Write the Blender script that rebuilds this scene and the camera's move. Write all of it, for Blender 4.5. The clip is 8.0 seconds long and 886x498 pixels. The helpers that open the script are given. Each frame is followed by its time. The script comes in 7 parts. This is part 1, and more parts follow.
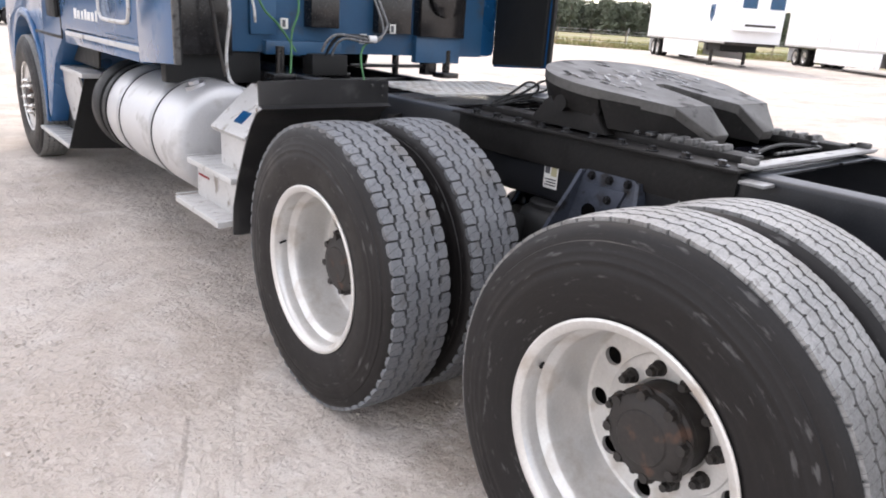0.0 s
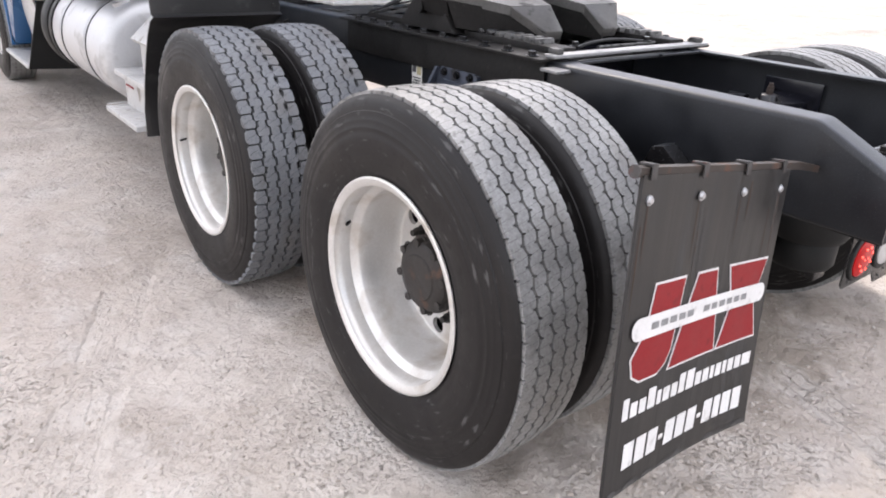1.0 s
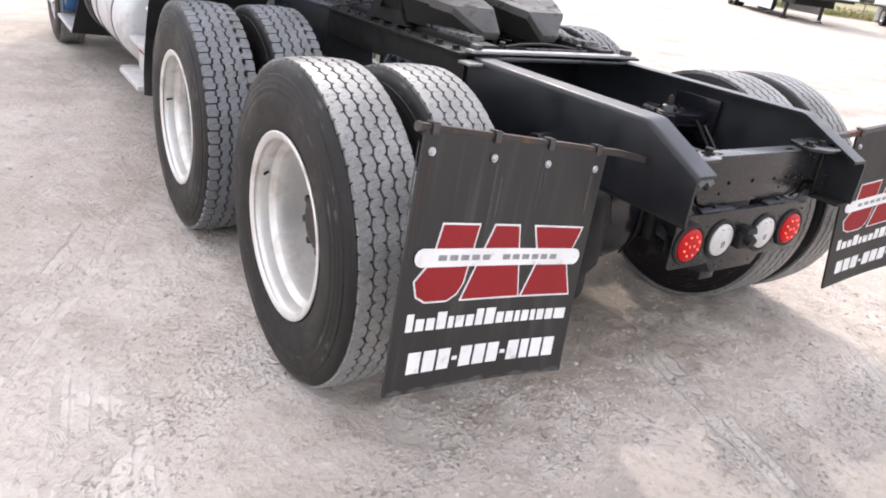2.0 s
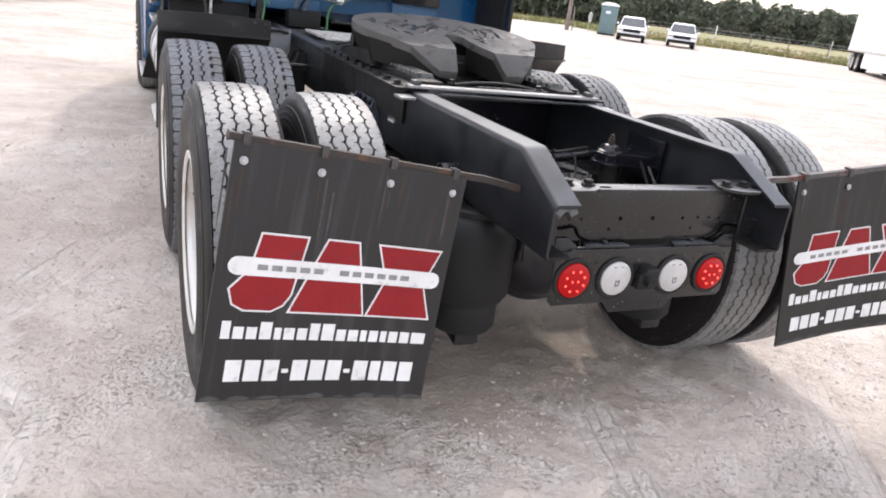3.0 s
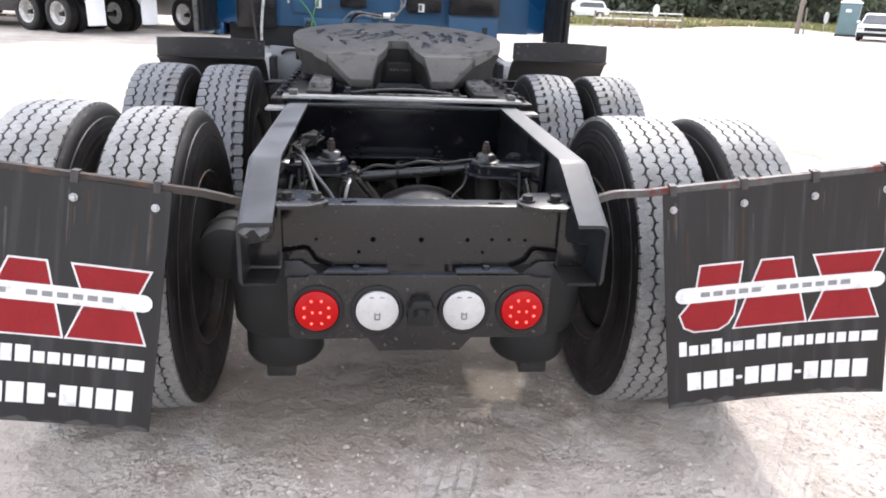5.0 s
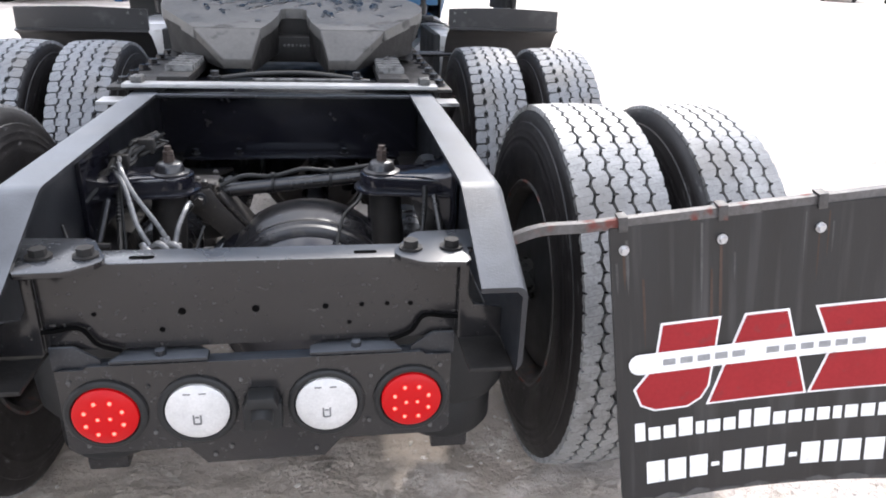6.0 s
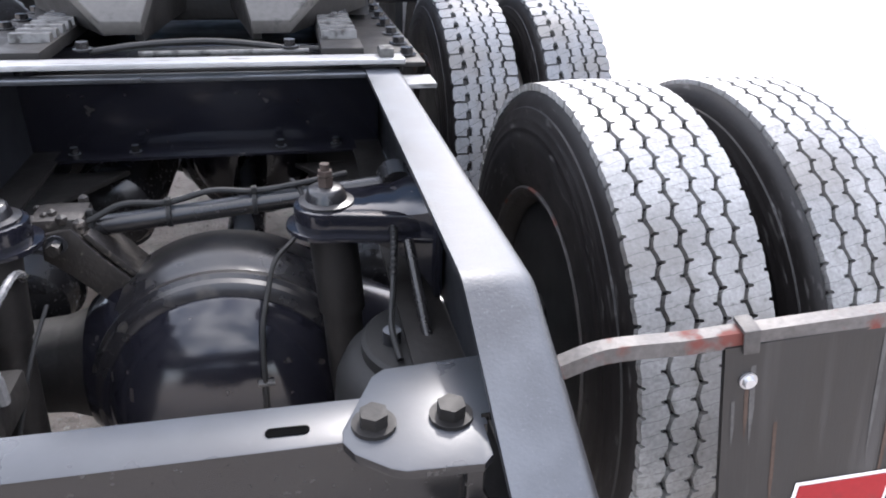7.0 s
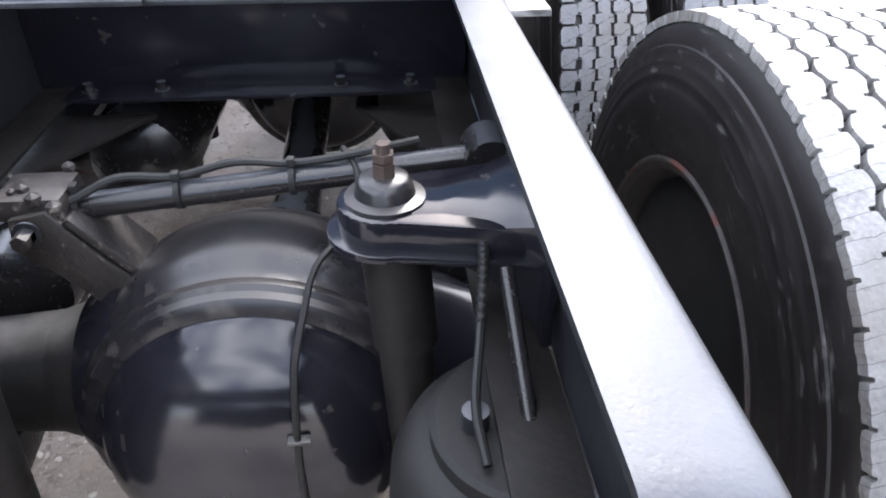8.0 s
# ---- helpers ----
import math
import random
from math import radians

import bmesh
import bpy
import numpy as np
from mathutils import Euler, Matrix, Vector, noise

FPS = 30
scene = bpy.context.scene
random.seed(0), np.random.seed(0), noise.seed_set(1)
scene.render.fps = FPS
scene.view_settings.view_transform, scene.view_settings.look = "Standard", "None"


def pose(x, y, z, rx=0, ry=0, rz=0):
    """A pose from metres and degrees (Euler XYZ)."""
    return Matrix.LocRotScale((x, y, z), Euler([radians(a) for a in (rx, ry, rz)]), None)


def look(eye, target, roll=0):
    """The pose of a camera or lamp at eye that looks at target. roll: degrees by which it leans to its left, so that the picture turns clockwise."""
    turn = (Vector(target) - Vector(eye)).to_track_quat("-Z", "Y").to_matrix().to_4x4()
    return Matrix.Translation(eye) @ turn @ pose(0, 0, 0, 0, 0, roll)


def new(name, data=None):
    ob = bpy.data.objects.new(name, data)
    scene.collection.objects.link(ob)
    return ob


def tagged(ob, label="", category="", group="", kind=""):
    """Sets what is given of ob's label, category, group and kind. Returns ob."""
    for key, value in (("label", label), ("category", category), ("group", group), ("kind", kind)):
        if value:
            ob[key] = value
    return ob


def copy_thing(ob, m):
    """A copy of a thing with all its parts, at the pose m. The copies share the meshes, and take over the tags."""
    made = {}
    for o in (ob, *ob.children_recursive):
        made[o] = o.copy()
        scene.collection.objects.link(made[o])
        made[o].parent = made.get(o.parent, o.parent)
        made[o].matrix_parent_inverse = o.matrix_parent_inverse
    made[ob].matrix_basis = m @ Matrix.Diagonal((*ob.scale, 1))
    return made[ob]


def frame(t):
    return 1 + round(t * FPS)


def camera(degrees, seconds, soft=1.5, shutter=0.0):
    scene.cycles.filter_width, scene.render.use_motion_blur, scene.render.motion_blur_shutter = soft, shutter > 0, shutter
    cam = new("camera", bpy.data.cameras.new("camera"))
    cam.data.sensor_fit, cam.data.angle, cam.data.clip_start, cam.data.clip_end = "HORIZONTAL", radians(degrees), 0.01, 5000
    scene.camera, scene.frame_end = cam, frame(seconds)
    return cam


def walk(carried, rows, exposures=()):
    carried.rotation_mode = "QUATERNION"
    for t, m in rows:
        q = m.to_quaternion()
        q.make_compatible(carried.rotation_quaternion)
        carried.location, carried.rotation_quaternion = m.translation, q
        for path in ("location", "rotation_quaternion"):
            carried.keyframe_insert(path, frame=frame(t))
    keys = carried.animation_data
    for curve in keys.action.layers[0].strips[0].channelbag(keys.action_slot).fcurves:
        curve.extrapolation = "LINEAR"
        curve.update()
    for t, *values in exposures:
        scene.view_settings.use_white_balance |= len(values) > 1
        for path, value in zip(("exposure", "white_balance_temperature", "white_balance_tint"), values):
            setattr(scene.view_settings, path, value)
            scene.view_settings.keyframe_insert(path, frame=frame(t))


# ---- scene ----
cam = camera(64.07, 8.0, soft=1.9)
PATH = [
    (0, (-2.457, 0.094, 1.434), (-1.238, 1.554, 0.814), 3.9),
    (0.5, (-2.382, -0.215, 1.439), (-1.172, 1.208, 0.725), 2.2),
    (1, (-2.243, -0.568, 1.426), (-1.093, 0.855, 0.619), 2.7),
    (1.5, (-2.219, -0.899, 1.409), (-1.123, 0.568, 0.605), 6.0),
    (1.7, (-2.175, -1.015, 1.442), (-1.069, 0.447, 0.643), 8.4),
    (2.8, (-1.563, -1.426, 1.441), (-0.711, 0.232, 0.715), 2.4),
    (3, (-1.457, -1.499, 1.429), (-0.645, 0.199, 0.752), 7.5),
    (3.5, (-1.147, -1.565, 1.442), (-0.556, 0.219, 0.757), 5.4),
    (4, (-0.711, -1.549, 1.427), (-0.391, 0.302, 0.742), 3.5),
    (4.5, (-0.399, -1.613, 1.428), (-0.147, 0.254, 0.755), 6.6),
    (4.7, (-0.297, -1.610, 1.450), (-0.054, 0.259, 0.781), 4.9),
    (5.8, (0.128, -1.135, 1.430), (0.339, 0.714, 0.697), 0.8),
    (6, (0.134, -0.997, 1.428), (0.433, 0.829, 0.670), 2.1),
    (6.5, (0.136, -0.727, 1.426), (0.549, 1.045, 0.597), 2.2),
    (7, (0.211, -0.376, 1.397), (0.593, 1.364, 0.488), 1.6),
    (7.5, (0.277, -0.201, 1.380), (0.439, 1.530, 0.393), -3.6),
    (8, (0.255, 0.028, 1.325), (0.401, 1.676, 0.201), 0.2),
]
EXPOSURES = [(0, 0.09, 6600, 14), (1.5, 0.16, 6600, 14), (3.0, 0.02, 6560, 14), (3.5, 0.03, 6550, 14), (4.7, 0.26, 6450, 13), (6.0, 0.56, 6250, 12), (7.0, 0.86, 6150, 14), (8.0, 1.28, 6150, 14)]
walk(cam, [(t, look(eye, target, roll)) for t, eye, target, roll in PATH], EXPOSURES)

# ---- light, sky, exposure ----
SUN_EL, SUN_AZ = 43.0, 21.0
world = bpy.data.worlds.new("sky")
scene.world = world
world.use_nodes = True
wn, wl = world.node_tree.nodes, world.node_tree.links
sky = wn.new("ShaderNodeTexSky")
sky.sky_type = "NISHITA"
sky.sun_disc = False
sky.sun_elevation, sky.sun_rotation = radians(SUN_EL), radians(SUN_AZ)
sky.air_density, sky.dust_density, sky.ozone_density = 1.0, 3.0, 1.0
coord = wn.new("ShaderNodeTexCoord")
cloud = wn.new("ShaderNodeTexNoise")
cloud.inputs["Scale"].default_value, cloud.inputs["Detail"].default_value = 2.2, 3.0
wl.new(coord.outputs["Generated"], cloud.inputs["Vector"])
cramp = wn.new("ShaderNodeValToRGB")
cramp.color_ramp.elements[0].position, cramp.color_ramp.elements[1].position = 0.36, 0.66
wl.new(cloud.outputs["Fac"], cramp.inputs["Fac"])
cmix = wn.new("ShaderNodeMix")
cmix.data_type = "RGBA"
cmix.inputs["B"].default_value = (9.5, 9.6, 9.9, 1)
wl.new(cramp.outputs["Color"], cmix.inputs["Factor"])
wl.new(sky.outputs["Color"], cmix.inputs["A"])
wn["Background"].inputs["Strength"].default_value = 0.305
wl.new(cmix.outputs["Result"], wn["Background"].inputs["Color"])

sun = new("sun", bpy.data.lights.new("sun", "SUN"))
sun.data.energy, sun.data.angle, sun.data.color = 2.10, radians(2.4), (1.0, 0.95, 0.88)
az, el = radians(SUN_AZ), radians(SUN_EL)
sun.matrix_world = look((20 * math.sin(az) * math.cos(el), 20 * math.cos(az) * math.cos(el), 20 * math.sin(el)), (0, 0, 0))


# ---- materials ----
def material(name, low, high, rough=(0.5, 0.7), metal=0.0, scale=8.0, fine=120.0, bump=0.1, reach=0.004, speck=None, speck_at=(0.62, 0.7), speck_scale=30.0, coat=0.0, island=False, stretch=None, spec=0.5, dust_sheen=None):
    """A procedural surface: two tones mixed by coarse and fine noise, varying gloss, fine relief, specks of a third
    tone, and a paler dusty, sheen-like tone on level faces.
    """
    m = bpy.data.materials.new(name)
    m.use_nodes = True
    n, l = m.node_tree.nodes, m.node_tree.links
    p = n["Principled BSDF"]
    tc = n.new("ShaderNodeTexCoord")
    vec = tc.outputs["Object"]
    if stretch:
        mp = n.new("ShaderNodeMapping")
        mp.inputs["Scale"].default_value = stretch
        l.new(vec, mp.inputs["Vector"])
        vec = mp.outputs["Vector"]

    def noise_tex(s, detail=5.0):
        t = n.new("ShaderNodeTexNoise")
        t.inputs["Scale"].default_value, t.inputs["Detail"].default_value = s, detail
        l.new(vec, t.inputs["Vector"])
        return t.outputs["Fac"]

    def mix(a, b, f, kind="RGBA"):
        x = n.new("ShaderNodeMix")
        x.data_type = kind
        for key, value in (("A", a), ("B", b), ("Factor", f)):
            socket = [s for s in x.inputs if s.name == key and s.enabled][0]
            if hasattr(value, "is_linked"):
                l.new(value, socket)
            else:
                socket.default_value = value
        return [s for s in x.outputs if s.enabled][0]

    def ramp(f, a, b):
        r = n.new("ShaderNodeMapRange")
        r.inputs["From Min"].default_value, r.inputs["From Max"].default_value = a, b
        l.new(f, r.inputs["Value"])
        return r.outputs["Result"]

    coarse, small = noise_tex(scale), noise_tex(fine)
    both = mix(ramp(coarse, 0.3, 0.7), ramp(small, 0.3, 0.7), 0.4, "FLOAT")
    if island:
        g = n.new("ShaderNodeNewGeometry")
        both = mix(both, g.outputs["Random Per Island"], 0.5, "FLOAT")
    colour = mix((*low, 1), (*high, 1), both)
    gloss = mix(rough[0], rough[1], ramp(coarse, 0.35, 0.65), "FLOAT")
    if speck:
        spots = ramp(noise_tex(speck_scale, 8.0), *speck_at)
        colour = mix(colour, (*speck, 1), spots)
        gloss = mix(gloss, 0.85, spots, "FLOAT")
    if dust_sheen:
        # level faces paler: a dusty film with sky sheen painted in, thinner where brushed off
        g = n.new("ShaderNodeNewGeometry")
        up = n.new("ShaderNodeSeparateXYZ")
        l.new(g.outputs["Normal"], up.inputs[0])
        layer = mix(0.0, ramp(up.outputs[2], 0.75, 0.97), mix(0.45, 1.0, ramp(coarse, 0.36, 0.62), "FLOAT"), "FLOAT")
        colour = mix(colour, (*dust_sheen, 1), layer)
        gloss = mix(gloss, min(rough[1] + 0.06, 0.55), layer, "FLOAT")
    l.new(colour, p.inputs["Base Color"])
    l.new(gloss, p.inputs["Roughness"])
    p.inputs["Metallic"].default_value = metal
    p.inputs["Specular IOR Level"].default_value = spec
    if coat:
        p.inputs["Coat Weight"].default_value, p.inputs["Coat Roughness"].default_value = coat, 0.08
    if bump:
        b = n.new("ShaderNodeBump")
        b.inputs["Strength"].default_value, b.inputs["Distance"].default_value = bump, reach
        l.new(mix(coarse, small, 0.6, "FLOAT"), b.inputs["Height"])
        l.new(b.outputs["Normal"], p.inputs["Normal"])
    return m


def lamp_material(name, colour, strength):
    m = bpy.data.materials.new(name)
    m.use_nodes = True
    p = m.node_tree.nodes["Principled BSDF"]
    p.inputs["Base Color"].default_value = (*colour, 1)
    p.inputs["Emission Color"].default_value = (*colour, 1)
    p.inputs["Emission Strength"].default_value = strength
    p.inputs["Specular IOR Level"].default_value = 0.2
    p.inputs["Roughness"].default_value = 0.25
    return m




def ground_material():
    """Compacted limestone: pale and grey patches, a crusty relief at three scales, dark and pale chips bedded in it."""
    m = bpy.data.materials.new("crushed_limestone")
    m.use_nodes = True
    n, l = m.node_tree.nodes, m.node_tree.links
    p = n["Principled BSDF"]
    tc = n.new("ShaderNodeTexCoord")

    def tex(kind, **inputs):
        t = n.new(kind)
        for key, value in inputs.items():
            t.inputs[key].default_value = value
        l.new(tc.outputs["Object"], t.inputs["Vector"])
        return t

    def ramp(f, a, b, lo=0.0, hi=1.0):
        r = n.new("ShaderNodeMapRange")
        for key, value in (("From Min", a), ("From Max", b), ("To Min", lo), ("To Max", hi)):
            r.inputs[key].default_value = value
        l.new(f, r.inputs["Value"])
        return r.outputs["Result"]

    def mix(a, b, f):
        x = n.new("ShaderNodeMix")
        x.data_type = "RGBA"
        for key, value in (("A", a), ("B", b), ("Factor", f)):
            socket = [q for q in x.inputs if q.name == key and q.enabled][0]
            if hasattr(value, "is_linked"):
                l.new(value, socket)
            else:
                socket.default_value = value
        return [q for q in x.outputs if q.enabled][0]

    def add(a, b, k):
        x = n.new("ShaderNodeMath")
        x.operation = "MULTIPLY_ADD"
        l.new(b, x.inputs[0])
        x.inputs[1].default_value = k
        l.new(a, x.inputs[2])
        return x.outputs[0]

    patch = tex("ShaderNodeTexNoise", Scale=0.55, Detail=5.0, Roughness=0.6).outputs["Fac"]
    blot = tex("ShaderNodeTexNoise", Scale=1.25, Detail=7.0, Roughness=0.62, Distortion=0.3).outputs["Fac"]
    smear = tex("ShaderNodeTexNoise", Scale=3.4, Detail=7.0, Roughness=0.66, Distortion=0.4).outputs["Fac"]
    crust = tex("ShaderNodeTexNoise", Scale=8.0, Detail=6.0, Roughness=0.60).outputs["Fac"]
    lumps = tex("ShaderNodeTexNoise", Scale=26.0, Detail=6.0, Roughness=0.65).outputs["Fac"]
    grain = tex("ShaderNodeTexNoise", Scale=150.0, Detail=3.0).outputs["Fac"]
    flake = tex("ShaderNodeTexNoise", Scale=44.0, Detail=6.0, Roughness=0.70).outputs["Fac"]
    clods = tex("ShaderNodeTexVoronoi", Scale=62.0, Randomness=1.0)
    chips = tex("ShaderNodeTexVoronoi", Scale=46.0, Randomness=1.0)
    scatter = tex("ShaderNodeTexNoise", Scale=4.0, Detail=4.0).outputs["Fac"]
    loose = ramp(tex("ShaderNodeTexNoise", Scale=1.9, Detail=5.0, Roughness=0.6).outputs["Fac"], 0.49, 0.60)
    colour = mix((0.475, 0.412, 0.360, 1), (0.600, 0.545, 0.492, 1), ramp(patch, 0.35, 0.65))
    colour = mix(colour, (0.355, 0.300, 0.252, 1), ramp(blot, 0.47, 0.66, 0.0, 0.62))
    colour = mix(colour, (0.620, 0.580, 0.540, 1), ramp(smear, 0.53, 0.66, 0.0, 0.55))
    colour = mix(colour, (0.345, 0.295, 0.250, 1), ramp(crust, 0.54, 0.70, 0.0, 0.45))
    fleck = n.new("ShaderNodeMath")
    fleck.operation = "MULTIPLY"
    l.new(ramp(flake, 0.56, 0.63), fleck.inputs[0])
    l.new(ramp(loose, 0.0, 1.0, 0.30, 1.0), fleck.inputs[1])
    colour = mix(colour, (0.255, 0.215, 0.178, 1), ramp(fleck.outputs[0], 0.0, 1.0, 0.0, 0.66))
    colour = mix(colour, (0.650, 0.612, 0.572, 1), ramp(lumps, 0.58, 0.72, 0.0, 0.40))
    # irregular brown blot under the truck: dirt tone, with the truck's shade put in
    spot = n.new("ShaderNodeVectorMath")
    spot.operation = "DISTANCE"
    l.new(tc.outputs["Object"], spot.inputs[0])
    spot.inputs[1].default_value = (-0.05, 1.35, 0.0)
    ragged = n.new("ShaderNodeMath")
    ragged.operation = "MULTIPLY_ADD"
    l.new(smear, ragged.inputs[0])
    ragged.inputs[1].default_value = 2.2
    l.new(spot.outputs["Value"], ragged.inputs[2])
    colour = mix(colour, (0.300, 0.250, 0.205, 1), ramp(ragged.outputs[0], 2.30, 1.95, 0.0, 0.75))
    # a wide browner patch with an uneven edge, left of the tail
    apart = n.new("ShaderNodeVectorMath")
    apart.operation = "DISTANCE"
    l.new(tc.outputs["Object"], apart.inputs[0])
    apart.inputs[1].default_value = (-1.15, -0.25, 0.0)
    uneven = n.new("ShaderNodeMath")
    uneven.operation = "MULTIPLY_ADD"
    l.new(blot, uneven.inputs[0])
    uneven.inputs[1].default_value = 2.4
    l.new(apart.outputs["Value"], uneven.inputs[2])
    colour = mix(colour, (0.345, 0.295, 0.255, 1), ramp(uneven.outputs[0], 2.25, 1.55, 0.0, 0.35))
    # tyre prints: strips of parallel grooves pressed into the crust
    xyz = n.new("ShaderNodeSeparateXYZ")
    l.new(tc.outputs["Object"], xyz.inputs[0])

    def calc(op, a, k=0.0):
        q = n.new("ShaderNodeMath")
        q.operation = op
        for slot, value in enumerate((a, k)):
            if hasattr(value, "is_linked"):
                l.new(value, q.inputs[slot])
            else:
                q.inputs[slot].default_value = value
        return q.outputs[0]

    prints = worn = None
    for x0, slope, half, lines, pale, y0, y1 in ((0.050, 0.27, 0.105, 1.5, 0.9, -1.6, 0.45), (-1.955, 0.165, 0.16, 0.45, 0.9, -1.4, 1.1), (-2.60, 0.42, 0.12, 0.30, 0.5, -0.6, 2.6), (1.05, 0.75, 0.12, 0.5, 0.5, -1.2, 0.6)):
        u = calc("SUBTRACT", xyz.outputs[0], calc("ADD", calc("MULTIPLY", xyz.outputs[1], slope), x0))
        u = calc("ADD", u, calc("MULTIPLY", calc("SUBTRACT", patch, 0.5), 0.10))
        u = calc("ADD", u, calc("MULTIPLY", calc("SUBTRACT", crust, 0.5), 0.022))
        ends = calc("MULTIPLY", ramp(calc("ADD", xyz.outputs[1], blot), y0 + 0.5, y0 + 0.9), ramp(calc("ADD", xyz.outputs[1], blot), y1 + 0.7, y1 + 0.3))
        inside = calc("MULTIPLY", ramp(calc("ABSOLUTE", u), half, half * 0.80), ends)
        line = ramp(calc("SINE", calc("MULTIPLY", u, 2 * math.pi / 0.058)), 0.72, 0.97)
        strip = calc("MULTIPLY", calc("MULTIPLY", inside, line), lines)
        smooth = calc("MULTIPLY", inside, pale)
        prints = strip if prints is None else calc("ADD", prints, strip)
        worn = smooth if worn is None else calc("ADD", worn, smooth)
    kept = ramp(smear, 0.40, 0.52)
    prints = calc("MULTIPLY", prints, kept)
    worn = calc("MULTIPLY", worn, kept)
    colour = mix(colour, (0.600, 0.555, 0.510, 1), calc("MULTIPLY", worn, 0.55))
    colour = mix(colour, (0.300, 0.258, 0.220, 1), calc("MULTIPLY", prints, 0.26))
    # long scraped bands and damp patches across the yard
    stretched = n.new("ShaderNodeMapping")
    stretched.inputs["Scale"].default_value = (0.07, 0.45, 1.0)
    stretched.inputs["Rotation"].default_value = (0, 0, 0.25)
    l.new(tc.outputs["Object"], stretched.inputs["Vector"])
    bands = n.new("ShaderNodeTexNoise")
    bands.inputs["Scale"].default_value, bands.inputs["Detail"].default_value = 1.0, 6.0
    bands.inputs["Roughness"].default_value = 0.62
    l.new(stretched.outputs["Vector"], bands.inputs["Vector"])
    colour = mix(colour, (0.30, 0.27, 0.24, 1), ramp(bands.outputs["Fac"], 0.46, 0.64, 0.02, 0.34))
    streaked = n.new("ShaderNodeMapping")
    streaked.inputs["Scale"].default_value = (0.05, 0.9, 1.0)
    streaked.inputs["Rotation"].default_value = (0, 0, -0.35)
    l.new(tc.outputs["Object"], streaked.inputs["Vector"])
    streaks = n.new("ShaderNodeTexNoise")
    streaks.inputs["Scale"].default_value, streaks.inputs["Detail"].default_value = 1.0, 7.0
    l.new(streaked.outputs["Vector"], streaks.inputs["Vector"])
    colour = mix(colour, (0.33, 0.30, 0.275, 1), ramp(streaks.outputs["Fac"], 0.53, 0.64, 0.0, 0.42))
    dark_chip = n.new("ShaderNodeMath")
    dark_chip.operation = "MULTIPLY"
    l.new(ramp(chips.outputs["Distance"], 0.22, 0.12), dark_chip.inputs[0])
    l.new(ramp(scatter, 0.56, 0.70), dark_chip.inputs[1])
    colour = mix(colour, (0.24, 0.21, 0.19, 1), dark_chip.outputs[0])
    l.new(colour, p.inputs["Base Color"])
    p.inputs["Roughness"].default_value = 0.93
    p.inputs["Specular IOR Level"].default_value = 0.25
    clump = calc("MULTIPLY", calc("SUBTRACT", 0.9, clods.outputs["Distance"]), loose)
    still = calc("SUBTRACT", 1.0, calc("MINIMUM", calc("MULTIPLY", worn, 0.7), 0.7))
    height = add(add(calc("MULTIPLY", add(crust, lumps, 0.40), still), grain, 0.06), clump, 0.22)
    height = add(add(height, dark_chip.outputs[0], 0.10), calc("ADD", prints, fleck.outputs[0]), -0.16)
    bump = n.new("ShaderNodeBump")
    bump.inputs["Strength"].default_value, bump.inputs["Distance"].default_value = 0.85, 0.05
    l.new(height, bump.inputs["Height"])
    l.new(bump.outputs["Normal"], p.inputs["Normal"])
    return m


GROUND = ground_material()
STONE = material("stone_chips", (0.33, 0.280, 0.235), (0.575, 0.525, 0.475), (0.8, 0.95), scale=6, fine=90, bump=0.4, island=True)
# bluish level-face tones of these two paints hold painted sky sheen
BLACK = material("black_chassis_paint", (0.0080, 0.0076, 0.0080), (0.0150, 0.0142, 0.0146), (0.15, 0.28), scale=5, fine=120, bump=0.08, reach=0.002, speck=(0.060, 0.058, 0.056), speck_at=(0.62, 0.84), speck_scale=90, spec=0.46, dust_sheen=(0.042, 0.046, 0.053))
RAIL = material("worn_rail_paint", (0.0065, 0.0070, 0.0086), (0.0160, 0.0170, 0.0200), (0.30, 0.47), scale=9, fine=260, bump=0.40, reach=0.0018, speck=(0.070, 0.072, 0.076), speck_at=(0.60, 0.78), speck_scale=320, spec=0.40, dust_sheen=(0.085, 0.091, 0.102))
HOUSING = material("dusty_axle_paint", (0.008, 0.008, 0.010), (0.017, 0.016, 0.017), (0.20, 0.34), scale=9, fine=150, bump=0.06, reach=0.002, speck=(0.075, 0.066, 0.056), speck_at=(0.58, 0.84), speck_scale=24, dust_sheen=(0.020, 0.0185, 0.018))
BROWN_RUST = material("brown_rusted_steel", (0.022, 0.018, 0.016), (0.055, 0.042, 0.035), (0.55, 0.75), scale=14, fine=120, bump=0.3, reach=0.002, speck=(0.11, 0.055, 0.035), speck_at=(0.55, 0.72), speck_scale=22, spec=0.35)
OLD_GREASE = material("old_black_grease", (0.004, 0.0038, 0.0035), (0.014, 0.013, 0.012), (0.18, 0.40), scale=30, fine=120, bump=0.5, reach=0.003)
GREY_COVER = material("dull_grey_cover", (0.15, 0.155, 0.165), (0.22, 0.225, 0.235), (0.35, 0.5), metal=0.2, scale=5, fine=120, bump=0.06, reach=0.001, speck=(0.10, 0.095, 0.09), speck_at=(0.6, 0.8), speck_scale=14)
CRUST = material("caked_grease", (0.010, 0.009, 0.0085), (0.026, 0.022, 0.019), (0.40, 0.62), scale=22, fine=110, bump=0.6, reach=0.004, speck=(0.16, 0.14, 0.12), speck_at=(0.60, 0.74), speck_scale=55, spec=0.4, dust_sheen=(0.042, 0.037, 0.033))
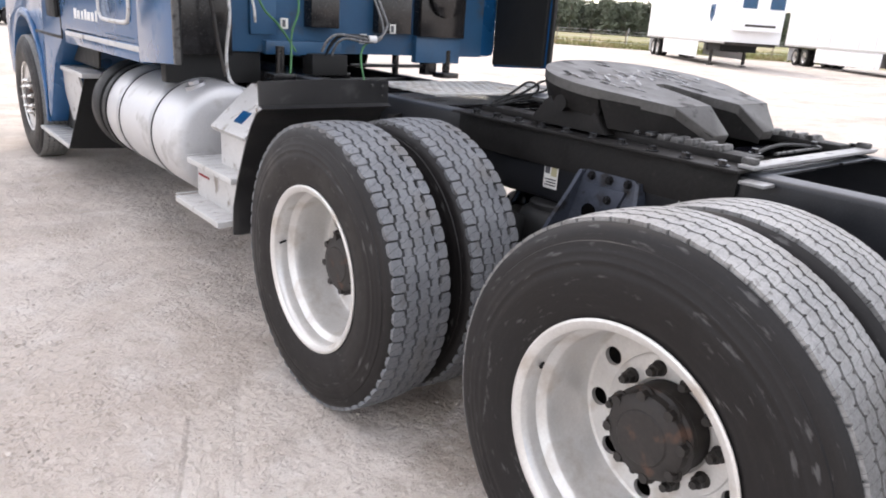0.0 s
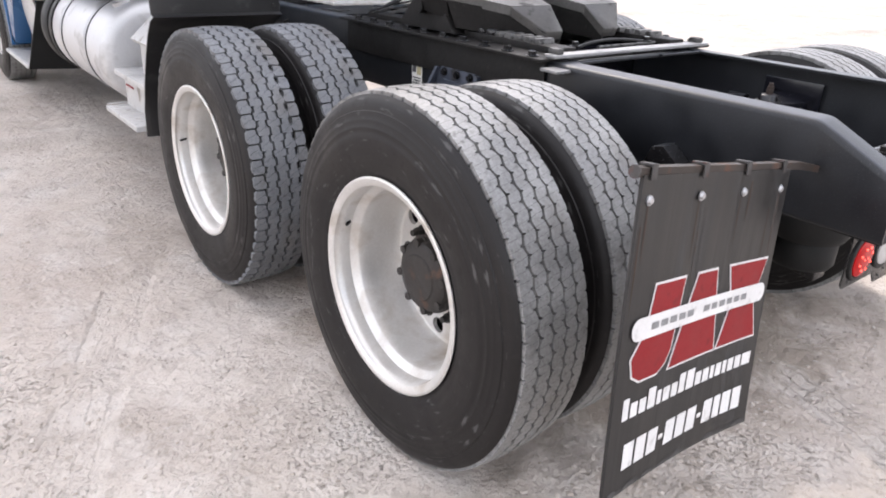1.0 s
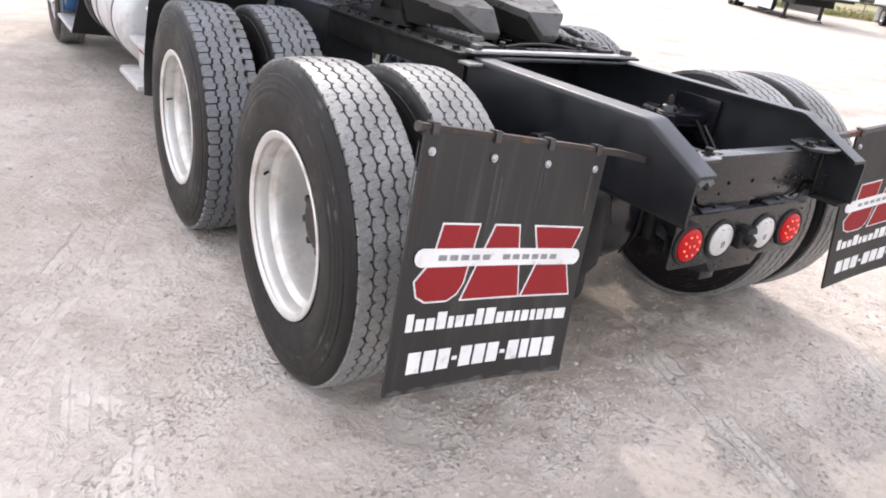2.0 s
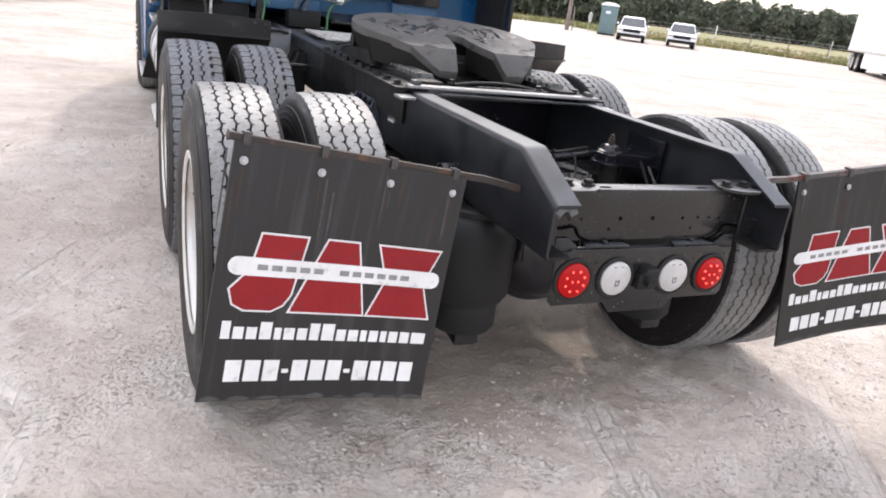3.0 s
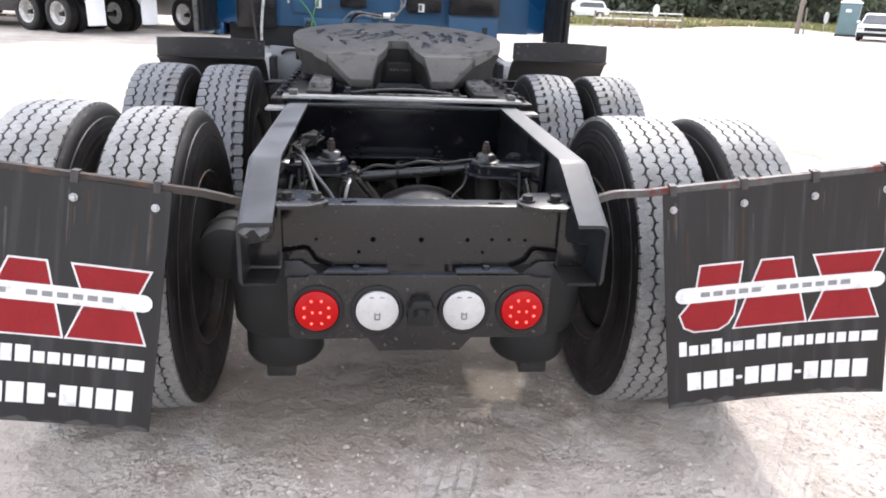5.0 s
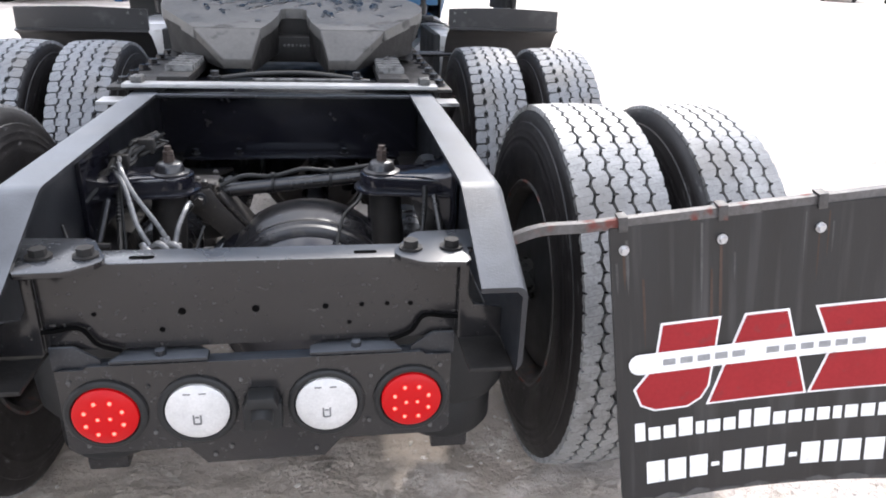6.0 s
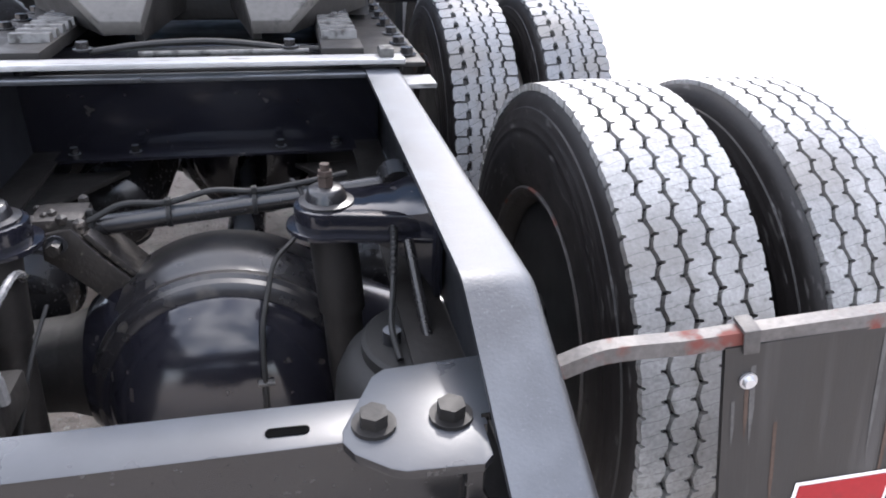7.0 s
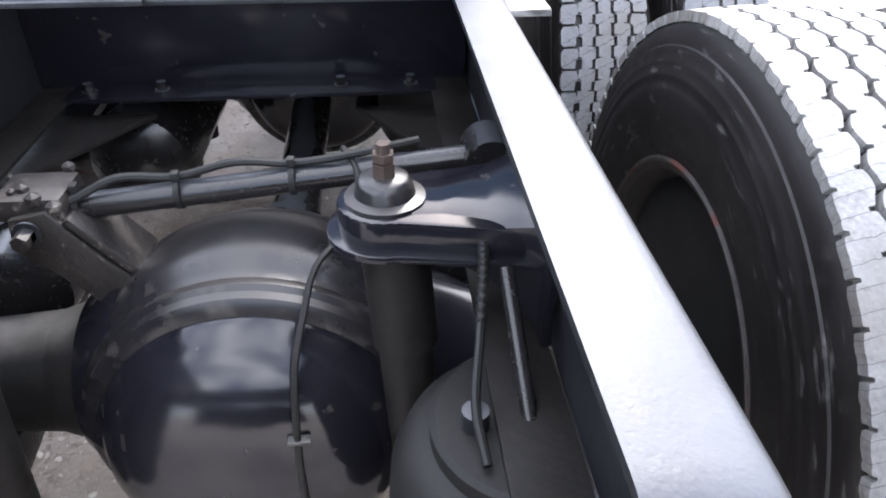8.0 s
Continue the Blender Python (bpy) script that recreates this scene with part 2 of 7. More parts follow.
LIME_RUN = material("dried_lime_run", (0.045, 0.043, 0.042), (0.085, 0.081, 0.078), (0.7, 0.85), scale=30, fine=160, bump=0.1, reach=0.001, spec=0.2)
RUST_RUN = material("dried_rust_run", (0.040, 0.028, 0.022), (0.070, 0.048, 0.038), (0.7, 0.85), scale=30, fine=160, bump=0.1, reach=0.001, spec=0.2)
# pale top tone is skylight put into the tube's colour, over grease and grime
AXLE = material("dusty_axle_tube_lit_top", (0.007, 0.0066, 0.0064), (0.017, 0.016, 0.0155), (0.45, 0.65), scale=12, fine=90, bump=0.3, reach=0.003, speck=(0.036, 0.032, 0.029), speck_at=(0.62, 0.82), speck_scale=36, spec=0.22, dust_sheen=(0.125, 0.118, 0.108))
GLOSS = material("glossy_axle_paint", (0.006, 0.006, 0.009), (0.012, 0.012, 0.016), (0.10, 0.20), scale=7, fine=160, bump=0.015, reach=0.001, speck=(0.070, 0.060, 0.05), speck_at=(0.66, 0.86), speck_scale=26)
CAST = material("worn_blue_grey_casting", (0.020, 0.024, 0.034), (0.052, 0.060, 0.082), (0.42, 0.60), scale=14, fine=120, bump=0.3, reach=0.002, speck=(0.012, 0.010, 0.009), speck_at=(0.52, 0.66), speck_scale=20, spec=0.4)
GREASE = material("greasy_cast_steel", (0.0065, 0.006, 0.0057), (0.017, 0.0155, 0.0145), (0.45, 0.68), scale=12, fine=70, bump=0.45, reach=0.004, speck=(0.036, 0.032, 0.029), speck_at=(0.64, 0.82), speck_scale=40, spec=0.22)
PLATE = material("greased_fifth_wheel_steel", (0.040, 0.038, 0.035), (0.082, 0.078, 0.073), (0.42, 0.60), metal=0.0, scale=11, fine=80, bump=0.35, reach=0.003, speck=(0.016, 0.015, 0.014), speck_at=(0.57, 0.66), speck_scale=9, spec=0.42)
RAMP = material("scuffed_ramp_steel", (0.042, 0.039, 0.036), (0.078, 0.073, 0.068), (0.42, 0.56), metal=0.1, scale=9, fine=90, bump=0.2, reach=0.002, speck=(0.020, 0.019, 0.018), speck_at=(0.60, 0.76), speck_scale=25)


def sidewall_material():
    """Brownish rubber with faint rings and pale scuffs drawn out round the tyre."""
    m = material("tyre_sidewall", (0.0062, 0.0053, 0.0053), (0.0115, 0.0099, 0.0098), (0.42, 0.60), scale=6, fine=150, bump=0.2, reach=0.002, speck=(0.024, 0.021, 0.020), speck_at=(0.60, 0.86), speck_scale=34, spec=0.30)
    n, l = m.node_tree.nodes, m.node_tree.links
    p = n["Principled BSDF"]
    tc = n.new("ShaderNodeTexCoord")
    xyz = n.new("ShaderNodeSeparateXYZ")
    l.new(tc.outputs["Object"], xyz.inputs[0])

    def calc(op, a, b=0.0):
        q = n.new("ShaderNodeMath")
        q.operation = op
        for k, v in enumerate((a, b)):
            if hasattr(v, "is_linked"):
                l.new(v, q.inputs[k])
            else:
                q.inputs[k].default_value = v
        return q.outputs[0]

    radius = calc("SQRT", calc("ADD", calc("MULTIPLY", xyz.outputs[1], xyz.outputs[1]), calc("MULTIPLY", xyz.outputs[2], xyz.outputs[2])))
    angle = calc("ABSOLUTE", calc("ARCTAN2", xyz.outputs[2], xyz.outputs[1]))
    for across, along, lo, hi, tone, share in ((120.0, 2.6, 0.50, 0.80, (0.0165, 0.0145, 0.014), 0.55), (420.0, 11.0, 0.65, 0.76, (0.060, 0.056, 0.054), 0.45), (70.0, 7.0, 0.625, 0.71, (0.100, 0.097, 0.095), 0.60)):
        both = n.new("ShaderNodeCombineXYZ")
        l.new(calc("MULTIPLY", radius, across), both.inputs[0])
        l.new(calc("MULTIPLY", angle, along), both.inputs[1])
        l.new(calc("MULTIPLY", xyz.outputs[0], 12.0), both.inputs[2])
        t = n.new("ShaderNodeTexNoise")
        t.inputs["Scale"].default_value, t.inputs["Detail"].default_value = 1.0, 5.0
        l.new(both.outputs[0], t.inputs["Vector"])
        r = n.new("ShaderNodeMapRange")
        r.inputs["From Min"].default_value, r.inputs["From Max"].default_value, r.inputs["To Max"].default_value = lo, hi, share
        l.new(t.outputs["Fac"], r.inputs["Value"])
        old = p.inputs["Base Color"].links[0].from_socket
        x = n.new("ShaderNodeMix")
        x.data_type = "RGBA"
        x.inputs["B"].default_value = (*tone, 1)
        l.new(r.outputs["Result"], x.inputs["Factor"])
        l.new(old, x.inputs["A"])
        l.new(x.outputs["Result"], p.inputs["Base Color"])
    return m


SIDEWALL = sidewall_material()


def tread_material(name, low, high, scuff, pitches, gloss):
    """Dusty rubber: mottled tones, dark scuffs, and fine sipes cut across at even steps round the tyre."""
    m = material(name, low, high, gloss, scale=8, fine=170, bump=0.45, reach=0.003, speck=scuff, speck_at=(0.58, 0.76), speck_scale=70)
    n, l = m.node_tree.nodes, m.node_tree.links
    p = n["Principled BSDF"]
    tc = n.new("ShaderNodeTexCoord")
    xyz = n.new("ShaderNodeSeparateXYZ")
    l.new(tc.outputs["Object"], xyz.inputs[0])

    def calc(op, a, b=0.0):
        q = n.new("ShaderNodeMath")
        q.operation = op
        for k, v in enumerate((a, b)):
            if hasattr(v, "is_linked"):
                l.new(v, q.inputs[k])
            else:
                q.inputs[k].default_value = v
        return q.outputs[0]

    wob = n.new("ShaderNodeTexNoise")
    wob.inputs["Scale"].default_value = 60.0
    l.new(tc.outputs["Object"], wob.inputs["Vector"])
    turn = calc("MULTIPLY", calc("ARCTAN2", xyz.outputs[2], xyz.outputs[1]), pitches / (2 * math.pi))
    turn = calc("ADD", calc("ADD", turn, calc("MULTIPLY", xyz.outputs[0], 9.0)), calc("MULTIPLY", wob.outputs["Fac"], 0.35))
    line = calc("LESS_THAN", calc("FRACT", turn), 0.045)
    for size, lo, hi, tone, share in ((4.5, 0.50, 0.68, (0.115, 0.106, 0.096), 0.75), (16.0, 0.58, 0.70, (0.090, 0.084, 0.078), 0.55)):
        stain = n.new("ShaderNodeTexNoise")
        stain.inputs["Scale"].default_value, stain.inputs["Detail"].default_value = size, 6.0
        l.new(tc.outputs["Object"], stain.inputs["Vector"])
        r = n.new("ShaderNodeMapRange")
        r.inputs["From Min"].default_value, r.inputs["From Max"].default_value, r.inputs["To Max"].default_value = lo, hi, share
        l.new(stain.outputs["Fac"], r.inputs["Value"])
        x = n.new("ShaderNodeMix")
        x.data_type = "RGBA"
        x.inputs["B"].default_value = (*tone, 1)
        l.new(r.outputs["Result"], x.inputs["Factor"])
        l.new(p.inputs["Base Color"].links[0].from_socket, x.inputs["A"])
        l.new(x.outputs["Result"], p.inputs["Base Color"])
    old = p.inputs["Base Color"].links[0].from_socket
    x = n.new("ShaderNodeMix")
    x.data_type = "RGBA"
    x.inputs["B"].default_value = (*[v * 0.4 for v in low], 1)
    l.new(calc("MULTIPLY", line, 0.7), x.inputs["Factor"])
    l.new(old, x.inputs["A"])
    l.new(x.outputs["Result"], p.inputs["Base Color"])
    return m


TREAD = tread_material("dusty_rib_tread", (0.118, 0.117, 0.115), (0.325, 0.321, 0.314), (0.125, 0.121, 0.116), 140, (0.40, 0.55))
TREAD_LUG = tread_material("dusty_lug_tread", (0.086, 0.089, 0.095), (0.200, 0.206, 0.216), (0.08, 0.083, 0.089), 60, (0.55, 0.75))
ALU = material("dull_aluminium", (0.58, 0.56, 0.535), (0.73, 0.715, 0.69), (0.34, 0.48), metal=0.55, scale=7, fine=130, bump=0.08, reach=0.001, speck=(0.36, 0.29, 0.22), speck_at=(0.53, 0.78), speck_scale=7)
DIRTY = material("rusty_hub_paint", (0.014, 0.012, 0.011), (0.034, 0.028, 0.024), (0.55, 0.75), scale=12, fine=80, bump=0.5, reach=0.004, speck=(0.09, 0.05, 0.035), speck_at=(0.6, 0.72), speck_scale=18)
WORN = material("worn_bare_steel", (0.050, 0.049, 0.047), (0.105, 0.103, 0.100), (0.38, 0.54), metal=0.3, scale=16, fine=120, bump=0.25, reach=0.002, speck=(0.022, 0.021, 0.020), speck_at=(0.52, 0.66), speck_scale=34)
BARE = material("scraped_bar_steel", (0.20, 0.198, 0.196), (0.31, 0.308, 0.306), (0.34, 0.46), metal=0.3, scale=12, fine=160, bump=0.12, reach=0.001, speck=(0.06, 0.057, 0.055), speck_at=(0.58, 0.74), speck_scale=40, stretch=(0.3, 1.0, 1.0))
FENDER = material("black_fender_plastic", (0.014, 0.0135, 0.014), (0.026, 0.025, 0.025), (0.36, 0.52), scale=5, fine=180, bump=0.12, reach=0.001, speck=(0.06, 0.058, 0.056), speck_at=(0.60, 0.82), speck_scale=14, spec=0.38)
STUD = material("rusty_stud_steel", (0.024, 0.017, 0.014), (0.054, 0.038, 0.031), (0.6, 0.8), scale=60, fine=220, bump=0.3, reach=0.001, spec=0.3)
STEEL = material("galvanised_steel", (0.34, 0.34, 0.35), (0.52, 0.52, 0.53), (0.35, 0.5), metal=0.8, scale=9, fine=120, bump=0.15, reach=0.001)
TANK = material("dull_tank_aluminium", (0.48, 0.475, 0.475), (0.60, 0.595, 0.595), (0.42, 0.54), metal=0.5, scale=3, fine=140, bump=0.05, reach=0.001, speck=(0.30, 0.28, 0.26), speck_at=(0.56, 0.78), speck_scale=6)
STEP = material("grey_step_paint", (0.42, 0.41, 0.40), (0.56, 0.55, 0.54), (0.45, 0.6), metal=0.3, scale=6, fine=120, bump=0.15, reach=0.001, speck=(0.25, 0.22, 0.19), speck_at=(0.58, 0.72), speck_scale=14)
FLAP = material("mud_flap_rubber", (0.0085, 0.0080, 0.0080), (0.0165, 0.0155, 0.0153), (0.36, 0.50), scale=4, fine=120, bump=0.15, reach=0.001, speck=(0.052, 0.048, 0.046), speck_at=(0.55, 0.80), speck_scale=6, stretch=(5.0, 1.0, 0.25), spec=0.40)
RUST = material("weathered_hanger_steel", (0.030, 0.028, 0.027), (0.080, 0.073, 0.070), (0.5, 0.7), metal=0.2, scale=18, fine=120, bump=0.4, reach=0.003, speck=(0.13, 0.048, 0.036), speck_at=(0.56, 0.68), speck_scale=16, spec=0.4)
HANGER = material("scraped_rusty_hanger", (0.045, 0.041, 0.039), (0.112, 0.104, 0.101), (0.46, 0.62), metal=0.2, scale=22, fine=140, bump=0.45, reach=0.003, speck=(0.115, 0.036, 0.028), speck_at=(0.54, 0.64), speck_scale=24, spec=0.4)
RUBBER = material("black_rubber", (0.007, 0.007, 0.007), (0.015, 0.015, 0.015), (0.50, 0.66), scale=9, fine=120, bump=0.1, reach=0.001, spec=0.30)
CHROME = material("bright_zinc", (0.62, 0.60, 0.57), (0.74, 0.73, 0.71), (0.2, 0.32), metal=1.0, scale=20, fine=120, bump=0.05, reach=0.001)
BLUE = material("metallic_blue_paint", (0.006, 0.070, 0.185), (0.010, 0.092, 0.240), (0.26, 0.34), metal=0.3, scale=2, fine=300, bump=0.02, reach=0.001, coat=0.75, speck=(0.02, 0.10, 0.22), speck_at=(0.58, 0.8), speck_scale=5, spec=0.35)
BLUEDULL = material("faded_blue_back_panel", (0.012, 0.055, 0.12), (0.022, 0.085, 0.17), (0.4, 0.55), scale=3, fine=120, bump=0.06, reach=0.002, speck=(0.05, 0.06, 0.07), speck_at=(0.58, 0.74), speck_scale=7)
RED_PRINT = material("red_print", (0.19, 0.010, 0.013), (0.245, 0.016, 0.019), (0.5, 0.62), scale=9, fine=160, bump=0.03, reach=0.001, speck=(0.13, 0.035, 0.035), speck_at=(0.60, 0.78), speck_scale=30, spec=0.2)
WHITE_PRINT = material("white_print", (0.58, 0.57, 0.56), (0.72, 0.71, 0.70), (0.5, 0.62), scale=9, fine=160, bump=0.03, reach=0.001, speck=(0.33, 0.31, 0.30), speck_at=(0.60, 0.80), speck_scale=30, spec=0.3)
BAND_PRINT = material("faded_grey_print", (0.16, 0.16, 0.165), (0.26, 0.26, 0.262), (0.45, 0.55), scale=30, fine=160, bump=0)
DARK_PRINT = material("dark_print", (0.05, 0.05, 0.055), (0.08, 0.08, 0.085), (0.45, 0.55), scale=9, fine=160, bump=0)
WHITE = material("white_trailer_paint", (0.74, 0.75, 0.77), (0.82, 0.83, 0.84), (0.3, 0.42), scale=0.6, fine=20, bump=0.03, reach=0.002, speck=(0.62, 0.61, 0.6), speck_at=(0.6, 0.8), speck_scale=2)
CARWHITE = material("white_car_paint", (0.72, 0.73, 0.74), (0.80, 0.80, 0.81), (0.15, 0.22), scale=2, fine=60, bump=0, coat=0.6)
GLASS = material("grey_window_glass", (0.05, 0.056, 0.060), (0.085, 0.092, 0.098), (0.04, 0.08), scale=1, fine=10, bump=0)
GREENBOX = material("grey_blue_plastic", (0.10, 0.16, 0.17), (0.14, 0.21, 0.22), (0.5, 0.6), scale=2, fine=60, bump=0.05)
LENS_RED = lamp_material("red_lens", (0.27, 0.002, 0.003), 0.40)
LED = lamp_material("lit_red_led", (1.0, 0.10, 0.07), 2.8)
LENS_WHITE = material("ribbed_clear_lens", (0.36, 0.35, 0.34), (0.50, 0.485, 0.475), (0.12, 0.2), scale=30, fine=220, bump=0.2, reach=0.002)
PAPER = material("sticker_paper", (0.55, 0.54, 0.50), (0.68, 0.67, 0.63), (0.5, 0.6), scale=20, fine=120, bump=0)
YELLOW = material("yellow_sticker", (0.34, 0.30, 0.17), (0.42, 0.38, 0.24), (0.5, 0.6), scale=20, fine=120, bump=0)
LEAF = material("pine_foliage", (0.078, 0.092, 0.062), (0.118, 0.132, 0.090), (0.7, 0.85), scale=0.15, fine=3, bump=0, island=True)
BARK = material("pine_bark", (0.10, 0.08, 0.065), (0.19, 0.155, 0.13), (0.85, 0.95), scale=2, fine=12, bump=0.3, reach=0.02)
GRASS = material("dry_grass", (0.13, 0.15, 0.05), (0.26, 0.24, 0.10), (0.85, 0.95), scale=0.25, fine=5, bump=0.5, reach=0.05, speck=(0.34, 0.25, 0.15), speck_at=(0.5, 0.65), speck_scale=0.12)
WOOD = material("weathered_wood", (0.15, 0.12, 0.10), (0.25, 0.21, 0.18), (0.8, 0.9), scale=4, fine=50, bump=0.2)
GREEN = material("green_hose_rubber", (0.03, 0.12, 0.04), (0.05, 0.17, 0.06), (0.45, 0.6), scale=9, fine=60, bump=0)
GREYHOSE = material("grey_hose_braid", (0.070, 0.070, 0.072), (0.15, 0.15, 0.150), (0.18, 0.32), scale=30, fine=200, bump=0.2, reach=0.002)
HOLE = material("dark_hole", (0.002, 0.002, 0.002), (0.004, 0.004, 0.004), (0.95, 1.0), scale=9, fine=60, bump=0, spec=0.0)
WATER = material("muddy_puddle", (0.22, 0.205, 0.185), (0.30, 0.285, 0.26), (0.02, 0.05), scale=1, fine=6, bump=0.01)


# ---- shapes ----
def box(bm, x0, x1, y0, y1, z0, z1, bevel=0.0):
    made = bmesh.ops.create_cube(bm, size=1, matrix=Matrix.LocRotScale(((x0 + x1) / 2, (y0 + y1) / 2, (z0 + z1) / 2), None, (abs(x1 - x0), abs(y1 - y0), abs(z1 - z0))))
    if bevel:
        edges = list({e for v in made["verts"] for e in v.link_edges})
        bmesh.ops.bevel(bm, geom=edges, offset=bevel, segments=2, affect="EDGES", profile=0.6)


def between(p0, p1):
    d = Vector(p1) - Vector(p0)
    return Matrix.Translation((Vector(p0) + Vector(p1)) / 2) @ d.to_track_quat("Z", "Y").to_matrix().to_4x4(), d.length


def cyl(bm, p0, p1, r0, r1=None, seg=20):
    m, length = between(p0, p1)
    bmesh.ops.create_cone(bm, cap_ends=True, segments=seg, radius1=r0, radius2=r0 if r1 is None else r1, depth=length, matrix=m)


def lathe(bm, profile, seg=48, m=Matrix()):
    """Turns (along, radius) pairs round the x axis; a radius of 0 closes an end."""
    rings = []
    for a, r in profile:
        if r < 1e-6:
            rings.append([bm.verts.new(m @ Vector((a, 0, 0)))])
        else:
            rings.append([bm.verts.new(m @ Vector((a, r * math.cos(2 * math.pi * k / seg), r * math.sin(2 * math.pi * k / seg)))) for k in range(seg)])
    for a, b in zip(rings, rings[1:]):
        for k in range(seg):
            j = (k + 1) % seg
            if len(a) == 1 and len(b) > 1:
                bm.faces.new((a[0], b[j], b[k]))
            elif len(b) == 1 and len(a) > 1:
                bm.faces.new((a[k], a[j], b[0]))
            elif len(a) > 1:
                bm.faces.new((a[k], a[j], b[j], b[k]))


AX_Y = Matrix.Rotation(radians(90), 4, "Z")
AX_Z = Matrix.Rotation(radians(-90), 4, "Y")


def smooth_path(points, steps=6):
    pts = [Vector(p) for p in points]
    if len(pts) < 3:
        return pts
    out = []
    for i in range(len(pts) - 1):
        a, b, c, d = pts[max(i - 1, 0)], pts[i], pts[i + 1], pts[min(i + 2, len(pts) - 1)]
        for s in range(steps):
            t = s / steps
            out.append(0.5 * (2 * b + (c - a) * t + (2 * a - 5 * b + 4 * c - d) * t * t + (3 * b - a - 3 * c + d) * t ** 3))
    return out + [pts[-1]]


def tube(bm, points, r, seg=8, steps=6, flat=1.0, turn=0.0):
    """A round (or flattened) rod along a smooth path."""
    pts = smooth_path(points, steps)
    rings, up = [], Vector((0, 0, 1))
    for i, p in enumerate(pts):
        d = (pts[min(i + 1, len(pts) - 1)] - pts[max(i - 1, 0)]).normalized()
        ref = up if abs(d.z) < 0.95 else Vector((1, 0, 0))
        s = d.cross(ref).normalized()
        u = s.cross(d)
        rings.append([bm.verts.new(p + r * flat * math.cos(2 * math.pi * k / seg + turn) * s + r * math.sin(2 * math.pi * k / seg + turn) * u) for k in range(seg)])
    for a, b in zip(rings, rings[1:]):
        for k in range(seg):
            bm.faces.new((a[k], a[(k + 1) % seg], b[(k + 1) % seg], b[k]))
    bm.faces.new(rings[0][::-1])
    bm.faces.new(rings[-1])


def prism(bm, poly, axis, a, b, bevel=0.0):
    """A flat outline pulled out along an axis: outline pairs are the two other axes in x, y, z order."""
    def place(p, w):
        q = list(p)
        q.insert("xyz".index(axis), w)
        return bm.verts.new(q)
    low, high = [place(p, a) for p in poly], [place(p, b) for p in poly]
    faces = [bm.faces.new(low), bm.faces.new(high[::-1])]
    n = len(poly)
    for k in range(n):
        faces.append(bm.faces.new((low[(k + 1) % n], low[k], high[k], high[(k + 1) % n])))
    bmesh.ops.recalc_face_normals(bm, faces=faces)
    if bevel:
        bmesh.ops.bevel(bm, geom=list({e for f in faces for e in f.edges}), offset=bevel, segments=2, affect="EDGES", profile=0.6)


def loft(bm, sections, close=True):
    """Joins outlines of equal point counts, one after another."""
    rings = [[bm.verts.new(p) for p in s] for s in sections]
    n = len(rings[0])
    for a, b in zip(rings, rings[1:]):
        for k in range(n):
            bm.faces.new((a[k], a[(k + 1) % n], b[(k + 1) % n], b[k]))
    if close:
        bm.faces.new(rings[0][::-1])
        bm.faces.new(rings[-1])
    bmesh.ops.recalc_face_normals(bm, faces=bm.faces[:])


def bolt(bm, p, direction, r=0.012, h=0.012):
    d = Vector(direction).normalized()
    p = Vector(p)
    cyl(bm, p, p + d * 0.004, r * 1.5, seg=16)
    cyl(bm, p + d * 0.004, p + d * (0.004 + h), r, seg=6)


def mesh_of(name, bm, mat, sharp=35):
    me = bpy.data.meshes.new(name)
    bm.to_mesh(me)
    bm.free()
    me.materials.append(mat)
    me.polygons.foreach_set("use_smooth", [True] * len(me.polygons))
    me.set_sharp_from_angle(angle=radians(sharp))
    return me


def part(name, bm, mat, parent, label="", m=None, sharp=35):
    """One mesh object under a thing or under a part."""
    ob = new(name, mesh_of(name, bm, mat, sharp) if isinstance(bm, bmesh.types.BMesh) else bm)
    ob.parent = parent
    if m is not None:
        ob.matrix_basis = m
    return tagged(ob, label=label)


def thing(name, label, category, m=Matrix(), group="", kind=""):
    ob = new(name)
    ob.empty_display_size = 0.2
    ob.matrix_basis = m
    return tagged(ob, label, category, group, kind)


def fresh():
    return bmesh.new()


def value_noise(x, y, seed=0):
    xi, yi = np.floor(x).astype(np.int64), np.floor(y).astype(np.int64)
    xf, yf = x - xi, y - yi

    def h(a, b):
        n = (a * 374761393 + b * 668265263 + seed * 144665) & 0x7FFFFFFF
        n = ((n ^ (n >> 13)) * 1274126177) & 0x7FFFFFFF
        return ((n ^ (n >> 16)) & 0xFFFF) / 65535.0
    u, v = xf * xf * (3 - 2 * xf), yf * yf * (3 - 2 * yf)
    return (h(xi, yi) * (1 - u) + h(xi + 1, yi) * u) * (1 - v) + (h(xi, yi + 1) * (1 - u) + h(xi + 1, yi + 1) * u) * v


def ground_height(x, y):
    """The yard: nearly level round the truck, with small lumps and shallow wheel ruts."""
    r = np.hypot(x, y)
    near = np.exp(-r / 9.0)
    z = near * (0.020 * (value_noise(x * 1.7, y * 1.7, 1) - 0.5) + 0.016 * (value_noise(x * 5, y * 5, 2) - 0.5) + 0.020 * (value_noise(x * 13, y * 13, 3) - 0.5))
    for x0, slope in ((-1.95, 0.10), (-2.45, 0.06), (0.35, -0.25), (1.75, 0.05)):
        d = x - x0 - slope * y
        z = z - near * 0.010 * np.exp(-(d / 0.16) ** 2) * (0.6 + 0.4 * np.sin(y * 70.0) * (np.abs(d) < 0.13))
    return z


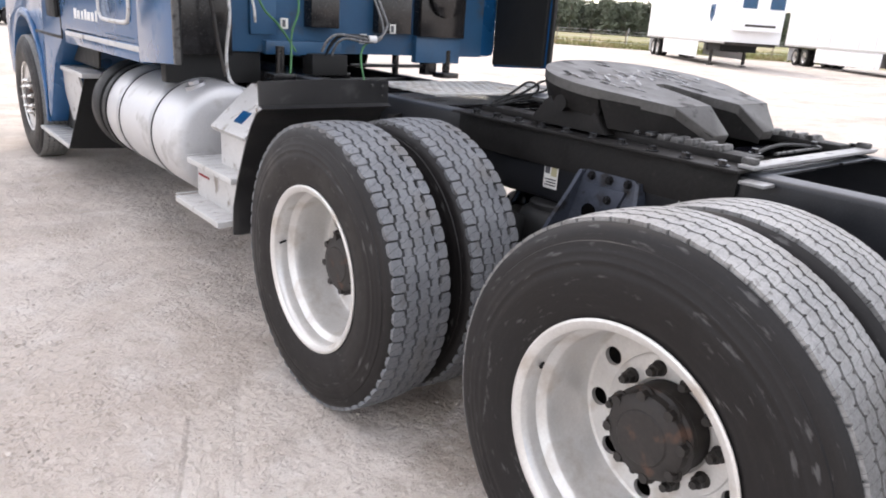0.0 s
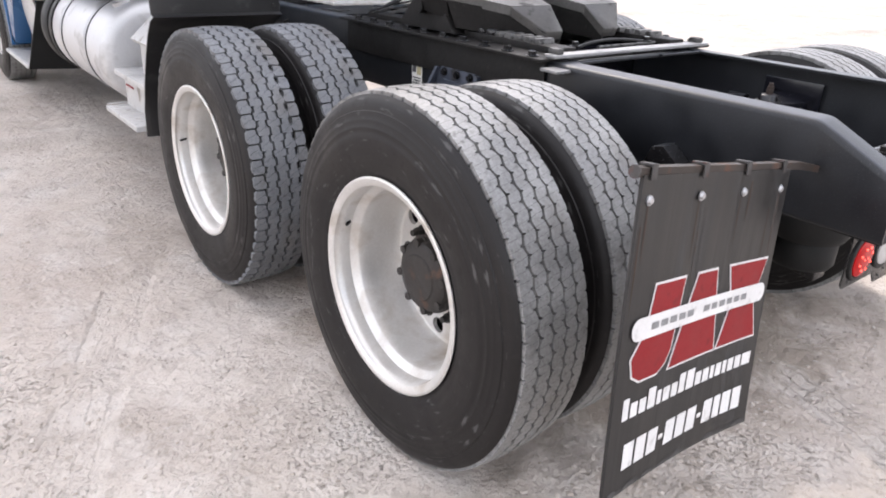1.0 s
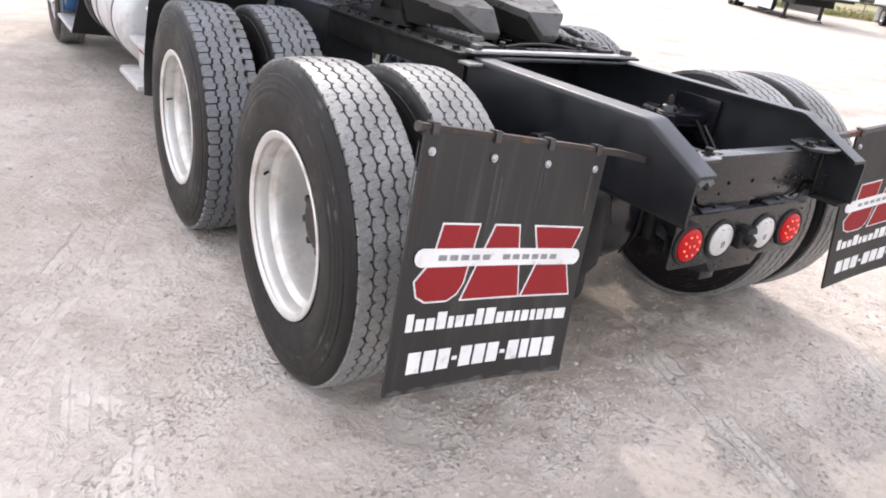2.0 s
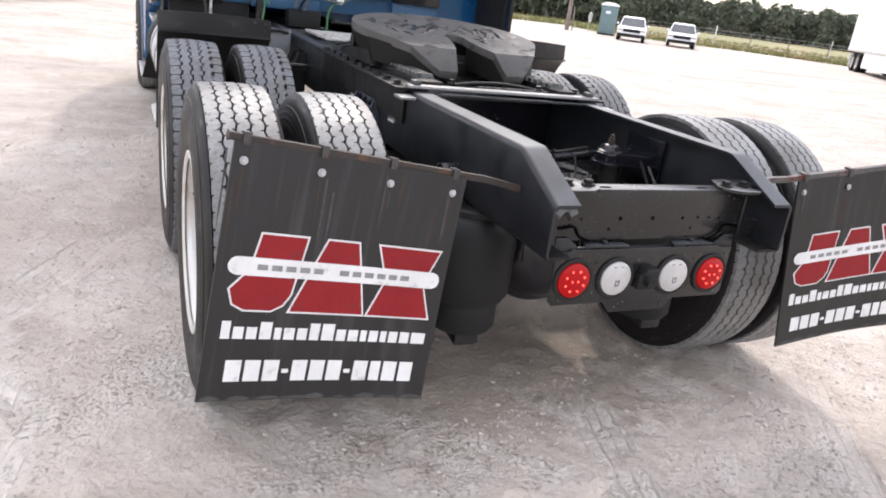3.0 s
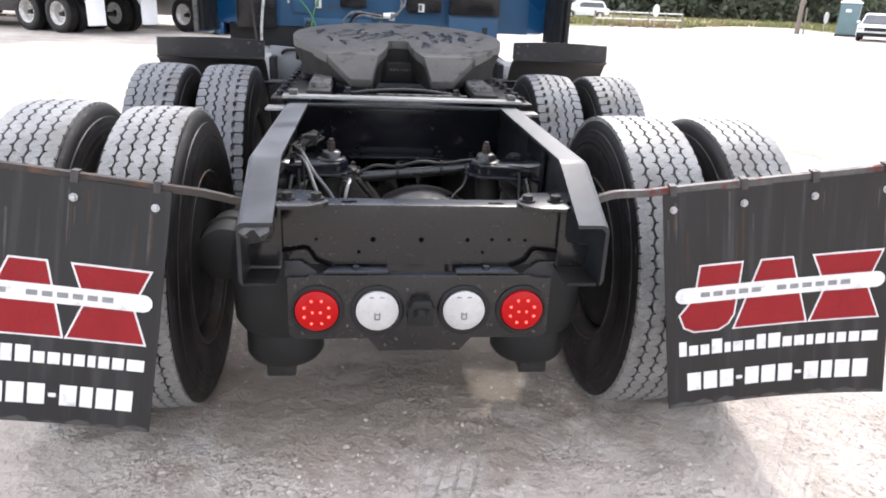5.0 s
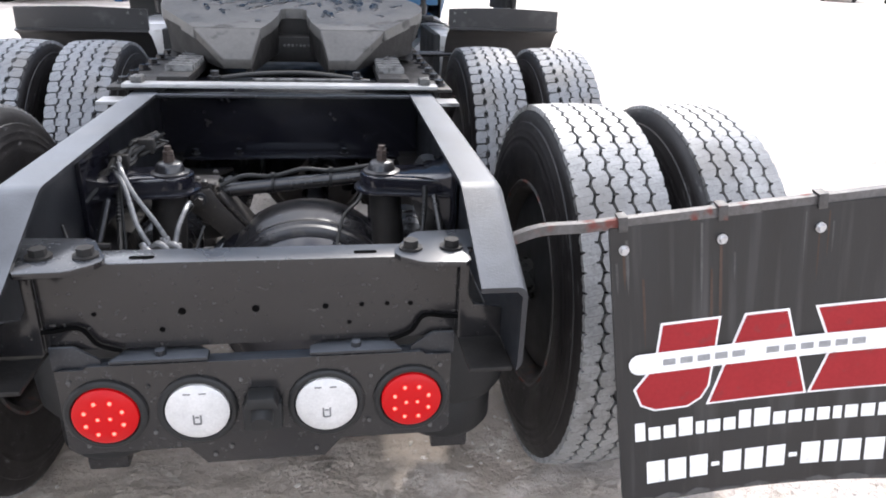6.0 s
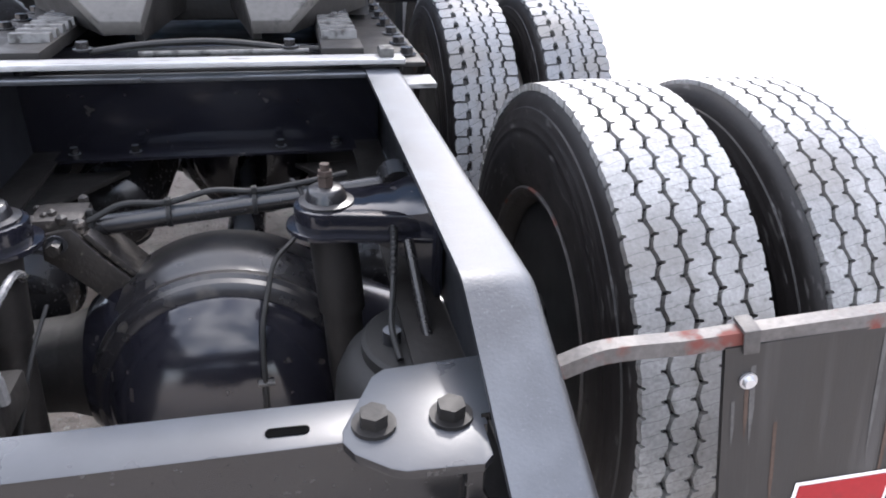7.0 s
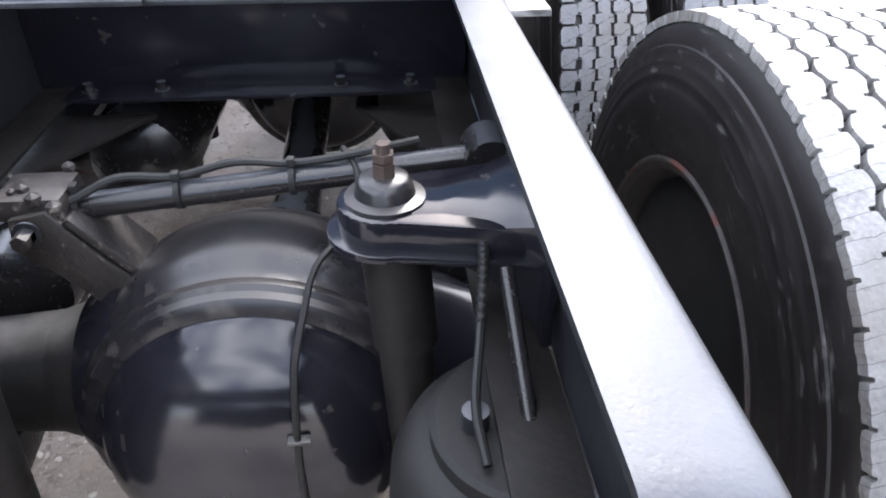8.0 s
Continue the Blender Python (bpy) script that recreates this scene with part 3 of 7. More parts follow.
# ---- ground ----
def build_ground():
    n = 720
    u = np.linspace(-1, 1, n)
    c = 1.1 * np.sinh(8.5 * u)
    gx, gy = np.meshgrid(c - 0.4, c + 1.0)
    gz = ground_height(gx, gy)
    co = np.stack([gx, gy, gz], -1).reshape(-1, 3)
    i = np.arange(n * n).reshape(n, n)
    quads = np.stack([i[:-1, :-1], i[:-1, 1:], i[1:, 1:], i[1:, :-1]], -1).reshape(-1, 4)
    me = bpy.data.meshes.new("ground")
    me.vertices.add(len(co))
    me.vertices.foreach_set("co", co.ravel())
    me.loops.add(quads.size)
    me.loops.foreach_set("vertex_index", quads.ravel())
    me.polygons.add(len(quads))
    me.polygons.foreach_set("loop_start", np.arange(0, quads.size, 4))
    me.update(calc_edges=True)
    me.polygons.foreach_set("use_smooth", np.ones(len(quads), bool))
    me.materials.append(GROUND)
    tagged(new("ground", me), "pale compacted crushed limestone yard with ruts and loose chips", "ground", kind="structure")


build_ground()


def build_stones(count=15000):
    """Angular crumbs of limestone: most lie in loose drifts, the rest are scattered thinly."""
    rng = np.random.default_rng(4)
    g = (1 + 5 ** 0.5) / 2
    base = np.array([(-1, g, 0), (1, g, 0), (-1, -g, 0), (1, -g, 0), (0, -1, g), (0, 1, g), (0, -1, -g), (0, 1, -g), (g, 0, -1), (g, 0, 1), (-g, 0, -1), (-g, 0, 1)], float) / 1.9
    tri = np.array([(0, 11, 5), (0, 5, 1), (0, 1, 7), (0, 7, 10), (0, 10, 11), (1, 5, 9), (5, 11, 4), (11, 10, 2), (10, 7, 6), (7, 1, 8), (3, 9, 4), (3, 4, 2), (3, 2, 6), (3, 6, 8), (3, 8, 9), (4, 9, 5), (2, 4, 11), (6, 2, 10), (8, 6, 7), (9, 8, 1)])
    drift = np.stack([rng.uniform(-4.2, 3.0, 95), rng.uniform(-0.9, 5.2, 95)], -1)
    drift = np.concatenate([drift, [(-0.28, 0.28), (-0.12, 0.40), (-0.42, 0.15), (-0.75, 0.42), (-2.15, 0.35), (-2.05, 0.05), (-1.55, -0.15), (0.42, 0.18), (0.62, 0.02), (0.85, 0.22), (-1.0, -0.05)]])
    wide = rng.uniform(0.05, 0.20, (len(drift), 2)) * (1.5, 0.8)
    pick = rng.integers(0, len(drift), count)
    spread = rng.normal(0, 1, (count, 2)) * wide[pick]
    at = drift[pick] + spread
    lone = rng.random(count) < 0.22
    at[lone] = np.stack([rng.uniform(-4.2, 3.2, lone.sum()), rng.uniform(-1.2, 5.5, lone.sum())], -1)
    size = 0.0022 + 0.0075 * rng.random(count) ** 3
    size[rng.random(count) < 0.006] *= 2.2
    z = ground_height(at[:, 0], at[:, 1])
    shape = base[None] * rng.uniform(0.55, 1.35, (count, 12, 3)) * size[:, None, None] * np.array([1.35, 1.0, 0.62])
    a = rng.uniform(0, 6.28, count)
    x = shape[..., 0] * np.cos(a)[:, None] - shape[..., 1] * np.sin(a)[:, None] + at[:, :1]
    y = shape[..., 0] * np.sin(a)[:, None] + shape[..., 1] * np.cos(a)[:, None] + at[:, 1:]
    verts = np.stack([x, y, shape[..., 2] + (z + size * 0.22)[:, None]], -1).reshape(-1, 3)
    faces = (tri[None] + 12 * np.arange(count)[:, None, None]).reshape(-1, 3)
    me = bpy.data.meshes.new("loose_stones")
    me.from_pydata(verts.tolist(), [], faces.tolist())
    me.materials.append(STONE)
    tagged(new("loose_stones", me), "loose limestone crumbs in drifts over the yard", "gravel", kind="stuff")


build_stones()

# ---- the tractor unit ----
truck = thing("semi_truck", "blue semi truck tractor with black chassis, parked on crushed limestone", "truck")

# the fore part (cab, tanks, steps) is drawn out a little long, and is set back by this
FORE = Matrix.Translation((0, 0.050, 0.006)) @ Matrix.Diagonal((1, 0.962, 0.976, 1))

# frame rails: channels that open inwards, with a sloping tail
def build_rail(side):
    def section(y, zt, zb=0.785):
        o, i, t, c = (0.440, 0.362, 0.009, 0.018) if side > 0 else (0.434, 0.352, 0.009, 0.018)
        pts = [(i, zt), (o - c, zt), (o - 0.62 * c, zt - 0.08 * c), (o - 0.29 * c, zt - 0.29 * c), (o - 0.08 * c, zt - 0.62 * c), (o, zt - c), (o, zb + c), (o - 0.35 * c, zb + 0.35 * c), (o - 0.6 * c, zb + 0.2 * c), (o - t, zb + c), (o - t, zt - c), (o - c, zt - t), (i, zt - t)]
        return [(side * x, y, z) for x, z in pts]
    bm = fresh()
    loft(bm, [section(0.0, 0.944), section(0.205, 1.0445), section(0.216, 1.0490), section(0.226, 1.0513), section(0.238, 1.052), section(9.3, 1.052)])
    rail = part("frame_rail", bm, RAIL, truck, "black steel channel rail, scuffed top flange with painted sheen")
    bm = fresh()
    xs = sorted((side * 0.350, side * 0.425))
    box(bm, xs[0], xs[1], 0.004, 9.3, 0.785, 0.794, 0.003)
    part("lower_flange", bm, GREASE, rail, "darker lower flange of the rail")


for s in (-1, 1):
    build_rail(s)


def torn_lip():
    """A scrap of the left rail's flange, bent down and bright where it tore."""
    bm = fresh()
    rng = random.Random(12)
    rows = []
    for k in range(9):
        x = -0.428 + 0.0085 * k
        drop = 0.020 + 0.012 * math.sin(1.3 * k) + rng.uniform(0, 0.008)
        rows.append([(x, 0.004, 0.934), (x + rng.uniform(-.003, .003), -0.004 + rng.uniform(-.004, .004), 0.934 - drop * 0.55), (x + rng.uniform(-.004, .004), 0.010 + rng.uniform(-.006, .006), 0.934 - drop), (x + rng.uniform(-.003, .003), 0.014, 0.934 - drop * 0.9), (x, 0.008, 0.934 - drop * 0.5), (x, 0.010, 0.934)])
    loft(bm, rows)
    part("torn_lip", bm, WORN, truck, "torn and bent lip of the rail, bright at the break")


torn_lip()


def crossmember(y0, y1, z0, z1, flange=0.07, mat=BLACK, bolts=()):
    bm = fresh()
    box(bm, -0.425, 0.425, y0, y1, z0, z1, 0.003)
    box(bm, -0.36, 0.36, y0 - flange, y0 + 0.002, z0, z0 + 0.009, 0.002)
    ob = part("crossmember", bm, mat, truck, "black steel crossmember")
    for x in bolts:
        b = fresh()
        bolt(b, (x, y0 - flange * 0.5, z0 + 0.009), (0, 0, 1), 0.010, 0.016)
        part("bolt", b, BLACK, ob)
    return ob


crossmember(1.44, 1.452, 0.786, 1.045, 0.07, GLOSS, bolts=(-0.32, -0.18, 0.17, 0.31))
crossmember(2.55, 2.565, 0.80, 1.04, 0.06)
crossmember(4.0, 4.015, 0.80, 1.04, 0.06)

# gussets under the crossmember, splayed towards the rails
for s in (-1, 1):
    bm = fresh()
    prism(bm, [(s * 0.42, 1.40), (s * 0.20, 1.40), (s * 0.42, 1.05)], "z", 0.74, 0.752, 0.003)
    part("gusset", bm, GREASE, truck)


# closing crossmember at the tail: a folded channel with slotted top
def tail_member():
    bm = fresh()
    poly = [(0.110, 0.957), (0.170, 0.957), (0.170, 0.949), (0.119, 0.949), (0.119, 0.810), (0.165, 0.810), (0.165, 0.801), (0.110, 0.801)]
    prism(bm, poly, "x", -0.345, 0.345, 0.0025)
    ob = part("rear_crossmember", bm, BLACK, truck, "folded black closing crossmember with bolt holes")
    for x in (-0.182, 0.184):
        b = fresh()
        prism(b, [(x + (0.014 if c > 0 else -0.014) + 0.006 * math.cos(a), 0.133 + 0.006 * math.sin(a)) for a, c in ((radians(k), math.cos(radians(k))) for k in range(5, 365, 30))], "z", 0.9572, 0.9582)
        part("slot", b, HOLE, ob, "dark slotted hole")
    for x, z, r in ((-0.262, 0.868, .006), (-0.123, 0.868, .010), (-0.003, 0.868, .010), (0.114, 0.868, .008), (0.176, 0.869, .0065), (0.220, 0.869, .006), (0.261, 0.868, .0065), (0.154, 0.835, .006), (-0.158, 0.835, .007)):
        b = fresh()
        cyl(b, (x, 0.1105, z), (x, 0.1090, z), r * 0.65, seg=14)
        part("hole", b, HOLE, ob, "dark bolt hole")
    for s in (-1, 1):
        g = fresh()
        prism(g, [(s * 0.424, 0.205), (s * 0.278, 0.194), (s * 0.266, 0.184), (s * 0.232, 0.112), (s * 0.231, 0.096), (s * 0.240, 0.080), (s * 0.268, 0.058), (s * 0.280, 0.053), (s * 0.346, 0.050), (s * 0.356, 0.060), (s * 0.358, 0.112), (s * 0.424, 0.116)], "z", 0.960, 0.970, 0.002)
        prism(g, [(s * 0.345, 0.968), (s * 0.345, 0.800), (s * 0.424, 0.800), (s * 0.424, 0.858), (s * 0.372, 0.866), (s * 0.362, 0.885), (s * 0.362, 0.968)], "y", 0.100, 0.110, 0.002)
        part("corner_gusset", g, BLACK, ob, "black corner gusset plate")
        for x in (0.26, 0.33):
            b = fresh()
            bolt(b, (s * x, 0.113, 0.970), (0, 0, 1), 0.0135, 0.012)
            part("hex_bolt", b, GREASE, ob, "black hex bolt with washer")
        e = fresh()
        tube(e, [(s * 0.225, 0.104, 0.80), (s * 0.262, 0.104, 0.815), (s * 0.285, 0.104, 0.845), (s * 0.33, 0.104, 0.842), (s * 0.42, 0.104, 0.835)], 0.0036, 6)
        part("stamped_edge", e, HOLE, ob)


tail_member()


# lamp bar
def lamp_bar():
    bm = fresh()
    prism(bm, [(-0.335, 0.772), (-0.290, 0.772), (-0.283, 0.778), (0.283, 0.778), (0.290, 0.772), (0.335, 0.772), (0.335, 0.615), (0.320, 0.602), (0.135, 0.602), (0.105, 0.566), (-0.105, 0.566), (-0.135, 0.602), (-0.320, 0.602), (-0.335, 0.615)], "y", 0.094, 0.100, 0.002)
    box(bm, -0.283, 0.283, 0.098, 0.122, 0.771, 0.778, 0.002)
    bar = part("lamp_bar", bm, BLACK, truck, "black painted lamp bar with four round lamps")
    for s in (-1, 1):
        h = fresh()
        prism(h, [(s * 0.340, 0.812), (s * 0.300, 0.812), (s * 0.262, 0.786), (s * 0.262, 0.768), (s * 0.340, 0.768)], "y", 0.1015, 0.1075, 0.002)
        prism(h, [(s * 0.245, 0.086), (s * 0.225, 0.130), (s * 0.105, 0.130), (s * 0.085, 0.112), (s * 0.085, 0.086)], "z", 0.7845, 0.7910, 0.002)
        cyl(h, (s * 0.165, 0.104, 0.790), (s * 0.165, 0.104, 0.800), 0.009, seg=8)
        part("hanger_tab", h, RAIL, bar)
    for x, lit in ((-0.263, True), (-0.111, False), (0.111, False), (0.263, True)):
        g = fresh()
        m = Matrix.Translation((x, 0.094, 0.684)) @ AX_Y.inverted()
        lathe(g, [(0.0, 0.068), (0.006, 0.068), (0.009, 0.064), (0.009, 0.058), (0.004, 0.055)], 40, m)
        part("grommet", g, RUBBER, bar, "black rubber grommet")
        d = fresh()
        lathe(d, [(0.002, 0.0545), (0.010, 0.0540), (0.014, 0.047), (0.017, 0.030), (0.018, 0.0)], 40, m)
        lens = part("lamp_lens", d, LENS_RED if lit else LENS_WHITE, bar, "red tail lamp lens, lit" if lit else "clear reversing lamp lens")
        if lit:
            for k in range(10):
                a, r = (2 * math.pi * k / 8 + 0.39, 0.033) if k < 8 else (math.pi * k, 0.010)
                q = fresh()
                bmesh.ops.create_uvsphere(q, u_segments=10, v_segments=6, radius=0.0034, matrix=Matrix.Translation((x + r * math.cos(a), 0.0775, 0.684 + r * math.sin(a))))
                part("led", q, LED, lens, "lit red diode")
        else:
            q = fresh()
            for dx, dz, w, h in ((-0.006, 0.0, 0.003, 0.018), (0.006, 0.0, 0.003, 0.018), (0.0, -0.010, 0.012, 0.003), (0.0, 0.004, 0.006, 0.003)):
                box(q, x + dx - w / 2, x + dx + w / 2, 0.0752, 0.0764, 0.674 + dz - h / 2, 0.674 + dz + h / 2)
            part("lens_mark", q, GREYHOSE, lens, "faint grey moulded mark")
            q = fresh()
            for dx in (-0.014, 0.012):
                box(q, x + dx - 0.006, x + dx + 0.006, 0.0785, 0.0798, 0.722, 0.7245)
            part("lens_mark", q, GREYHOSE, lens, "faint grey moulded mark")
    for x, z in ((-0.19, 0.735), (-0.187, 0.64), (-0.315, 0.75), (-0.035, 0.74), (0.19, 0.735), (0.187, 0.64), (0.315, 0.75), (-0.06, 0.60), (0.09, 0.585), (-0.09, 0.585), (0.30, 0.62), (-0.30, 0.62)):
        b = fresh()
        cyl(b, (x, 0.094, z), (x, 0.091, z), 0.0038, seg=10)
        part("screw", b, WORN, bar)
    c = fresh()
    box(c, -0.034, 0.034, 0.068, 0.094, 0.648, 0.702, 0.006)
    prism(c, [(-0.030, 0.70), (0.030, 0.70), (0.022, 0.722), (-0.022, 0.722)], "y", 0.055, 0.094, 0.004)
    cyl(c, (0, 0.07, 0.685), (0, 0.045, 0.676), 0.020, 0.018, 18)
    part("trailer_socket", c, RUBBER, bar, "black plastic socket with a hinged cap")


lamp_bar()


# ---- wheels ----
TYRE_R, TREAD_W = 0.534, 0.110


def tyre_radius(x):
    return TYRE_R - 0.007 * (x / TREAD_W) ** 2


def carcass():
    bm = fresh()
    half = [(0.100, 0.290), (0.112, 0.297), (0.1185, 0.313), (0.1235, 0.327), (0.1240, 0.335), (0.1285, 0.350), (0.1330, 0.380), (0.1345, 0.410), (0.1342, 0.424), (0.1332, 0.426), (0.1325, 0.438), (0.1330, 0.441), (0.1322, 0.446), (0.1310, 0.448), (0.1302, 0.460), (0.1290, 0.467), (0.1278, 0.469), (0.1268, 0.479), (0.1250, 0.486), (0.1238, 0.488), (0.1222, 0.496), (0.1195, 0.506), (0.1155, 0.515), (0.1100, 0.5225), (0.1045, 0.5280)]
    half = [(x + (0.004 if 0.32 < r < 0.488 else 0.002), 0.29 + (r - 0.29) * 0.9644) for x, r in half]
    prof = [(x, r) for x, r in half] + [(x, tyre_radius(x) - 0.014) for x in np.linspace(0.102, -0.102, 9)] + [(-x, r) for x, r in half[::-1]]
    lathe(bm, prof, 96)
    return mesh_of("tyre", bm, SIDEWALL, 30)


def band(bm, x0, x1, angles, closed, drop=0.014):
    """A raised strip of tread: edge places x0[k], x1[k] at the angles; closed strips go right round."""
    rings = []
    for k, a in enumerate(angles):
        pts = []
        for x, d in ((x0[k], drop), (x0[k], 0), (x1[k], 0), (x1[k], drop)):
            r = tyre_radius(x) - d
            pts.append(bm.verts.new((x, r * math.cos(a), r * math.sin(a))))
        rings.append(pts)
    pairs = list(zip(rings, rings[1:])) + ([(rings[-1], rings[0])] if closed else [])
    for p, q in pairs:
        for j in range(3):
            bm.faces.new((p[j], p[j + 1], q[j + 1], q[j]))
    if not closed:
        bm.faces.new(rings[0])
        bm.faces.new(rings[-1][::-1])


def rib(bm, rng, left, right, pitches, shape, gap, tick_l, tick_r, drop):
    """One continuous rib between two wandering grooves; ticks are short cross cuts into its edges."""
    angles, lo, hi = [], [], []
    for k in range(pitches):
        for f, wl, wr, tl, tr in shape:
            angles.append(2 * math.pi * (k + f) / pitches)
            lo.append(left + gap + wl + tick_l * tl + rng.uniform(-4e-4, 4e-4))
            hi.append(right - gap + wr - tick_r * tr + rng.uniform(-4e-4, 4e-4))
    band(bm, lo, hi, angles, True, drop)


def rib_tread(pitches=70):
    """Five ribs parted by four wandering grooves, with short pockets cut into their sides by turns."""
    bm = fresh()
    rng = random.Random(3)
    edges = [-0.103, -0.0625, -0.021, 0.021, 0.0625, 0.103]
    fr = (0.0, 0.11, 0.14, 0.23, 0.26, 0.40, 0.50, 0.61, 0.64, 0.73, 0.76, 0.90)
    pocket_l = (0, 0, 1, 1, 0, 0, 0, 0, 0, 0, 0, 0)
    pocket_r = (0, 0, 0, 0, 0, 0, 0, 0, 1, 1, 0, 0)
    for i in range(5):
        shape = []
        for k in range(12):
            w = 0.0027 * math.sin(2 * math.pi * fr[k] + 0.7)
            wl = (0.0055 if k in (2, 3) else 0.0008 * math.sin(9 * fr[k])) if i == 0 else w
            wr = (-0.0055 if k in (8, 9) else 0.0008 * math.sin(9 * fr[k])) if i == 4 else w
            shape.append((fr[k], wl, wr, 0 if i == 0 else pocket_l[k], 0 if i == 4 else pocket_r[k]))
        rib(bm, rng, edges[i] + (0.0 if i else -0.0032), edges[i + 1] + (0.0 if i < 4 else 0.0032), pitches, shape, 0.0036, 0.0068, 0.0068, 0.015)
    bmesh.ops.recalc_face_normals(bm, faces=bm.faces[:])
    return mesh_of("tread", bm, TREAD, 25)


def lug_tread(pitches=60):
    """Shoulder lugs parted by thin slots, and three inner ribs between kinked grooves with short cross cuts."""
    bm = fresh()
    rng = random.Random(5)
    step = 2 * math.pi / pitches
    a = 0.0042
    fr = (0.0, 0.30, 0.43, 0.47, 0.51, 0.57, 0.80, 0.92, 0.96)
    wave = (a, a, a, a, a, -a, -a, -a, -a)
    tick_l = (0, 0, 0, 1, 0, 0, 0, 0, 0)
    tick_r = (0, 0, 0, 0, 0, 0, 0, 0, 1)
    edges = [-0.067, -0.024, 0.024, 0.067]
    for i in range(3):
        s = 1 if i % 2 == 0 else -1
        shape = [(fr[k], -s * wave[k], s * wave[k], tick_l[k], tick_r[k]) for k in range(9)]
        rib(bm, rng, edges[i], edges[i + 1], pitches, shape, 0.0043, 0.013, 0.013, 0.016)
    for side in (-1, 1):
        for k in range(pitches):
            a0 = (k + (0.05 if side < 0 else 0.55)) * step
            j = [rng.uniform(-8e-4, 8e-4) for _ in range(6)]
            angles = [a0 + step * f for f in (0.0, 0.18, 0.44, 0.52, 0.74, 0.89)]
            inner = [0.072 + j[0], 0.068, 0.068 + j[1], 0.075, 0.075 + j[2], 0.077]
            outer = [TREAD_W - 0.004, TREAD_W + 0.002, TREAD_W + 0.003 + j[3], TREAD_W + 0.002, TREAD_W + 0.003 + j[4], TREAD_W - 0.003]
            if side < 0:
                band(bm, [-x for x in outer], [-x for x in inner], angles, False, 0.017)
            else:
                band(bm, inner, outer, angles, False, 0.017)
    bmesh.ops.recalc_face_normals(bm, faces=bm.faces[:])
    return mesh_of("tread", bm, TREAD_LUG, 25)


def disc_with_holes(bm, r_out, r_in, x, thick, holes):
    """A flat ring at x with round holes (angle, distance, radius), thick in -x."""
    start = set(bm.verts)
    edges = []
    loops = [(0, 0, r_out, 64), (0, 0, r_in, 40)] + [(d * math.cos(a), d * math.sin(a), r, 18) for a, d, r in holes]
    for cy, cz, r, seg in loops:
        vs = [bm.verts.new((x, cy + r * math.cos(2 * math.pi * k / seg), cz + r * math.sin(2 * math.pi * k / seg))) for k in range(seg)]
        edges += [bm.edges.new((vs[k], vs[(k + 1) % seg])) for k in range(seg)]
    filled = bmesh.ops.triangle_fill(bm, use_beauty=True, use_dissolve=False, edges=edges)
    faces = [g for g in filled["geom"] if isinstance(g, bmesh.types.BMFace)]
    pulled = bmesh.ops.extrude_face_region(bm, geom=faces)
    bmesh.ops.translate(bm, vec=(-thick, 0, 0), verts=[g for g in pulled["geom"] if isinstance(g, bmesh.types.BMVert)])
    bmesh.ops.recalc_face_normals(bm, faces=bm.faces[:])


def outer_rim():
    """A deep-dished aluminium disc wheel, outboard along +x."""
    bm = fresh()
    disc_with_holes(bm, 0.250, 0.112, -0.112, 0.014, [(radians(7 + 36 * k), 0.214, 0.0255) for k in range(10)])
    lathe(bm, [(0.112, 0.286), (0.119, 0.296), (0.121, 0.306), (0.1185, 0.312), (0.1135, 0.311), (0.1115, 0.304), (0.108, 0.295), (0.098, 0.2885), (0.084, 0.2855), (0.058, 0.2840), (0.050, 0.279), (0.041, 0.268), (0.034, 0.2645), (0.000, 0.2630), (-0.050, 0.2625), (-0.085, 0.261), (-0.100, 0.257), (-0.109, 0.251), (-0.1125, 0.243), (-0.126, 0.243), (-0.126, 0.270), (-0.123, 0.285), (-0.121, 0.306)], 72)
    lathe(bm, [(-0.1115, 0.180), (-0.104, 0.177), (-0.101, 0.171), (-0.101, 0.120), (-0.106, 0.114)], 56)
    return mesh_of("wheel", bm, ALU, 28)


def inner_rim():
    bm = fresh()
    lathe(bm, [(0.03, 0.0), (0.03, 0.19), (0.03, 0.21), (0.035, 0.235), (0.05, 0.258), (0.10, 0.285), (0.119, 0.296), (0.121, 0.308), (0.115, 0.312), (0.112, 0.300), (0.098, 0.2895)], 56)
    lathe(bm, [(-0.04, 0.255), (-0.09, 0.282), (-0.112, 0.290), (-0.120, 0.306), (-0.114, 0.311), (-0.098, 0.290)], 56)
    return mesh_of("wheel", bm, DIRTY, 28)


def inner_lip():
    bm = fresh()
    lathe(bm, [(-0.1175, 0.3020), (-0.1215, 0.3040), (-0.1222, 0.3080), (-0.1180, 0.3120), (-0.1150, 0.3116)], 56)
    return mesh_of("rim_lip", bm, RUST, 28)


def hub_mesh():
    bm = fresh()
    lathe(bm, [(-0.112, 0.112), (-0.060, 0.110), (-0.050, 0.116), (-0.036, 0.116), (-0.030, 0.108), (-0.012, 0.104), (-0.004, 0.094), (0.0, 0.070), (0.004, 0.066), (0.005, 0.0)], 40)
    return mesh_of("hub", bm, DIRTY, 30)


def hub_bolt_mesh():
    bm = fresh()
    bolt(bm, (0, 0, 0), (1, 0, 0), 0.0135, 0.020)
    return mesh_of("hub_bolt", bm, DIRTY, 30)


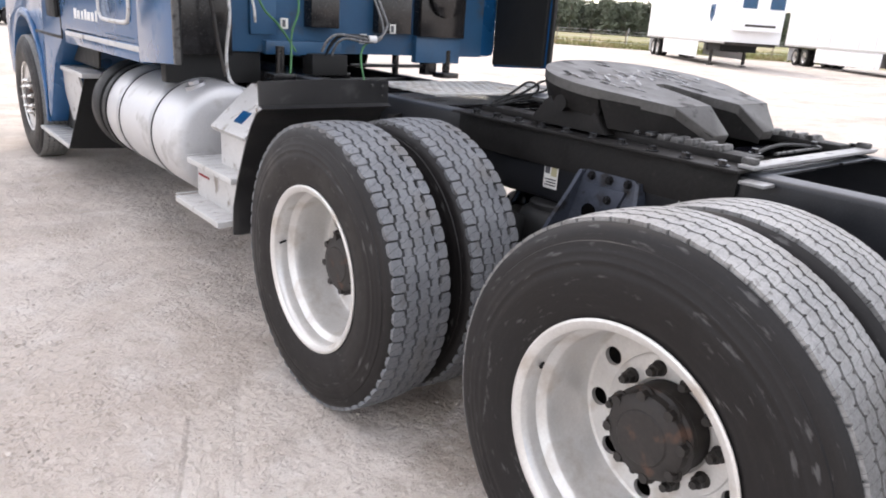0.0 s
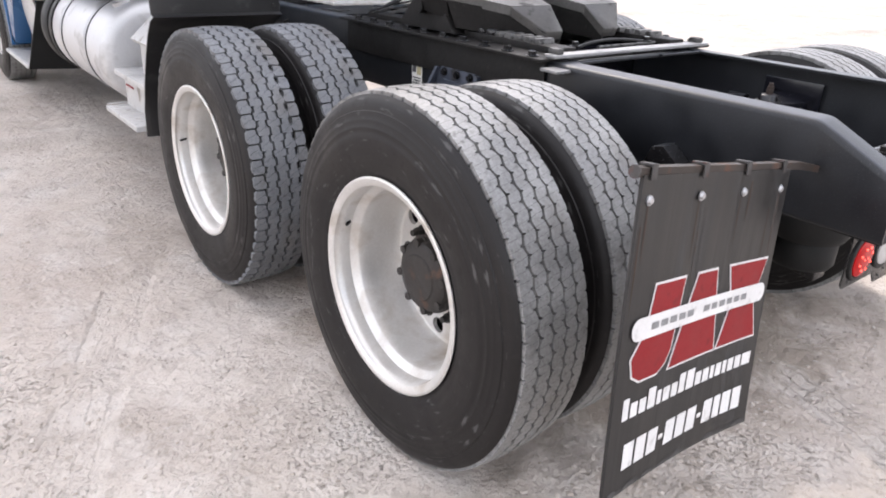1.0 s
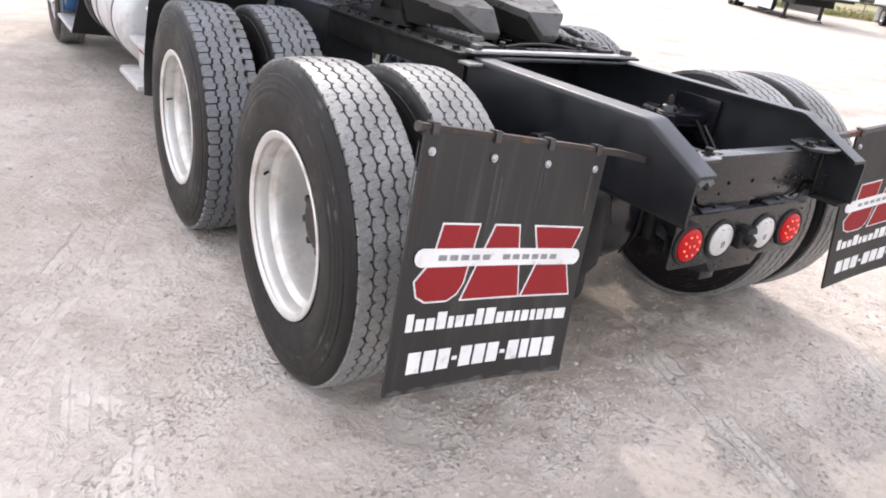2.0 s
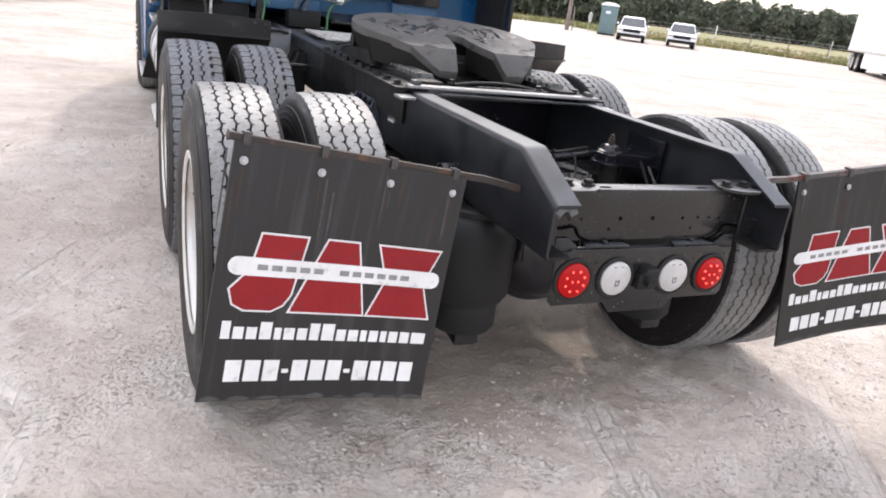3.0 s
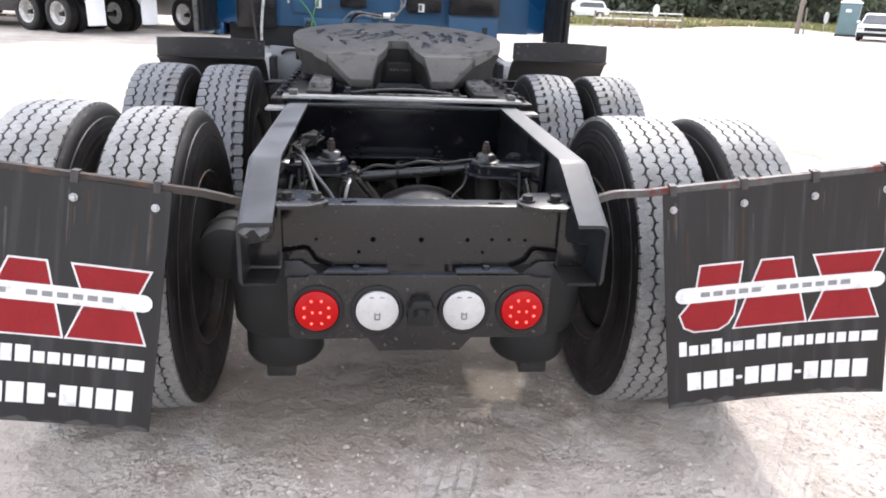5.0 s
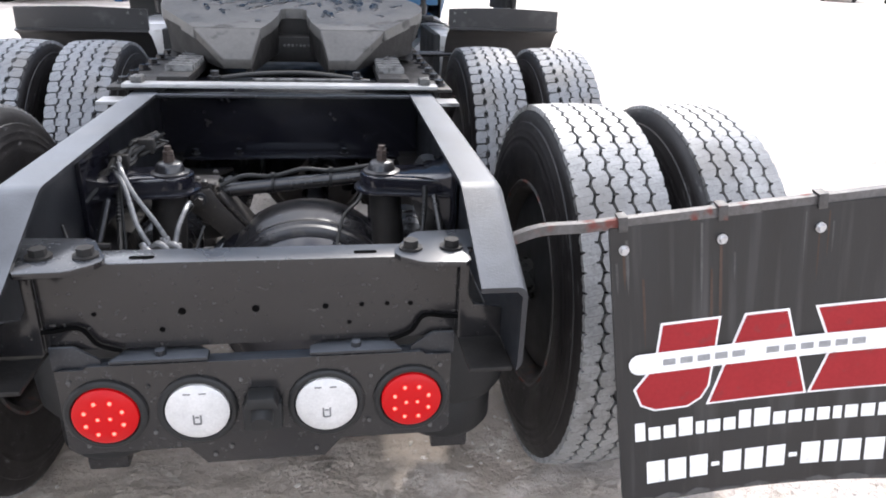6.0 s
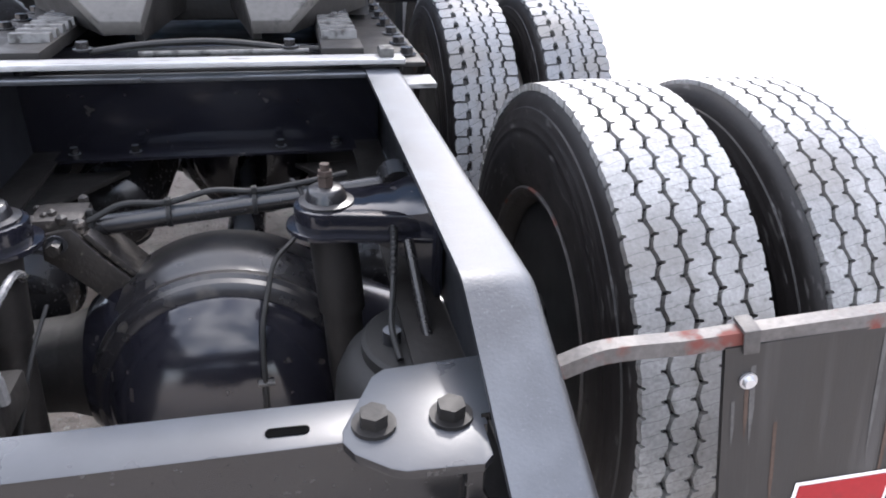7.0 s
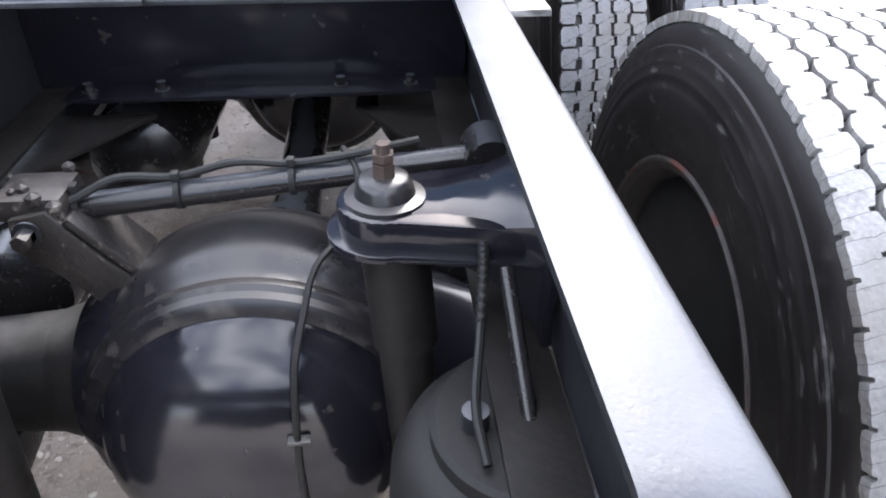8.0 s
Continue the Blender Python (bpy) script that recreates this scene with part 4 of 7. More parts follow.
def nut_mesh():
    bm = fresh()
    cyl(bm, (0, 0, 0), (0.008, 0, 0), 0.021, 0.019, 16)
    cyl(bm, (0.008, 0, 0), (0.028, 0, 0), 0.0165, seg=6)
    cyl(bm, (0.028, 0, 0), (0.044, 0, 0), 0.010, seg=12)
    return mesh_of("wheel_nut", bm, DIRTY, 30)


def steer_rim():
    bm = fresh()
    disc_with_holes(bm, 0.225, 0.085, 0.085, 0.012, [(radians(36 * k), 0.185, 0.024) for k in range(10)])
    lathe(bm, [(0.112, 0.286), (0.120, 0.300), (0.1185, 0.312), (0.110, 0.304), (0.100, 0.288), (0.092, 0.262), (0.085, 0.240), (0.083, 0.224), (0.060, 0.224), (0.04, 0.262), (-0.118, 0.285), (-0.121, 0.306)], 64)
    return mesh_of("wheel", bm, ALU, 28)


CARCASS, RIB, LUG, RIM, INNER, LIP, HUB, HUB_BOLT, NUT, STEER = carcass(), rib_tread(), lug_tread(), outer_rim(), inner_rim(), inner_lip(), hub_mesh(), hub_bolt_mesh(), nut_mesh(), steer_rim()


def wheel(x, y, out, rim, tread, turn, label, tyre_label, with_hub, size=1.0, wide=1.0):
    """A wheel at x, y; out is +1 or -1: the side that its outer face looks to; size: how far the tyre is worn or blown up; wide: how far its tread has spread."""
    m = pose(x + (out * 0.008 if rim is RIM else 0.0), y, 0.528, 0, 0, 0 if out > 0 else 180) @ Matrix.Rotation(radians(turn), 4, "X")
    w = part("wheel", rim, None, truck, label, m)
    fit = Matrix.Translation((-0.008 if rim is RIM else 0.004, 0, 0)) @ Matrix.Diagonal((1, size, size, 1))
    part("tyre", CARCASS, None, w, tyre_label, fit)
    part("tread", tread, None, w, "dusty worn tread blocks", fit @ Matrix.Diagonal((wide, 1, 1, 1)))
    if with_hub:
        part("hub", HUB, None, w, "rusty dark axle hub")
        for k in range(8):
            a = 2 * math.pi * k / 8 + 0.2
            part("hub_bolt", HUB_BOLT, None, w, "", Matrix.Translation((-0.026, 0.102 * math.cos(a), 0.102 * math.sin(a))))
        for k in range(10):
            a = 2 * math.pi * k / 10
            part("wheel_nut", NUT, None, w, "", Matrix.Translation((-0.101, 0.143 * math.cos(a), 0.143 * math.sin(a))))
    return w


REAR_Y, FRONT_Y = 0.892, 2.265
for y, wide, tread, tl in ((REAR_Y, 1.140, RIB, "black radial truck tyre with worn ribbed tread"), (FRONT_Y, 1.150, LUG, "black drive tyre with blocky lug tread")):
    for s in (-1, 1):
        w = wheel(s * wide, y, s, RIM, tread, 0, "deep-dished dull aluminium wheel with round hand holes", tl, True, 1.013 if s < 0 and y < 2 else 1.0)
        v = fresh()
        a = radians(160 if y < 2 else 175)
        tube(v, [(0.066, 0.284 * math.cos(a), 0.284 * math.sin(a)), (0.080, 0.277 * math.cos(a), 0.277 * math.sin(a)), (0.096 if y > 2 else 0.084, 0.272 * math.cos(a), 0.272 * math.sin(a))], 0.0045, 8)
        part("valve_stem", v, RUBBER, w, "bent black valve stem")
        w = wheel(s * (wide - 0.330), y, s, INNER, tread, 13, "dark steel inner dual wheel", tl, False, 0.988 if s < 0 and y < 2 else 1.0, 1.14 if s > 0 and y < 2 else 1.0)
        part("rim_lip", LIP, None, w, "scuffed dull rim lip")
for s in (-1, 1):
    w = wheel(s * 1.165, 7.42, s, STEER, RIB, 7, "aluminium steer wheel with bright nuts", "black steer tyre", False)
    part("hub", HUB, None, w, "bright hub cover", Matrix.Translation((0.13, 0, 0)))
    for k in range(10):
        q = fresh()
        a = 2 * math.pi * k / 10
        cyl(q, (0.083, 0.143 * math.cos(a), 0.143 * math.sin(a)), (0.125, 0.143 * math.cos(a), 0.143 * math.sin(a)), 0.024, 0.021, 12)
        cyl(q, (0.125, 0.143 * math.cos(a), 0.143 * math.sin(a)), (0.155, 0.143 * math.cos(a), 0.143 * math.sin(a)), 0.018, 0.004, 12)
        part("nut_cover", q, CHROME, w, "pointed chrome nut cover")


# ---- mud flaps ----
def flap_frame(corner, u, v):
    u, v = Vector(u).normalized(), Vector(v).normalized()
    v = (v - v.dot(u) * u).normalized()
    n = u.cross(v)
    return Matrix(((u.x, n.x, -v.x, corner[0]), (u.y, n.y, -v.y, corner[1]), (u.z, n.z, -v.z, corner[2]), (0, 0, 0, 1)))


FLAP_W, FLAP_H = 0.625, 0.640


def flap_bend(x, z, skew):
    """How far the hanging sheet stands off its plane (towards -y, to the rear)."""
    t = max(0.0, -z / FLAP_H)
    return -0.020 * t * t + (0.028 if skew < 0 else 0.012) * t ** 3 * math.sin(math.pi * x / FLAP_W) + skew * 0.012 * t ** 3 * math.sin(3.0 * x / FLAP_W) + 0.003 * math.sin(7 * x + 4 * z)


def sheet(poly, lift, skew, step=0.03):
    """A printed shape that follows the bent flap, lifted off it."""
    bm = fresh()
    vs = [bm.verts.new((x, 0, z)) for x, z in poly]
    f = bm.faces.new(vs)
    f.normal_update()
    bmesh.ops.triangulate(bm, faces=[f])
    zs = [z for _, z in poly]
    cut = min(zs) + step
    while cut < max(zs) - 1e-4:
        bmesh.ops.bisect_plane(bm, geom=bm.verts[:] + bm.edges[:] + bm.faces[:], plane_co=(0, 0, cut), plane_no=(0, 0, 1))
        cut += step
    xs = [x for x, _ in poly]
    cut = min(xs) + 0.045
    while cut < max(xs) - 1e-4:
        bmesh.ops.bisect_plane(bm, geom=bm.verts[:] + bm.edges[:] + bm.faces[:], plane_co=(cut, 0, 0), plane_no=(1, 0, 0))
        cut += 0.045
    for w in bm.verts:
        w.co.y = flap_bend(w.co.x, w.co.z, skew) - lift
    bmesh.ops.recalc_face_normals(bm, faces=bm.faces[:])
    for f in bm.faces:
        if f.normal.y > 0:
            f.normal_flip()
    return bm


def grown(poly, d):
    """An outline pushed outwards by d (outlines run clockwise in x, z)."""
    n, out = len(poly), []
    area = sum(poly[k][0] * poly[(k + 1) % n][1] - poly[(k + 1) % n][0] * poly[k][1] for k in range(n))
    s = 1 if area > 0 else -1
    for k in range(n):
        a, b, c = Vector(poly[k - 1]), Vector(poly[k]), Vector(poly[(k + 1) % n])
        e, f = (b - a).normalized(), (c - b).normalized()
        n0, n1 = Vector((e.y, -e.x)) * s, Vector((f.y, -f.x)) * s
        m = n0 + n1
        out.append(tuple(b + m * (d / max(0.5, 1 + n0.dot(n1)))))
    return out


def mud_flap(m, skew, wear_label):
    rngf = random.Random(19 + int(skew))
    bm = fresh()
    nx, nz = 16, 20
    front, back = {}, {}
    for i in range(nx + 1):
        for j in range(nz + 1):
            x, z = FLAP_W * i / nx, -FLAP_H * j / nz
            y = flap_bend(x, z, skew)
            front[i, j], back[i, j] = bm.verts.new((x, y, z)), bm.verts.new((x, y + 0.008, z))
    for i in range(nx):
        for j in range(nz):
            bm.faces.new((front[i, j], front[i, j + 1], front[i + 1, j + 1], front[i + 1, j]))
            bm.faces.new((back[i, j], back[i + 1, j], back[i + 1, j + 1], back[i, j + 1]))
    for i in range(nx):
        bm.faces.new((front[i, 0], front[i + 1, 0], back[i + 1, 0], back[i, 0]))
        bm.faces.new((front[i, nz], back[i, nz], back[i + 1, nz], front[i + 1, nz]))
    for j in range(nz):
        bm.faces.new((front[0, j], back[0, j], back[0, j + 1], front[0, j + 1]))
        bm.faces.new((front[nx, j], front[nx, j + 1], back[nx, j + 1], back[nx, j]))
    bmesh.ops.recalc_face_normals(bm, faces=bm.faces[:])
    flap = part("mud_flap", bm, FLAP, truck, wear_label, m)
    # the emblem: three red slabs with white borders under a white rounded band, drawn as plain shapes
    slabs = [
        [(0.100, -0.212), (0.214, -0.212), (0.206, -0.270), (0.192, -0.360), (0.176, -0.386), (0.148, -0.402), (0.080, -0.402), (0.052, -0.388), (0.040, -0.352), (0.084, -0.300)],
        [(0.270, -0.212), (0.352, -0.212), (0.396, -0.402), (0.196, -0.402)],
        [(0.414, -0.212), (0.592, -0.212), (0.556, -0.304), (0.592, -0.402), (0.410, -0.402), (0.448, -0.304)],
    ]
    for poly in slabs:
        part("emblem_border", sheet(grown(poly, 0.0048), 0.0012, skew), WHITE_PRINT, flap, "white printed border")
        part("emblem_slab", sheet(poly, 0.0024, skew), RED_PRINT, flap, "red printed emblem shape")
    pill = [(0.050, -0.270)] + [(0.582 + 0.023 * math.sin(a), -0.293 + 0.023 * math.cos(a)) for a in np.linspace(0, math.pi, 9)] + [(0.050 - 0.023 * math.sin(a), -0.293 - 0.023 * math.cos(a)) for a in np.linspace(0, math.pi, 9)]
    part("emblem_band", sheet(pill, 0.0036, skew), WHITE_PRINT, flap, "white rounded band across the emblem")
    x = 0.098
    for width in (0.026, 0.026, 0.026, 0.026, 0.026, -0.034, 0.026, 0.024, 0.026, 0.024, 0.024, 0.026):
        if width > 0:
            part("band_bar", sheet([(x, -0.286), (x + width, -0.286), (x + width, -0.300), (x, -0.300)], 0.0048, skew), BAND_PRINT, flap, "small grey bar of printed lettering")
            x += width + 0.010
        else:
            x += -width
    x = 0.035
    for width, up in ((0.022, 0), (0.026, 1), (0.026, 1), (0.03, 0), (0.018, 1), (0.028, 1), (0.026, 1), (0.026, 0), (0.034, 0), (0.026, 1), (0.028, 1), (0.018, 1), (0.026, 1), (0.018, 1), (0.026, 1), (0.028, 1), (0.042, 1)):
        top = -0.446 if up else -0.432
        part("print_bar", sheet([(x, top), (x + width, top), (x + width, -0.477), (x, -0.477)], 0.0012, skew), WHITE_PRINT, flap, "white bar of printed lettering")
        x += width + 0.0072
    x = 0.058
    for width in (0.040, 0.040, 0.040, -0.018, 0.040, 0.040, 0.040, -0.018, 0.040, 0.030, 0.040, 0.040):
        if width > 0:
            part("print_bar", sheet([(x, -0.532), (x + width, -0.532), (x + width, -0.588), (x, -0.588)], 0.0012, skew), WHITE_PRINT, flap, "white bar of printed lettering")
        else:
            width = -width
            part("print_bar", sheet([(x, -0.556), (x + width, -0.556), (x + width, -0.567), (x, -0.567)], 0.0012, skew), WHITE_PRINT, flap, "white bar of printed lettering")
        x += width + 0.0085
    for k in range(9):
        x0, w, h = 0.004 + 0.069 * k, rngf.uniform(0.05, 0.075), rngf.uniform(0.006, 0.020)
        x1 = min(x0 + w, FLAP_W - 0.003)
        z0 = -FLAP_H + 0.002
        r = sheet([(x0, z0), (x1, z0), (x1 - 0.01 * rngf.random(), z0 + h * rngf.uniform(0.3, 0.8)), ((x0 + x1) / 2, z0 + h), (x0 + 0.01 * rngf.random(), z0 + h * 0.5)], 0.0008, skew)
        part("scuffed_hem", r, LIME_RUN, flap, "pale scuffed strip along the flap's hem")
    for x in (0.027, 0.217, 0.404, 0.590):
        b = fresh()
        cyl(b, (x, 0.0, -0.045), (x, -0.003, -0.045), 0.0100, seg=20)
        cyl(b, (x, -0.003, -0.045), (x, -0.0075, -0.045), 0.0078, 0.0055, 16)
        part("flap_bolt", b, STEEL, flap, "bright round-headed bolt with washer")
        for q in range(4):
            dx, long = rngf.uniform(-0.05, 0.05) if q else rngf.uniform(-0.006, 0.006), rngf.uniform(0.05, 0.20)
            z0 = -0.056 if q == 0 else -0.010 - rngf.uniform(0.0, 0.10)
            wide = rngf.uniform(0.0012, 0.0030)
            r = sheet([(x + dx - wide, z0), (x + dx + wide, z0), (x + dx + wide * 1.4, z0 - long * 0.5), (x + dx + 0.0004, z0 - long), (x + dx - wide * 0.8, z0 - long * 0.6)], 0.0006, skew)
            part("dried_run", r, LIME_RUN if q % 2 else RUST_RUN, flap, "dried streak run down from the bolt")
        c = fresh()
        box(c, x - 0.009, x + 0.009, -0.004, -0.001, -0.008, 0.018, 0.001)
        box(c, x - 0.009, x + 0.009, -0.004, 0.026, 0.016, 0.021, 0.001)
        part("clip", c, RUST, flap, "weathered steel clip")
    return flap


LEFT_FLAP = flap_frame((-1.229, 0.138, 1.060), (0.986, 0.062, -0.153), (-0.128, -0.105, -0.985))
RIGHT_FLAP = flap_frame((0.628, 0.153, 0.981), (0.975, -0.155, 0.165), (0.085, 0.005, -0.987)) @ Matrix.Diagonal((0.945, 1, 1, 1))
for m, s in ((LEFT_FLAP, -1), (RIGHT_FLAP, 1)):
    mud_flap(m, s, "black rubber mud flap with a red and white printed emblem")
    p0, p1 = m @ Vector((-0.012, 0.012, 0.006)), m @ Vector((FLAP_W + 0.012, 0.012, 0.006))
    inner, outer = (p1, p0) if s < 0 else (p0, p1)
    bm = fresh()
    way = (outer - inner).normalized()
    if s < 0:
        tube(bm, [(-0.432, 0.195, 0.932), inner - way * 0.06, inner, (inner + outer) / 2, outer], 0.0125, 4, 2, 1.0, math.pi / 4)
    else:
        tube(bm, [(0.432, 0.185, 0.945), (0.462, 0.183, 0.957), (0.51, 0.182, 0.972), inner - way * 0.03, inner, (inner + outer) / 2, outer], 0.0130, 4, 5, 1.0, math.pi / 4)
    hanger = part("flap_hanger", bm, BROWN_RUST if s < 0 else HANGER, truck, "bent weathered steel flap hanger bar")
    bm = fresh()
    cyl(bm, outer, outer + way * 0.004, 0.0125, seg=12)
    part("end_cap", bm, RUST, hanger)

# ---- rear axle and suspension ----
def drive_axle(y, rear):
    ax = Matrix.Translation((0, y, 0.54))
    bm = fresh()
    lathe(bm, [(-0.20, 0.0), (-0.20, 0.128), (-0.14, 0.182), (-0.06, 0.214), (0.06, 0.226), (0.18, 0.214), (0.26, 0.182), (0.32, 0.132), (0.40, 0.092), (0.46, 0.082), (0.46, 0.0)], 56, ax)
    axle = part("axle_housing", bm, GLOSS, truck, "glossy black drive axle housing")
    for s, x0, r0 in ((-1, 0.20, 0.118), (1, 0.46, 0.083)):
        bm = fresh()
        lathe(bm, [(s * (x0 - 0.01), 0.0), (s * (x0 - 0.01), r0), (s * (x0 + 0.05), 0.098 if s < 0 else 0.080), (s * (x0 + 0.055), 0.096 if s < 0 else 0.079), (s * 0.53, 0.074), (s * 0.715, 0.064), (s * 0.715, 0.0)], 36, ax)
        bmesh.ops.recalc_face_normals(bm, faces=bm.faces[:])
        # left tube gets the pale-topped tone, right tube a darker one for its shade
        part("axle_tube", bm, AXLE if s < 0 else OLD_GREASE, axle, "dusty black axle tube, skylight painted on the left one's top")
    bm = fresh()
    lathe(bm, [(-0.300, 0.000), (-0.300, 0.091), (-0.200, 0.107), (-0.160, 0.155), (-0.100, 0.222), (-0.030, 0.256), (0.040, 0.260), (0.085, 0.254), (0.094, 0.246), (0.112, 0.243), (0.120, 0.248), (0.132, 0.248), (0.138, 0.241), (0.150, 0.238), (0.158, 0.227), (0.160, 0.205), (0.160, 0.000)], 64, Matrix.Translation((0.06, y, 0.54)) @ AX_Y.inverted())
    part("differential_case", bm, HOUSING, axle, "dusty black differential case with a welded rim")
    bm = fresh()
    lathe(bm, [(0.156, 0.000), (0.156, 0.217), (0.163, 0.2155), (0.170, 0.2125), (0.190, 0.204), (0.207, 0.194), (0.222, 0.181), (0.236, 0.164), (0.248, 0.144), (0.257, 0.121), (0.264, 0.096), (0.269, 0.070), (0.272, 0.046), (0.274, 0.022), (0.2745, 0.000)], 64, Matrix.Translation((0.06, y, 0.54)) @ AX_Y.inverted())
    part("differential_cover", bm, GLOSS, axle, "glossy black domed differential cover")
    for s in (-1, 1):
        bm = fresh()
        lathe(bm, [(0.712, 0.06), (0.715, 0.20), (0.722, 0.245), (0.735, 0.266), (0.82, 0.268), (0.82, 0.10)], 40, Matrix.Translation((0, y, 0.54)) @ (Matrix.Rotation(math.pi, 4, "Z") if s < 0 else Matrix()))
        part("brake_drum", bm, RUBBER, axle, "dark rusty brake drum")
        bm = fresh()
        prism(bm, [(y - 0.46, 0.300), (y - 0.46, 0.345), (y - 0.20, 0.40), (y + 0.10, 0.455), (y + 0.55, 0.55), (y + 0.60, 0.52), (y + 0.12, 0.385), (y - 0.20, 0.335)], "x", s * 0.40 - 0.045, s * 0.40 + 0.045, 0.006)
        part("trailing_arm", bm, BLACK, axle, "black trailing arm")
        # added block, not a seen part: keeps a streak of sun off the ground
        bm = fresh()
        prism(bm, [(y - 0.10, 0.24), (y + 0.12, 0.26), (y + 0.14, 0.40), (y + 0.09, 0.47), (y - 0.09, 0.47), (y - 0.13, 0.38)], "x", s * 0.447, s * 0.555, 0.010)
        part("sun_block", bm, GREASE, axle, "black block added under the axle to stop a sun streak")
        bm = fresh()
        zc = Matrix.Translation((s * 0.392, y - 0.375, 0)) @ AX_Z
        lathe(bm, [(0.345, 0.000), (0.345, 0.107), (0.364, 0.120), (0.440, 0.120), (0.453, 0.116), (0.459, 0.133), (0.486, 0.149), (0.545, 0.153), (0.663, 0.152), (0.713, 0.148), (0.743, 0.135), (0.755, 0.120), (0.760, 0.107), (0.779, 0.107), (0.784, 0.101), (0.784, 0.000)], 48, zc)
        part("air_spring", bm, RUBBER, axle, "black rubber air spring")
        bm = fresh()
        cyl(bm, (s * 0.255, y - 0.186, 0.925), (s * 0.268, y - 0.20, 0.74), 0.040, seg=24)
        cyl(bm, (s * 0.266, y - 0.198, 0.76), (s * 0.285, y - 0.21, 0.40), 0.034, seg=24)
        part("shock_absorber", bm, GREASE, axle, "black telescopic shock absorber")
        # cast bracket with its bushing
        cx, cy = s * 0.251, y - 0.185
        def dish(r, w):
            arc = [(cx - s * r * math.cos(a), cy + r * math.sin(a)) for a in np.linspace(-1.75, 1.75, 16)]
            return arc + [(s * 0.424, cy + w), (s * 0.424, cy - w)]
        bm = fresh()
        prism(bm, dish(0.068, 0.095), "z", 0.890, 0.900, 0.004)
        prism(bm, dish(0.054, 0.085), "z", 0.898, 0.934, 0.006)
        loft(bm, [[(s * x, cy - w, top - 0.008), (s * x, cy - w * 0.72, top), (s * x, cy + w * 0.72, top), (s * x, cy + w, top - 0.008), (s * x, cy + w * 0.9, bot), (s * x, cy - w * 0.9, bot)] for x, w, top, bot in ((0.262, 0.048, 0.936, 0.896), (0.31, 0.054, 0.934, 0.884), (0.36, 0.066, 0.938, 0.862), (0.40, 0.084, 0.948, 0.825), (0.423, 0.102, 0.962, 0.785))])
        box(bm, s * 0.412, s * 0.425, cy - 0.11, cy + 0.11, 0.80, 1.0, 0.003)
        part("shock_bracket", bm, GLOSS, axle, "black cast shock bracket")
        bm = fresh()
        zc = Matrix.Translation((cx, cy, 0)) @ AX_Z
        lathe(bm, [(0.930, 0.045), (0.938, 0.045), (0.941, 0.034), (0.952, 0.031), (0.958, 0.029), (0.961, 0.025), (0.964, 0.0)], 28, zc)
        part("bushing", bm, HOUSING, axle, "rubber bushing with washer")
        bm = fresh()
        cyl(bm, (cx, cy, 0.962), (cx, cy, 0.978), 0.0135, seg=6)
        cyl(bm, (cx, cy, 0.978), (cx, cy, 1.000), 0.0078, seg=12)
        cyl(bm, (cx, cy, 0.980), (cx, cy, 0.989), 0.0125, seg=6)
        part("stud_nut", bm, STUD, axle, "rusty stud and nut")
        # corrugated loom down to the air spring
        bm = fresh()
        pts = [(s * 0.352, y - 0.235, 0.925), (s * 0.350, y - 0.27, 0.90), (s * 0.340, y - 0.33, 0.85), (s * 0.330, y - 0.385, 0.812), (s * 0.335, y - 0.44, 0.79)]
        tube(bm, pts, 0.0050, 8)
        for k, p in enumerate(smooth_path(pts, 8)[3:15]):
            bmesh.ops.create_uvsphere(bm, u_segments=8, v_segments=5, radius=0.0068, matrix=Matrix.Translation(p))
        part("wire_loom", bm, RUBBER, axle, "black corrugated wire loom")
        bm = fresh()
        box(bm, s * 0.335, s * 0.385, y - 0.242, y - 0.228, 0.918, 0.926, 0.002)
        part("loom_clip", bm, RAIL, axle)
        bm = fresh()
        cyl(bm, (s * 0.330, y - 0.385, 0.782), (s * 0.330, y - 0.385, 0.806), 0.014, seg=12)
        part("fitting", bm, RAIL, axle)
        bm = fresh()
        cyl(bm, (s * 0.372, y - 0.28, 0.90), (s * 0.385, y - 0.39, 0.785), 0.0085, seg=12)
        part("link_rod", bm, BLACK, axle)
        # brake chambers ahead of and behind the axle
        bm = fresh()
        lathe(bm, [(-0.10, 0.0), (-0.10, 0.055), (-0.085, 0.082), (-0.005, 0.086), (0.0, 0.094), (0.012, 0.094), (0.017, 0.086), (0.095, 0.08), (0.11, 0.05), (0.11, 0.0)], 28, Matrix.Translation((s * 0.36, y + 0.21, 0.60)) @ AX_Y)
        part("brake_chamber", bm, BLACK, axle, "black brake chamber")
        if s > 0:
            continue
        # added on the left only, to darken the bright gap beside the flap
        bm = fresh()
        lathe(bm, [(-0.15, 0.0), (-0.15, 0.060), (-0.135, 0.084), (-0.045, 0.088), (-0.040, 0.096), (-0.026, 0.096), (-0.020, 0.088), (0.075, 0.084), (0.09, 0.055), (0.17, 0.030), (0.17, 0.0)], 28, Matrix.Translation((s * 0.575, y - 0.20, 0.66)) @ AX_Y)
        part("added_brake_chamber", bm, RUBBER, axle, "greasy black spring brake chamber, added to darken the left gap")
    # lateral torque rod with its cable and ties
    bm = fresh()
    tube(bm, [(-0.20, y + 0.013, 0.823), (0.0, y + 0.013, 0.842), (0.24, y + 0.013, 0.866), (0.385, y + 0.013, 0.880)], 0.0185, 16, 3)
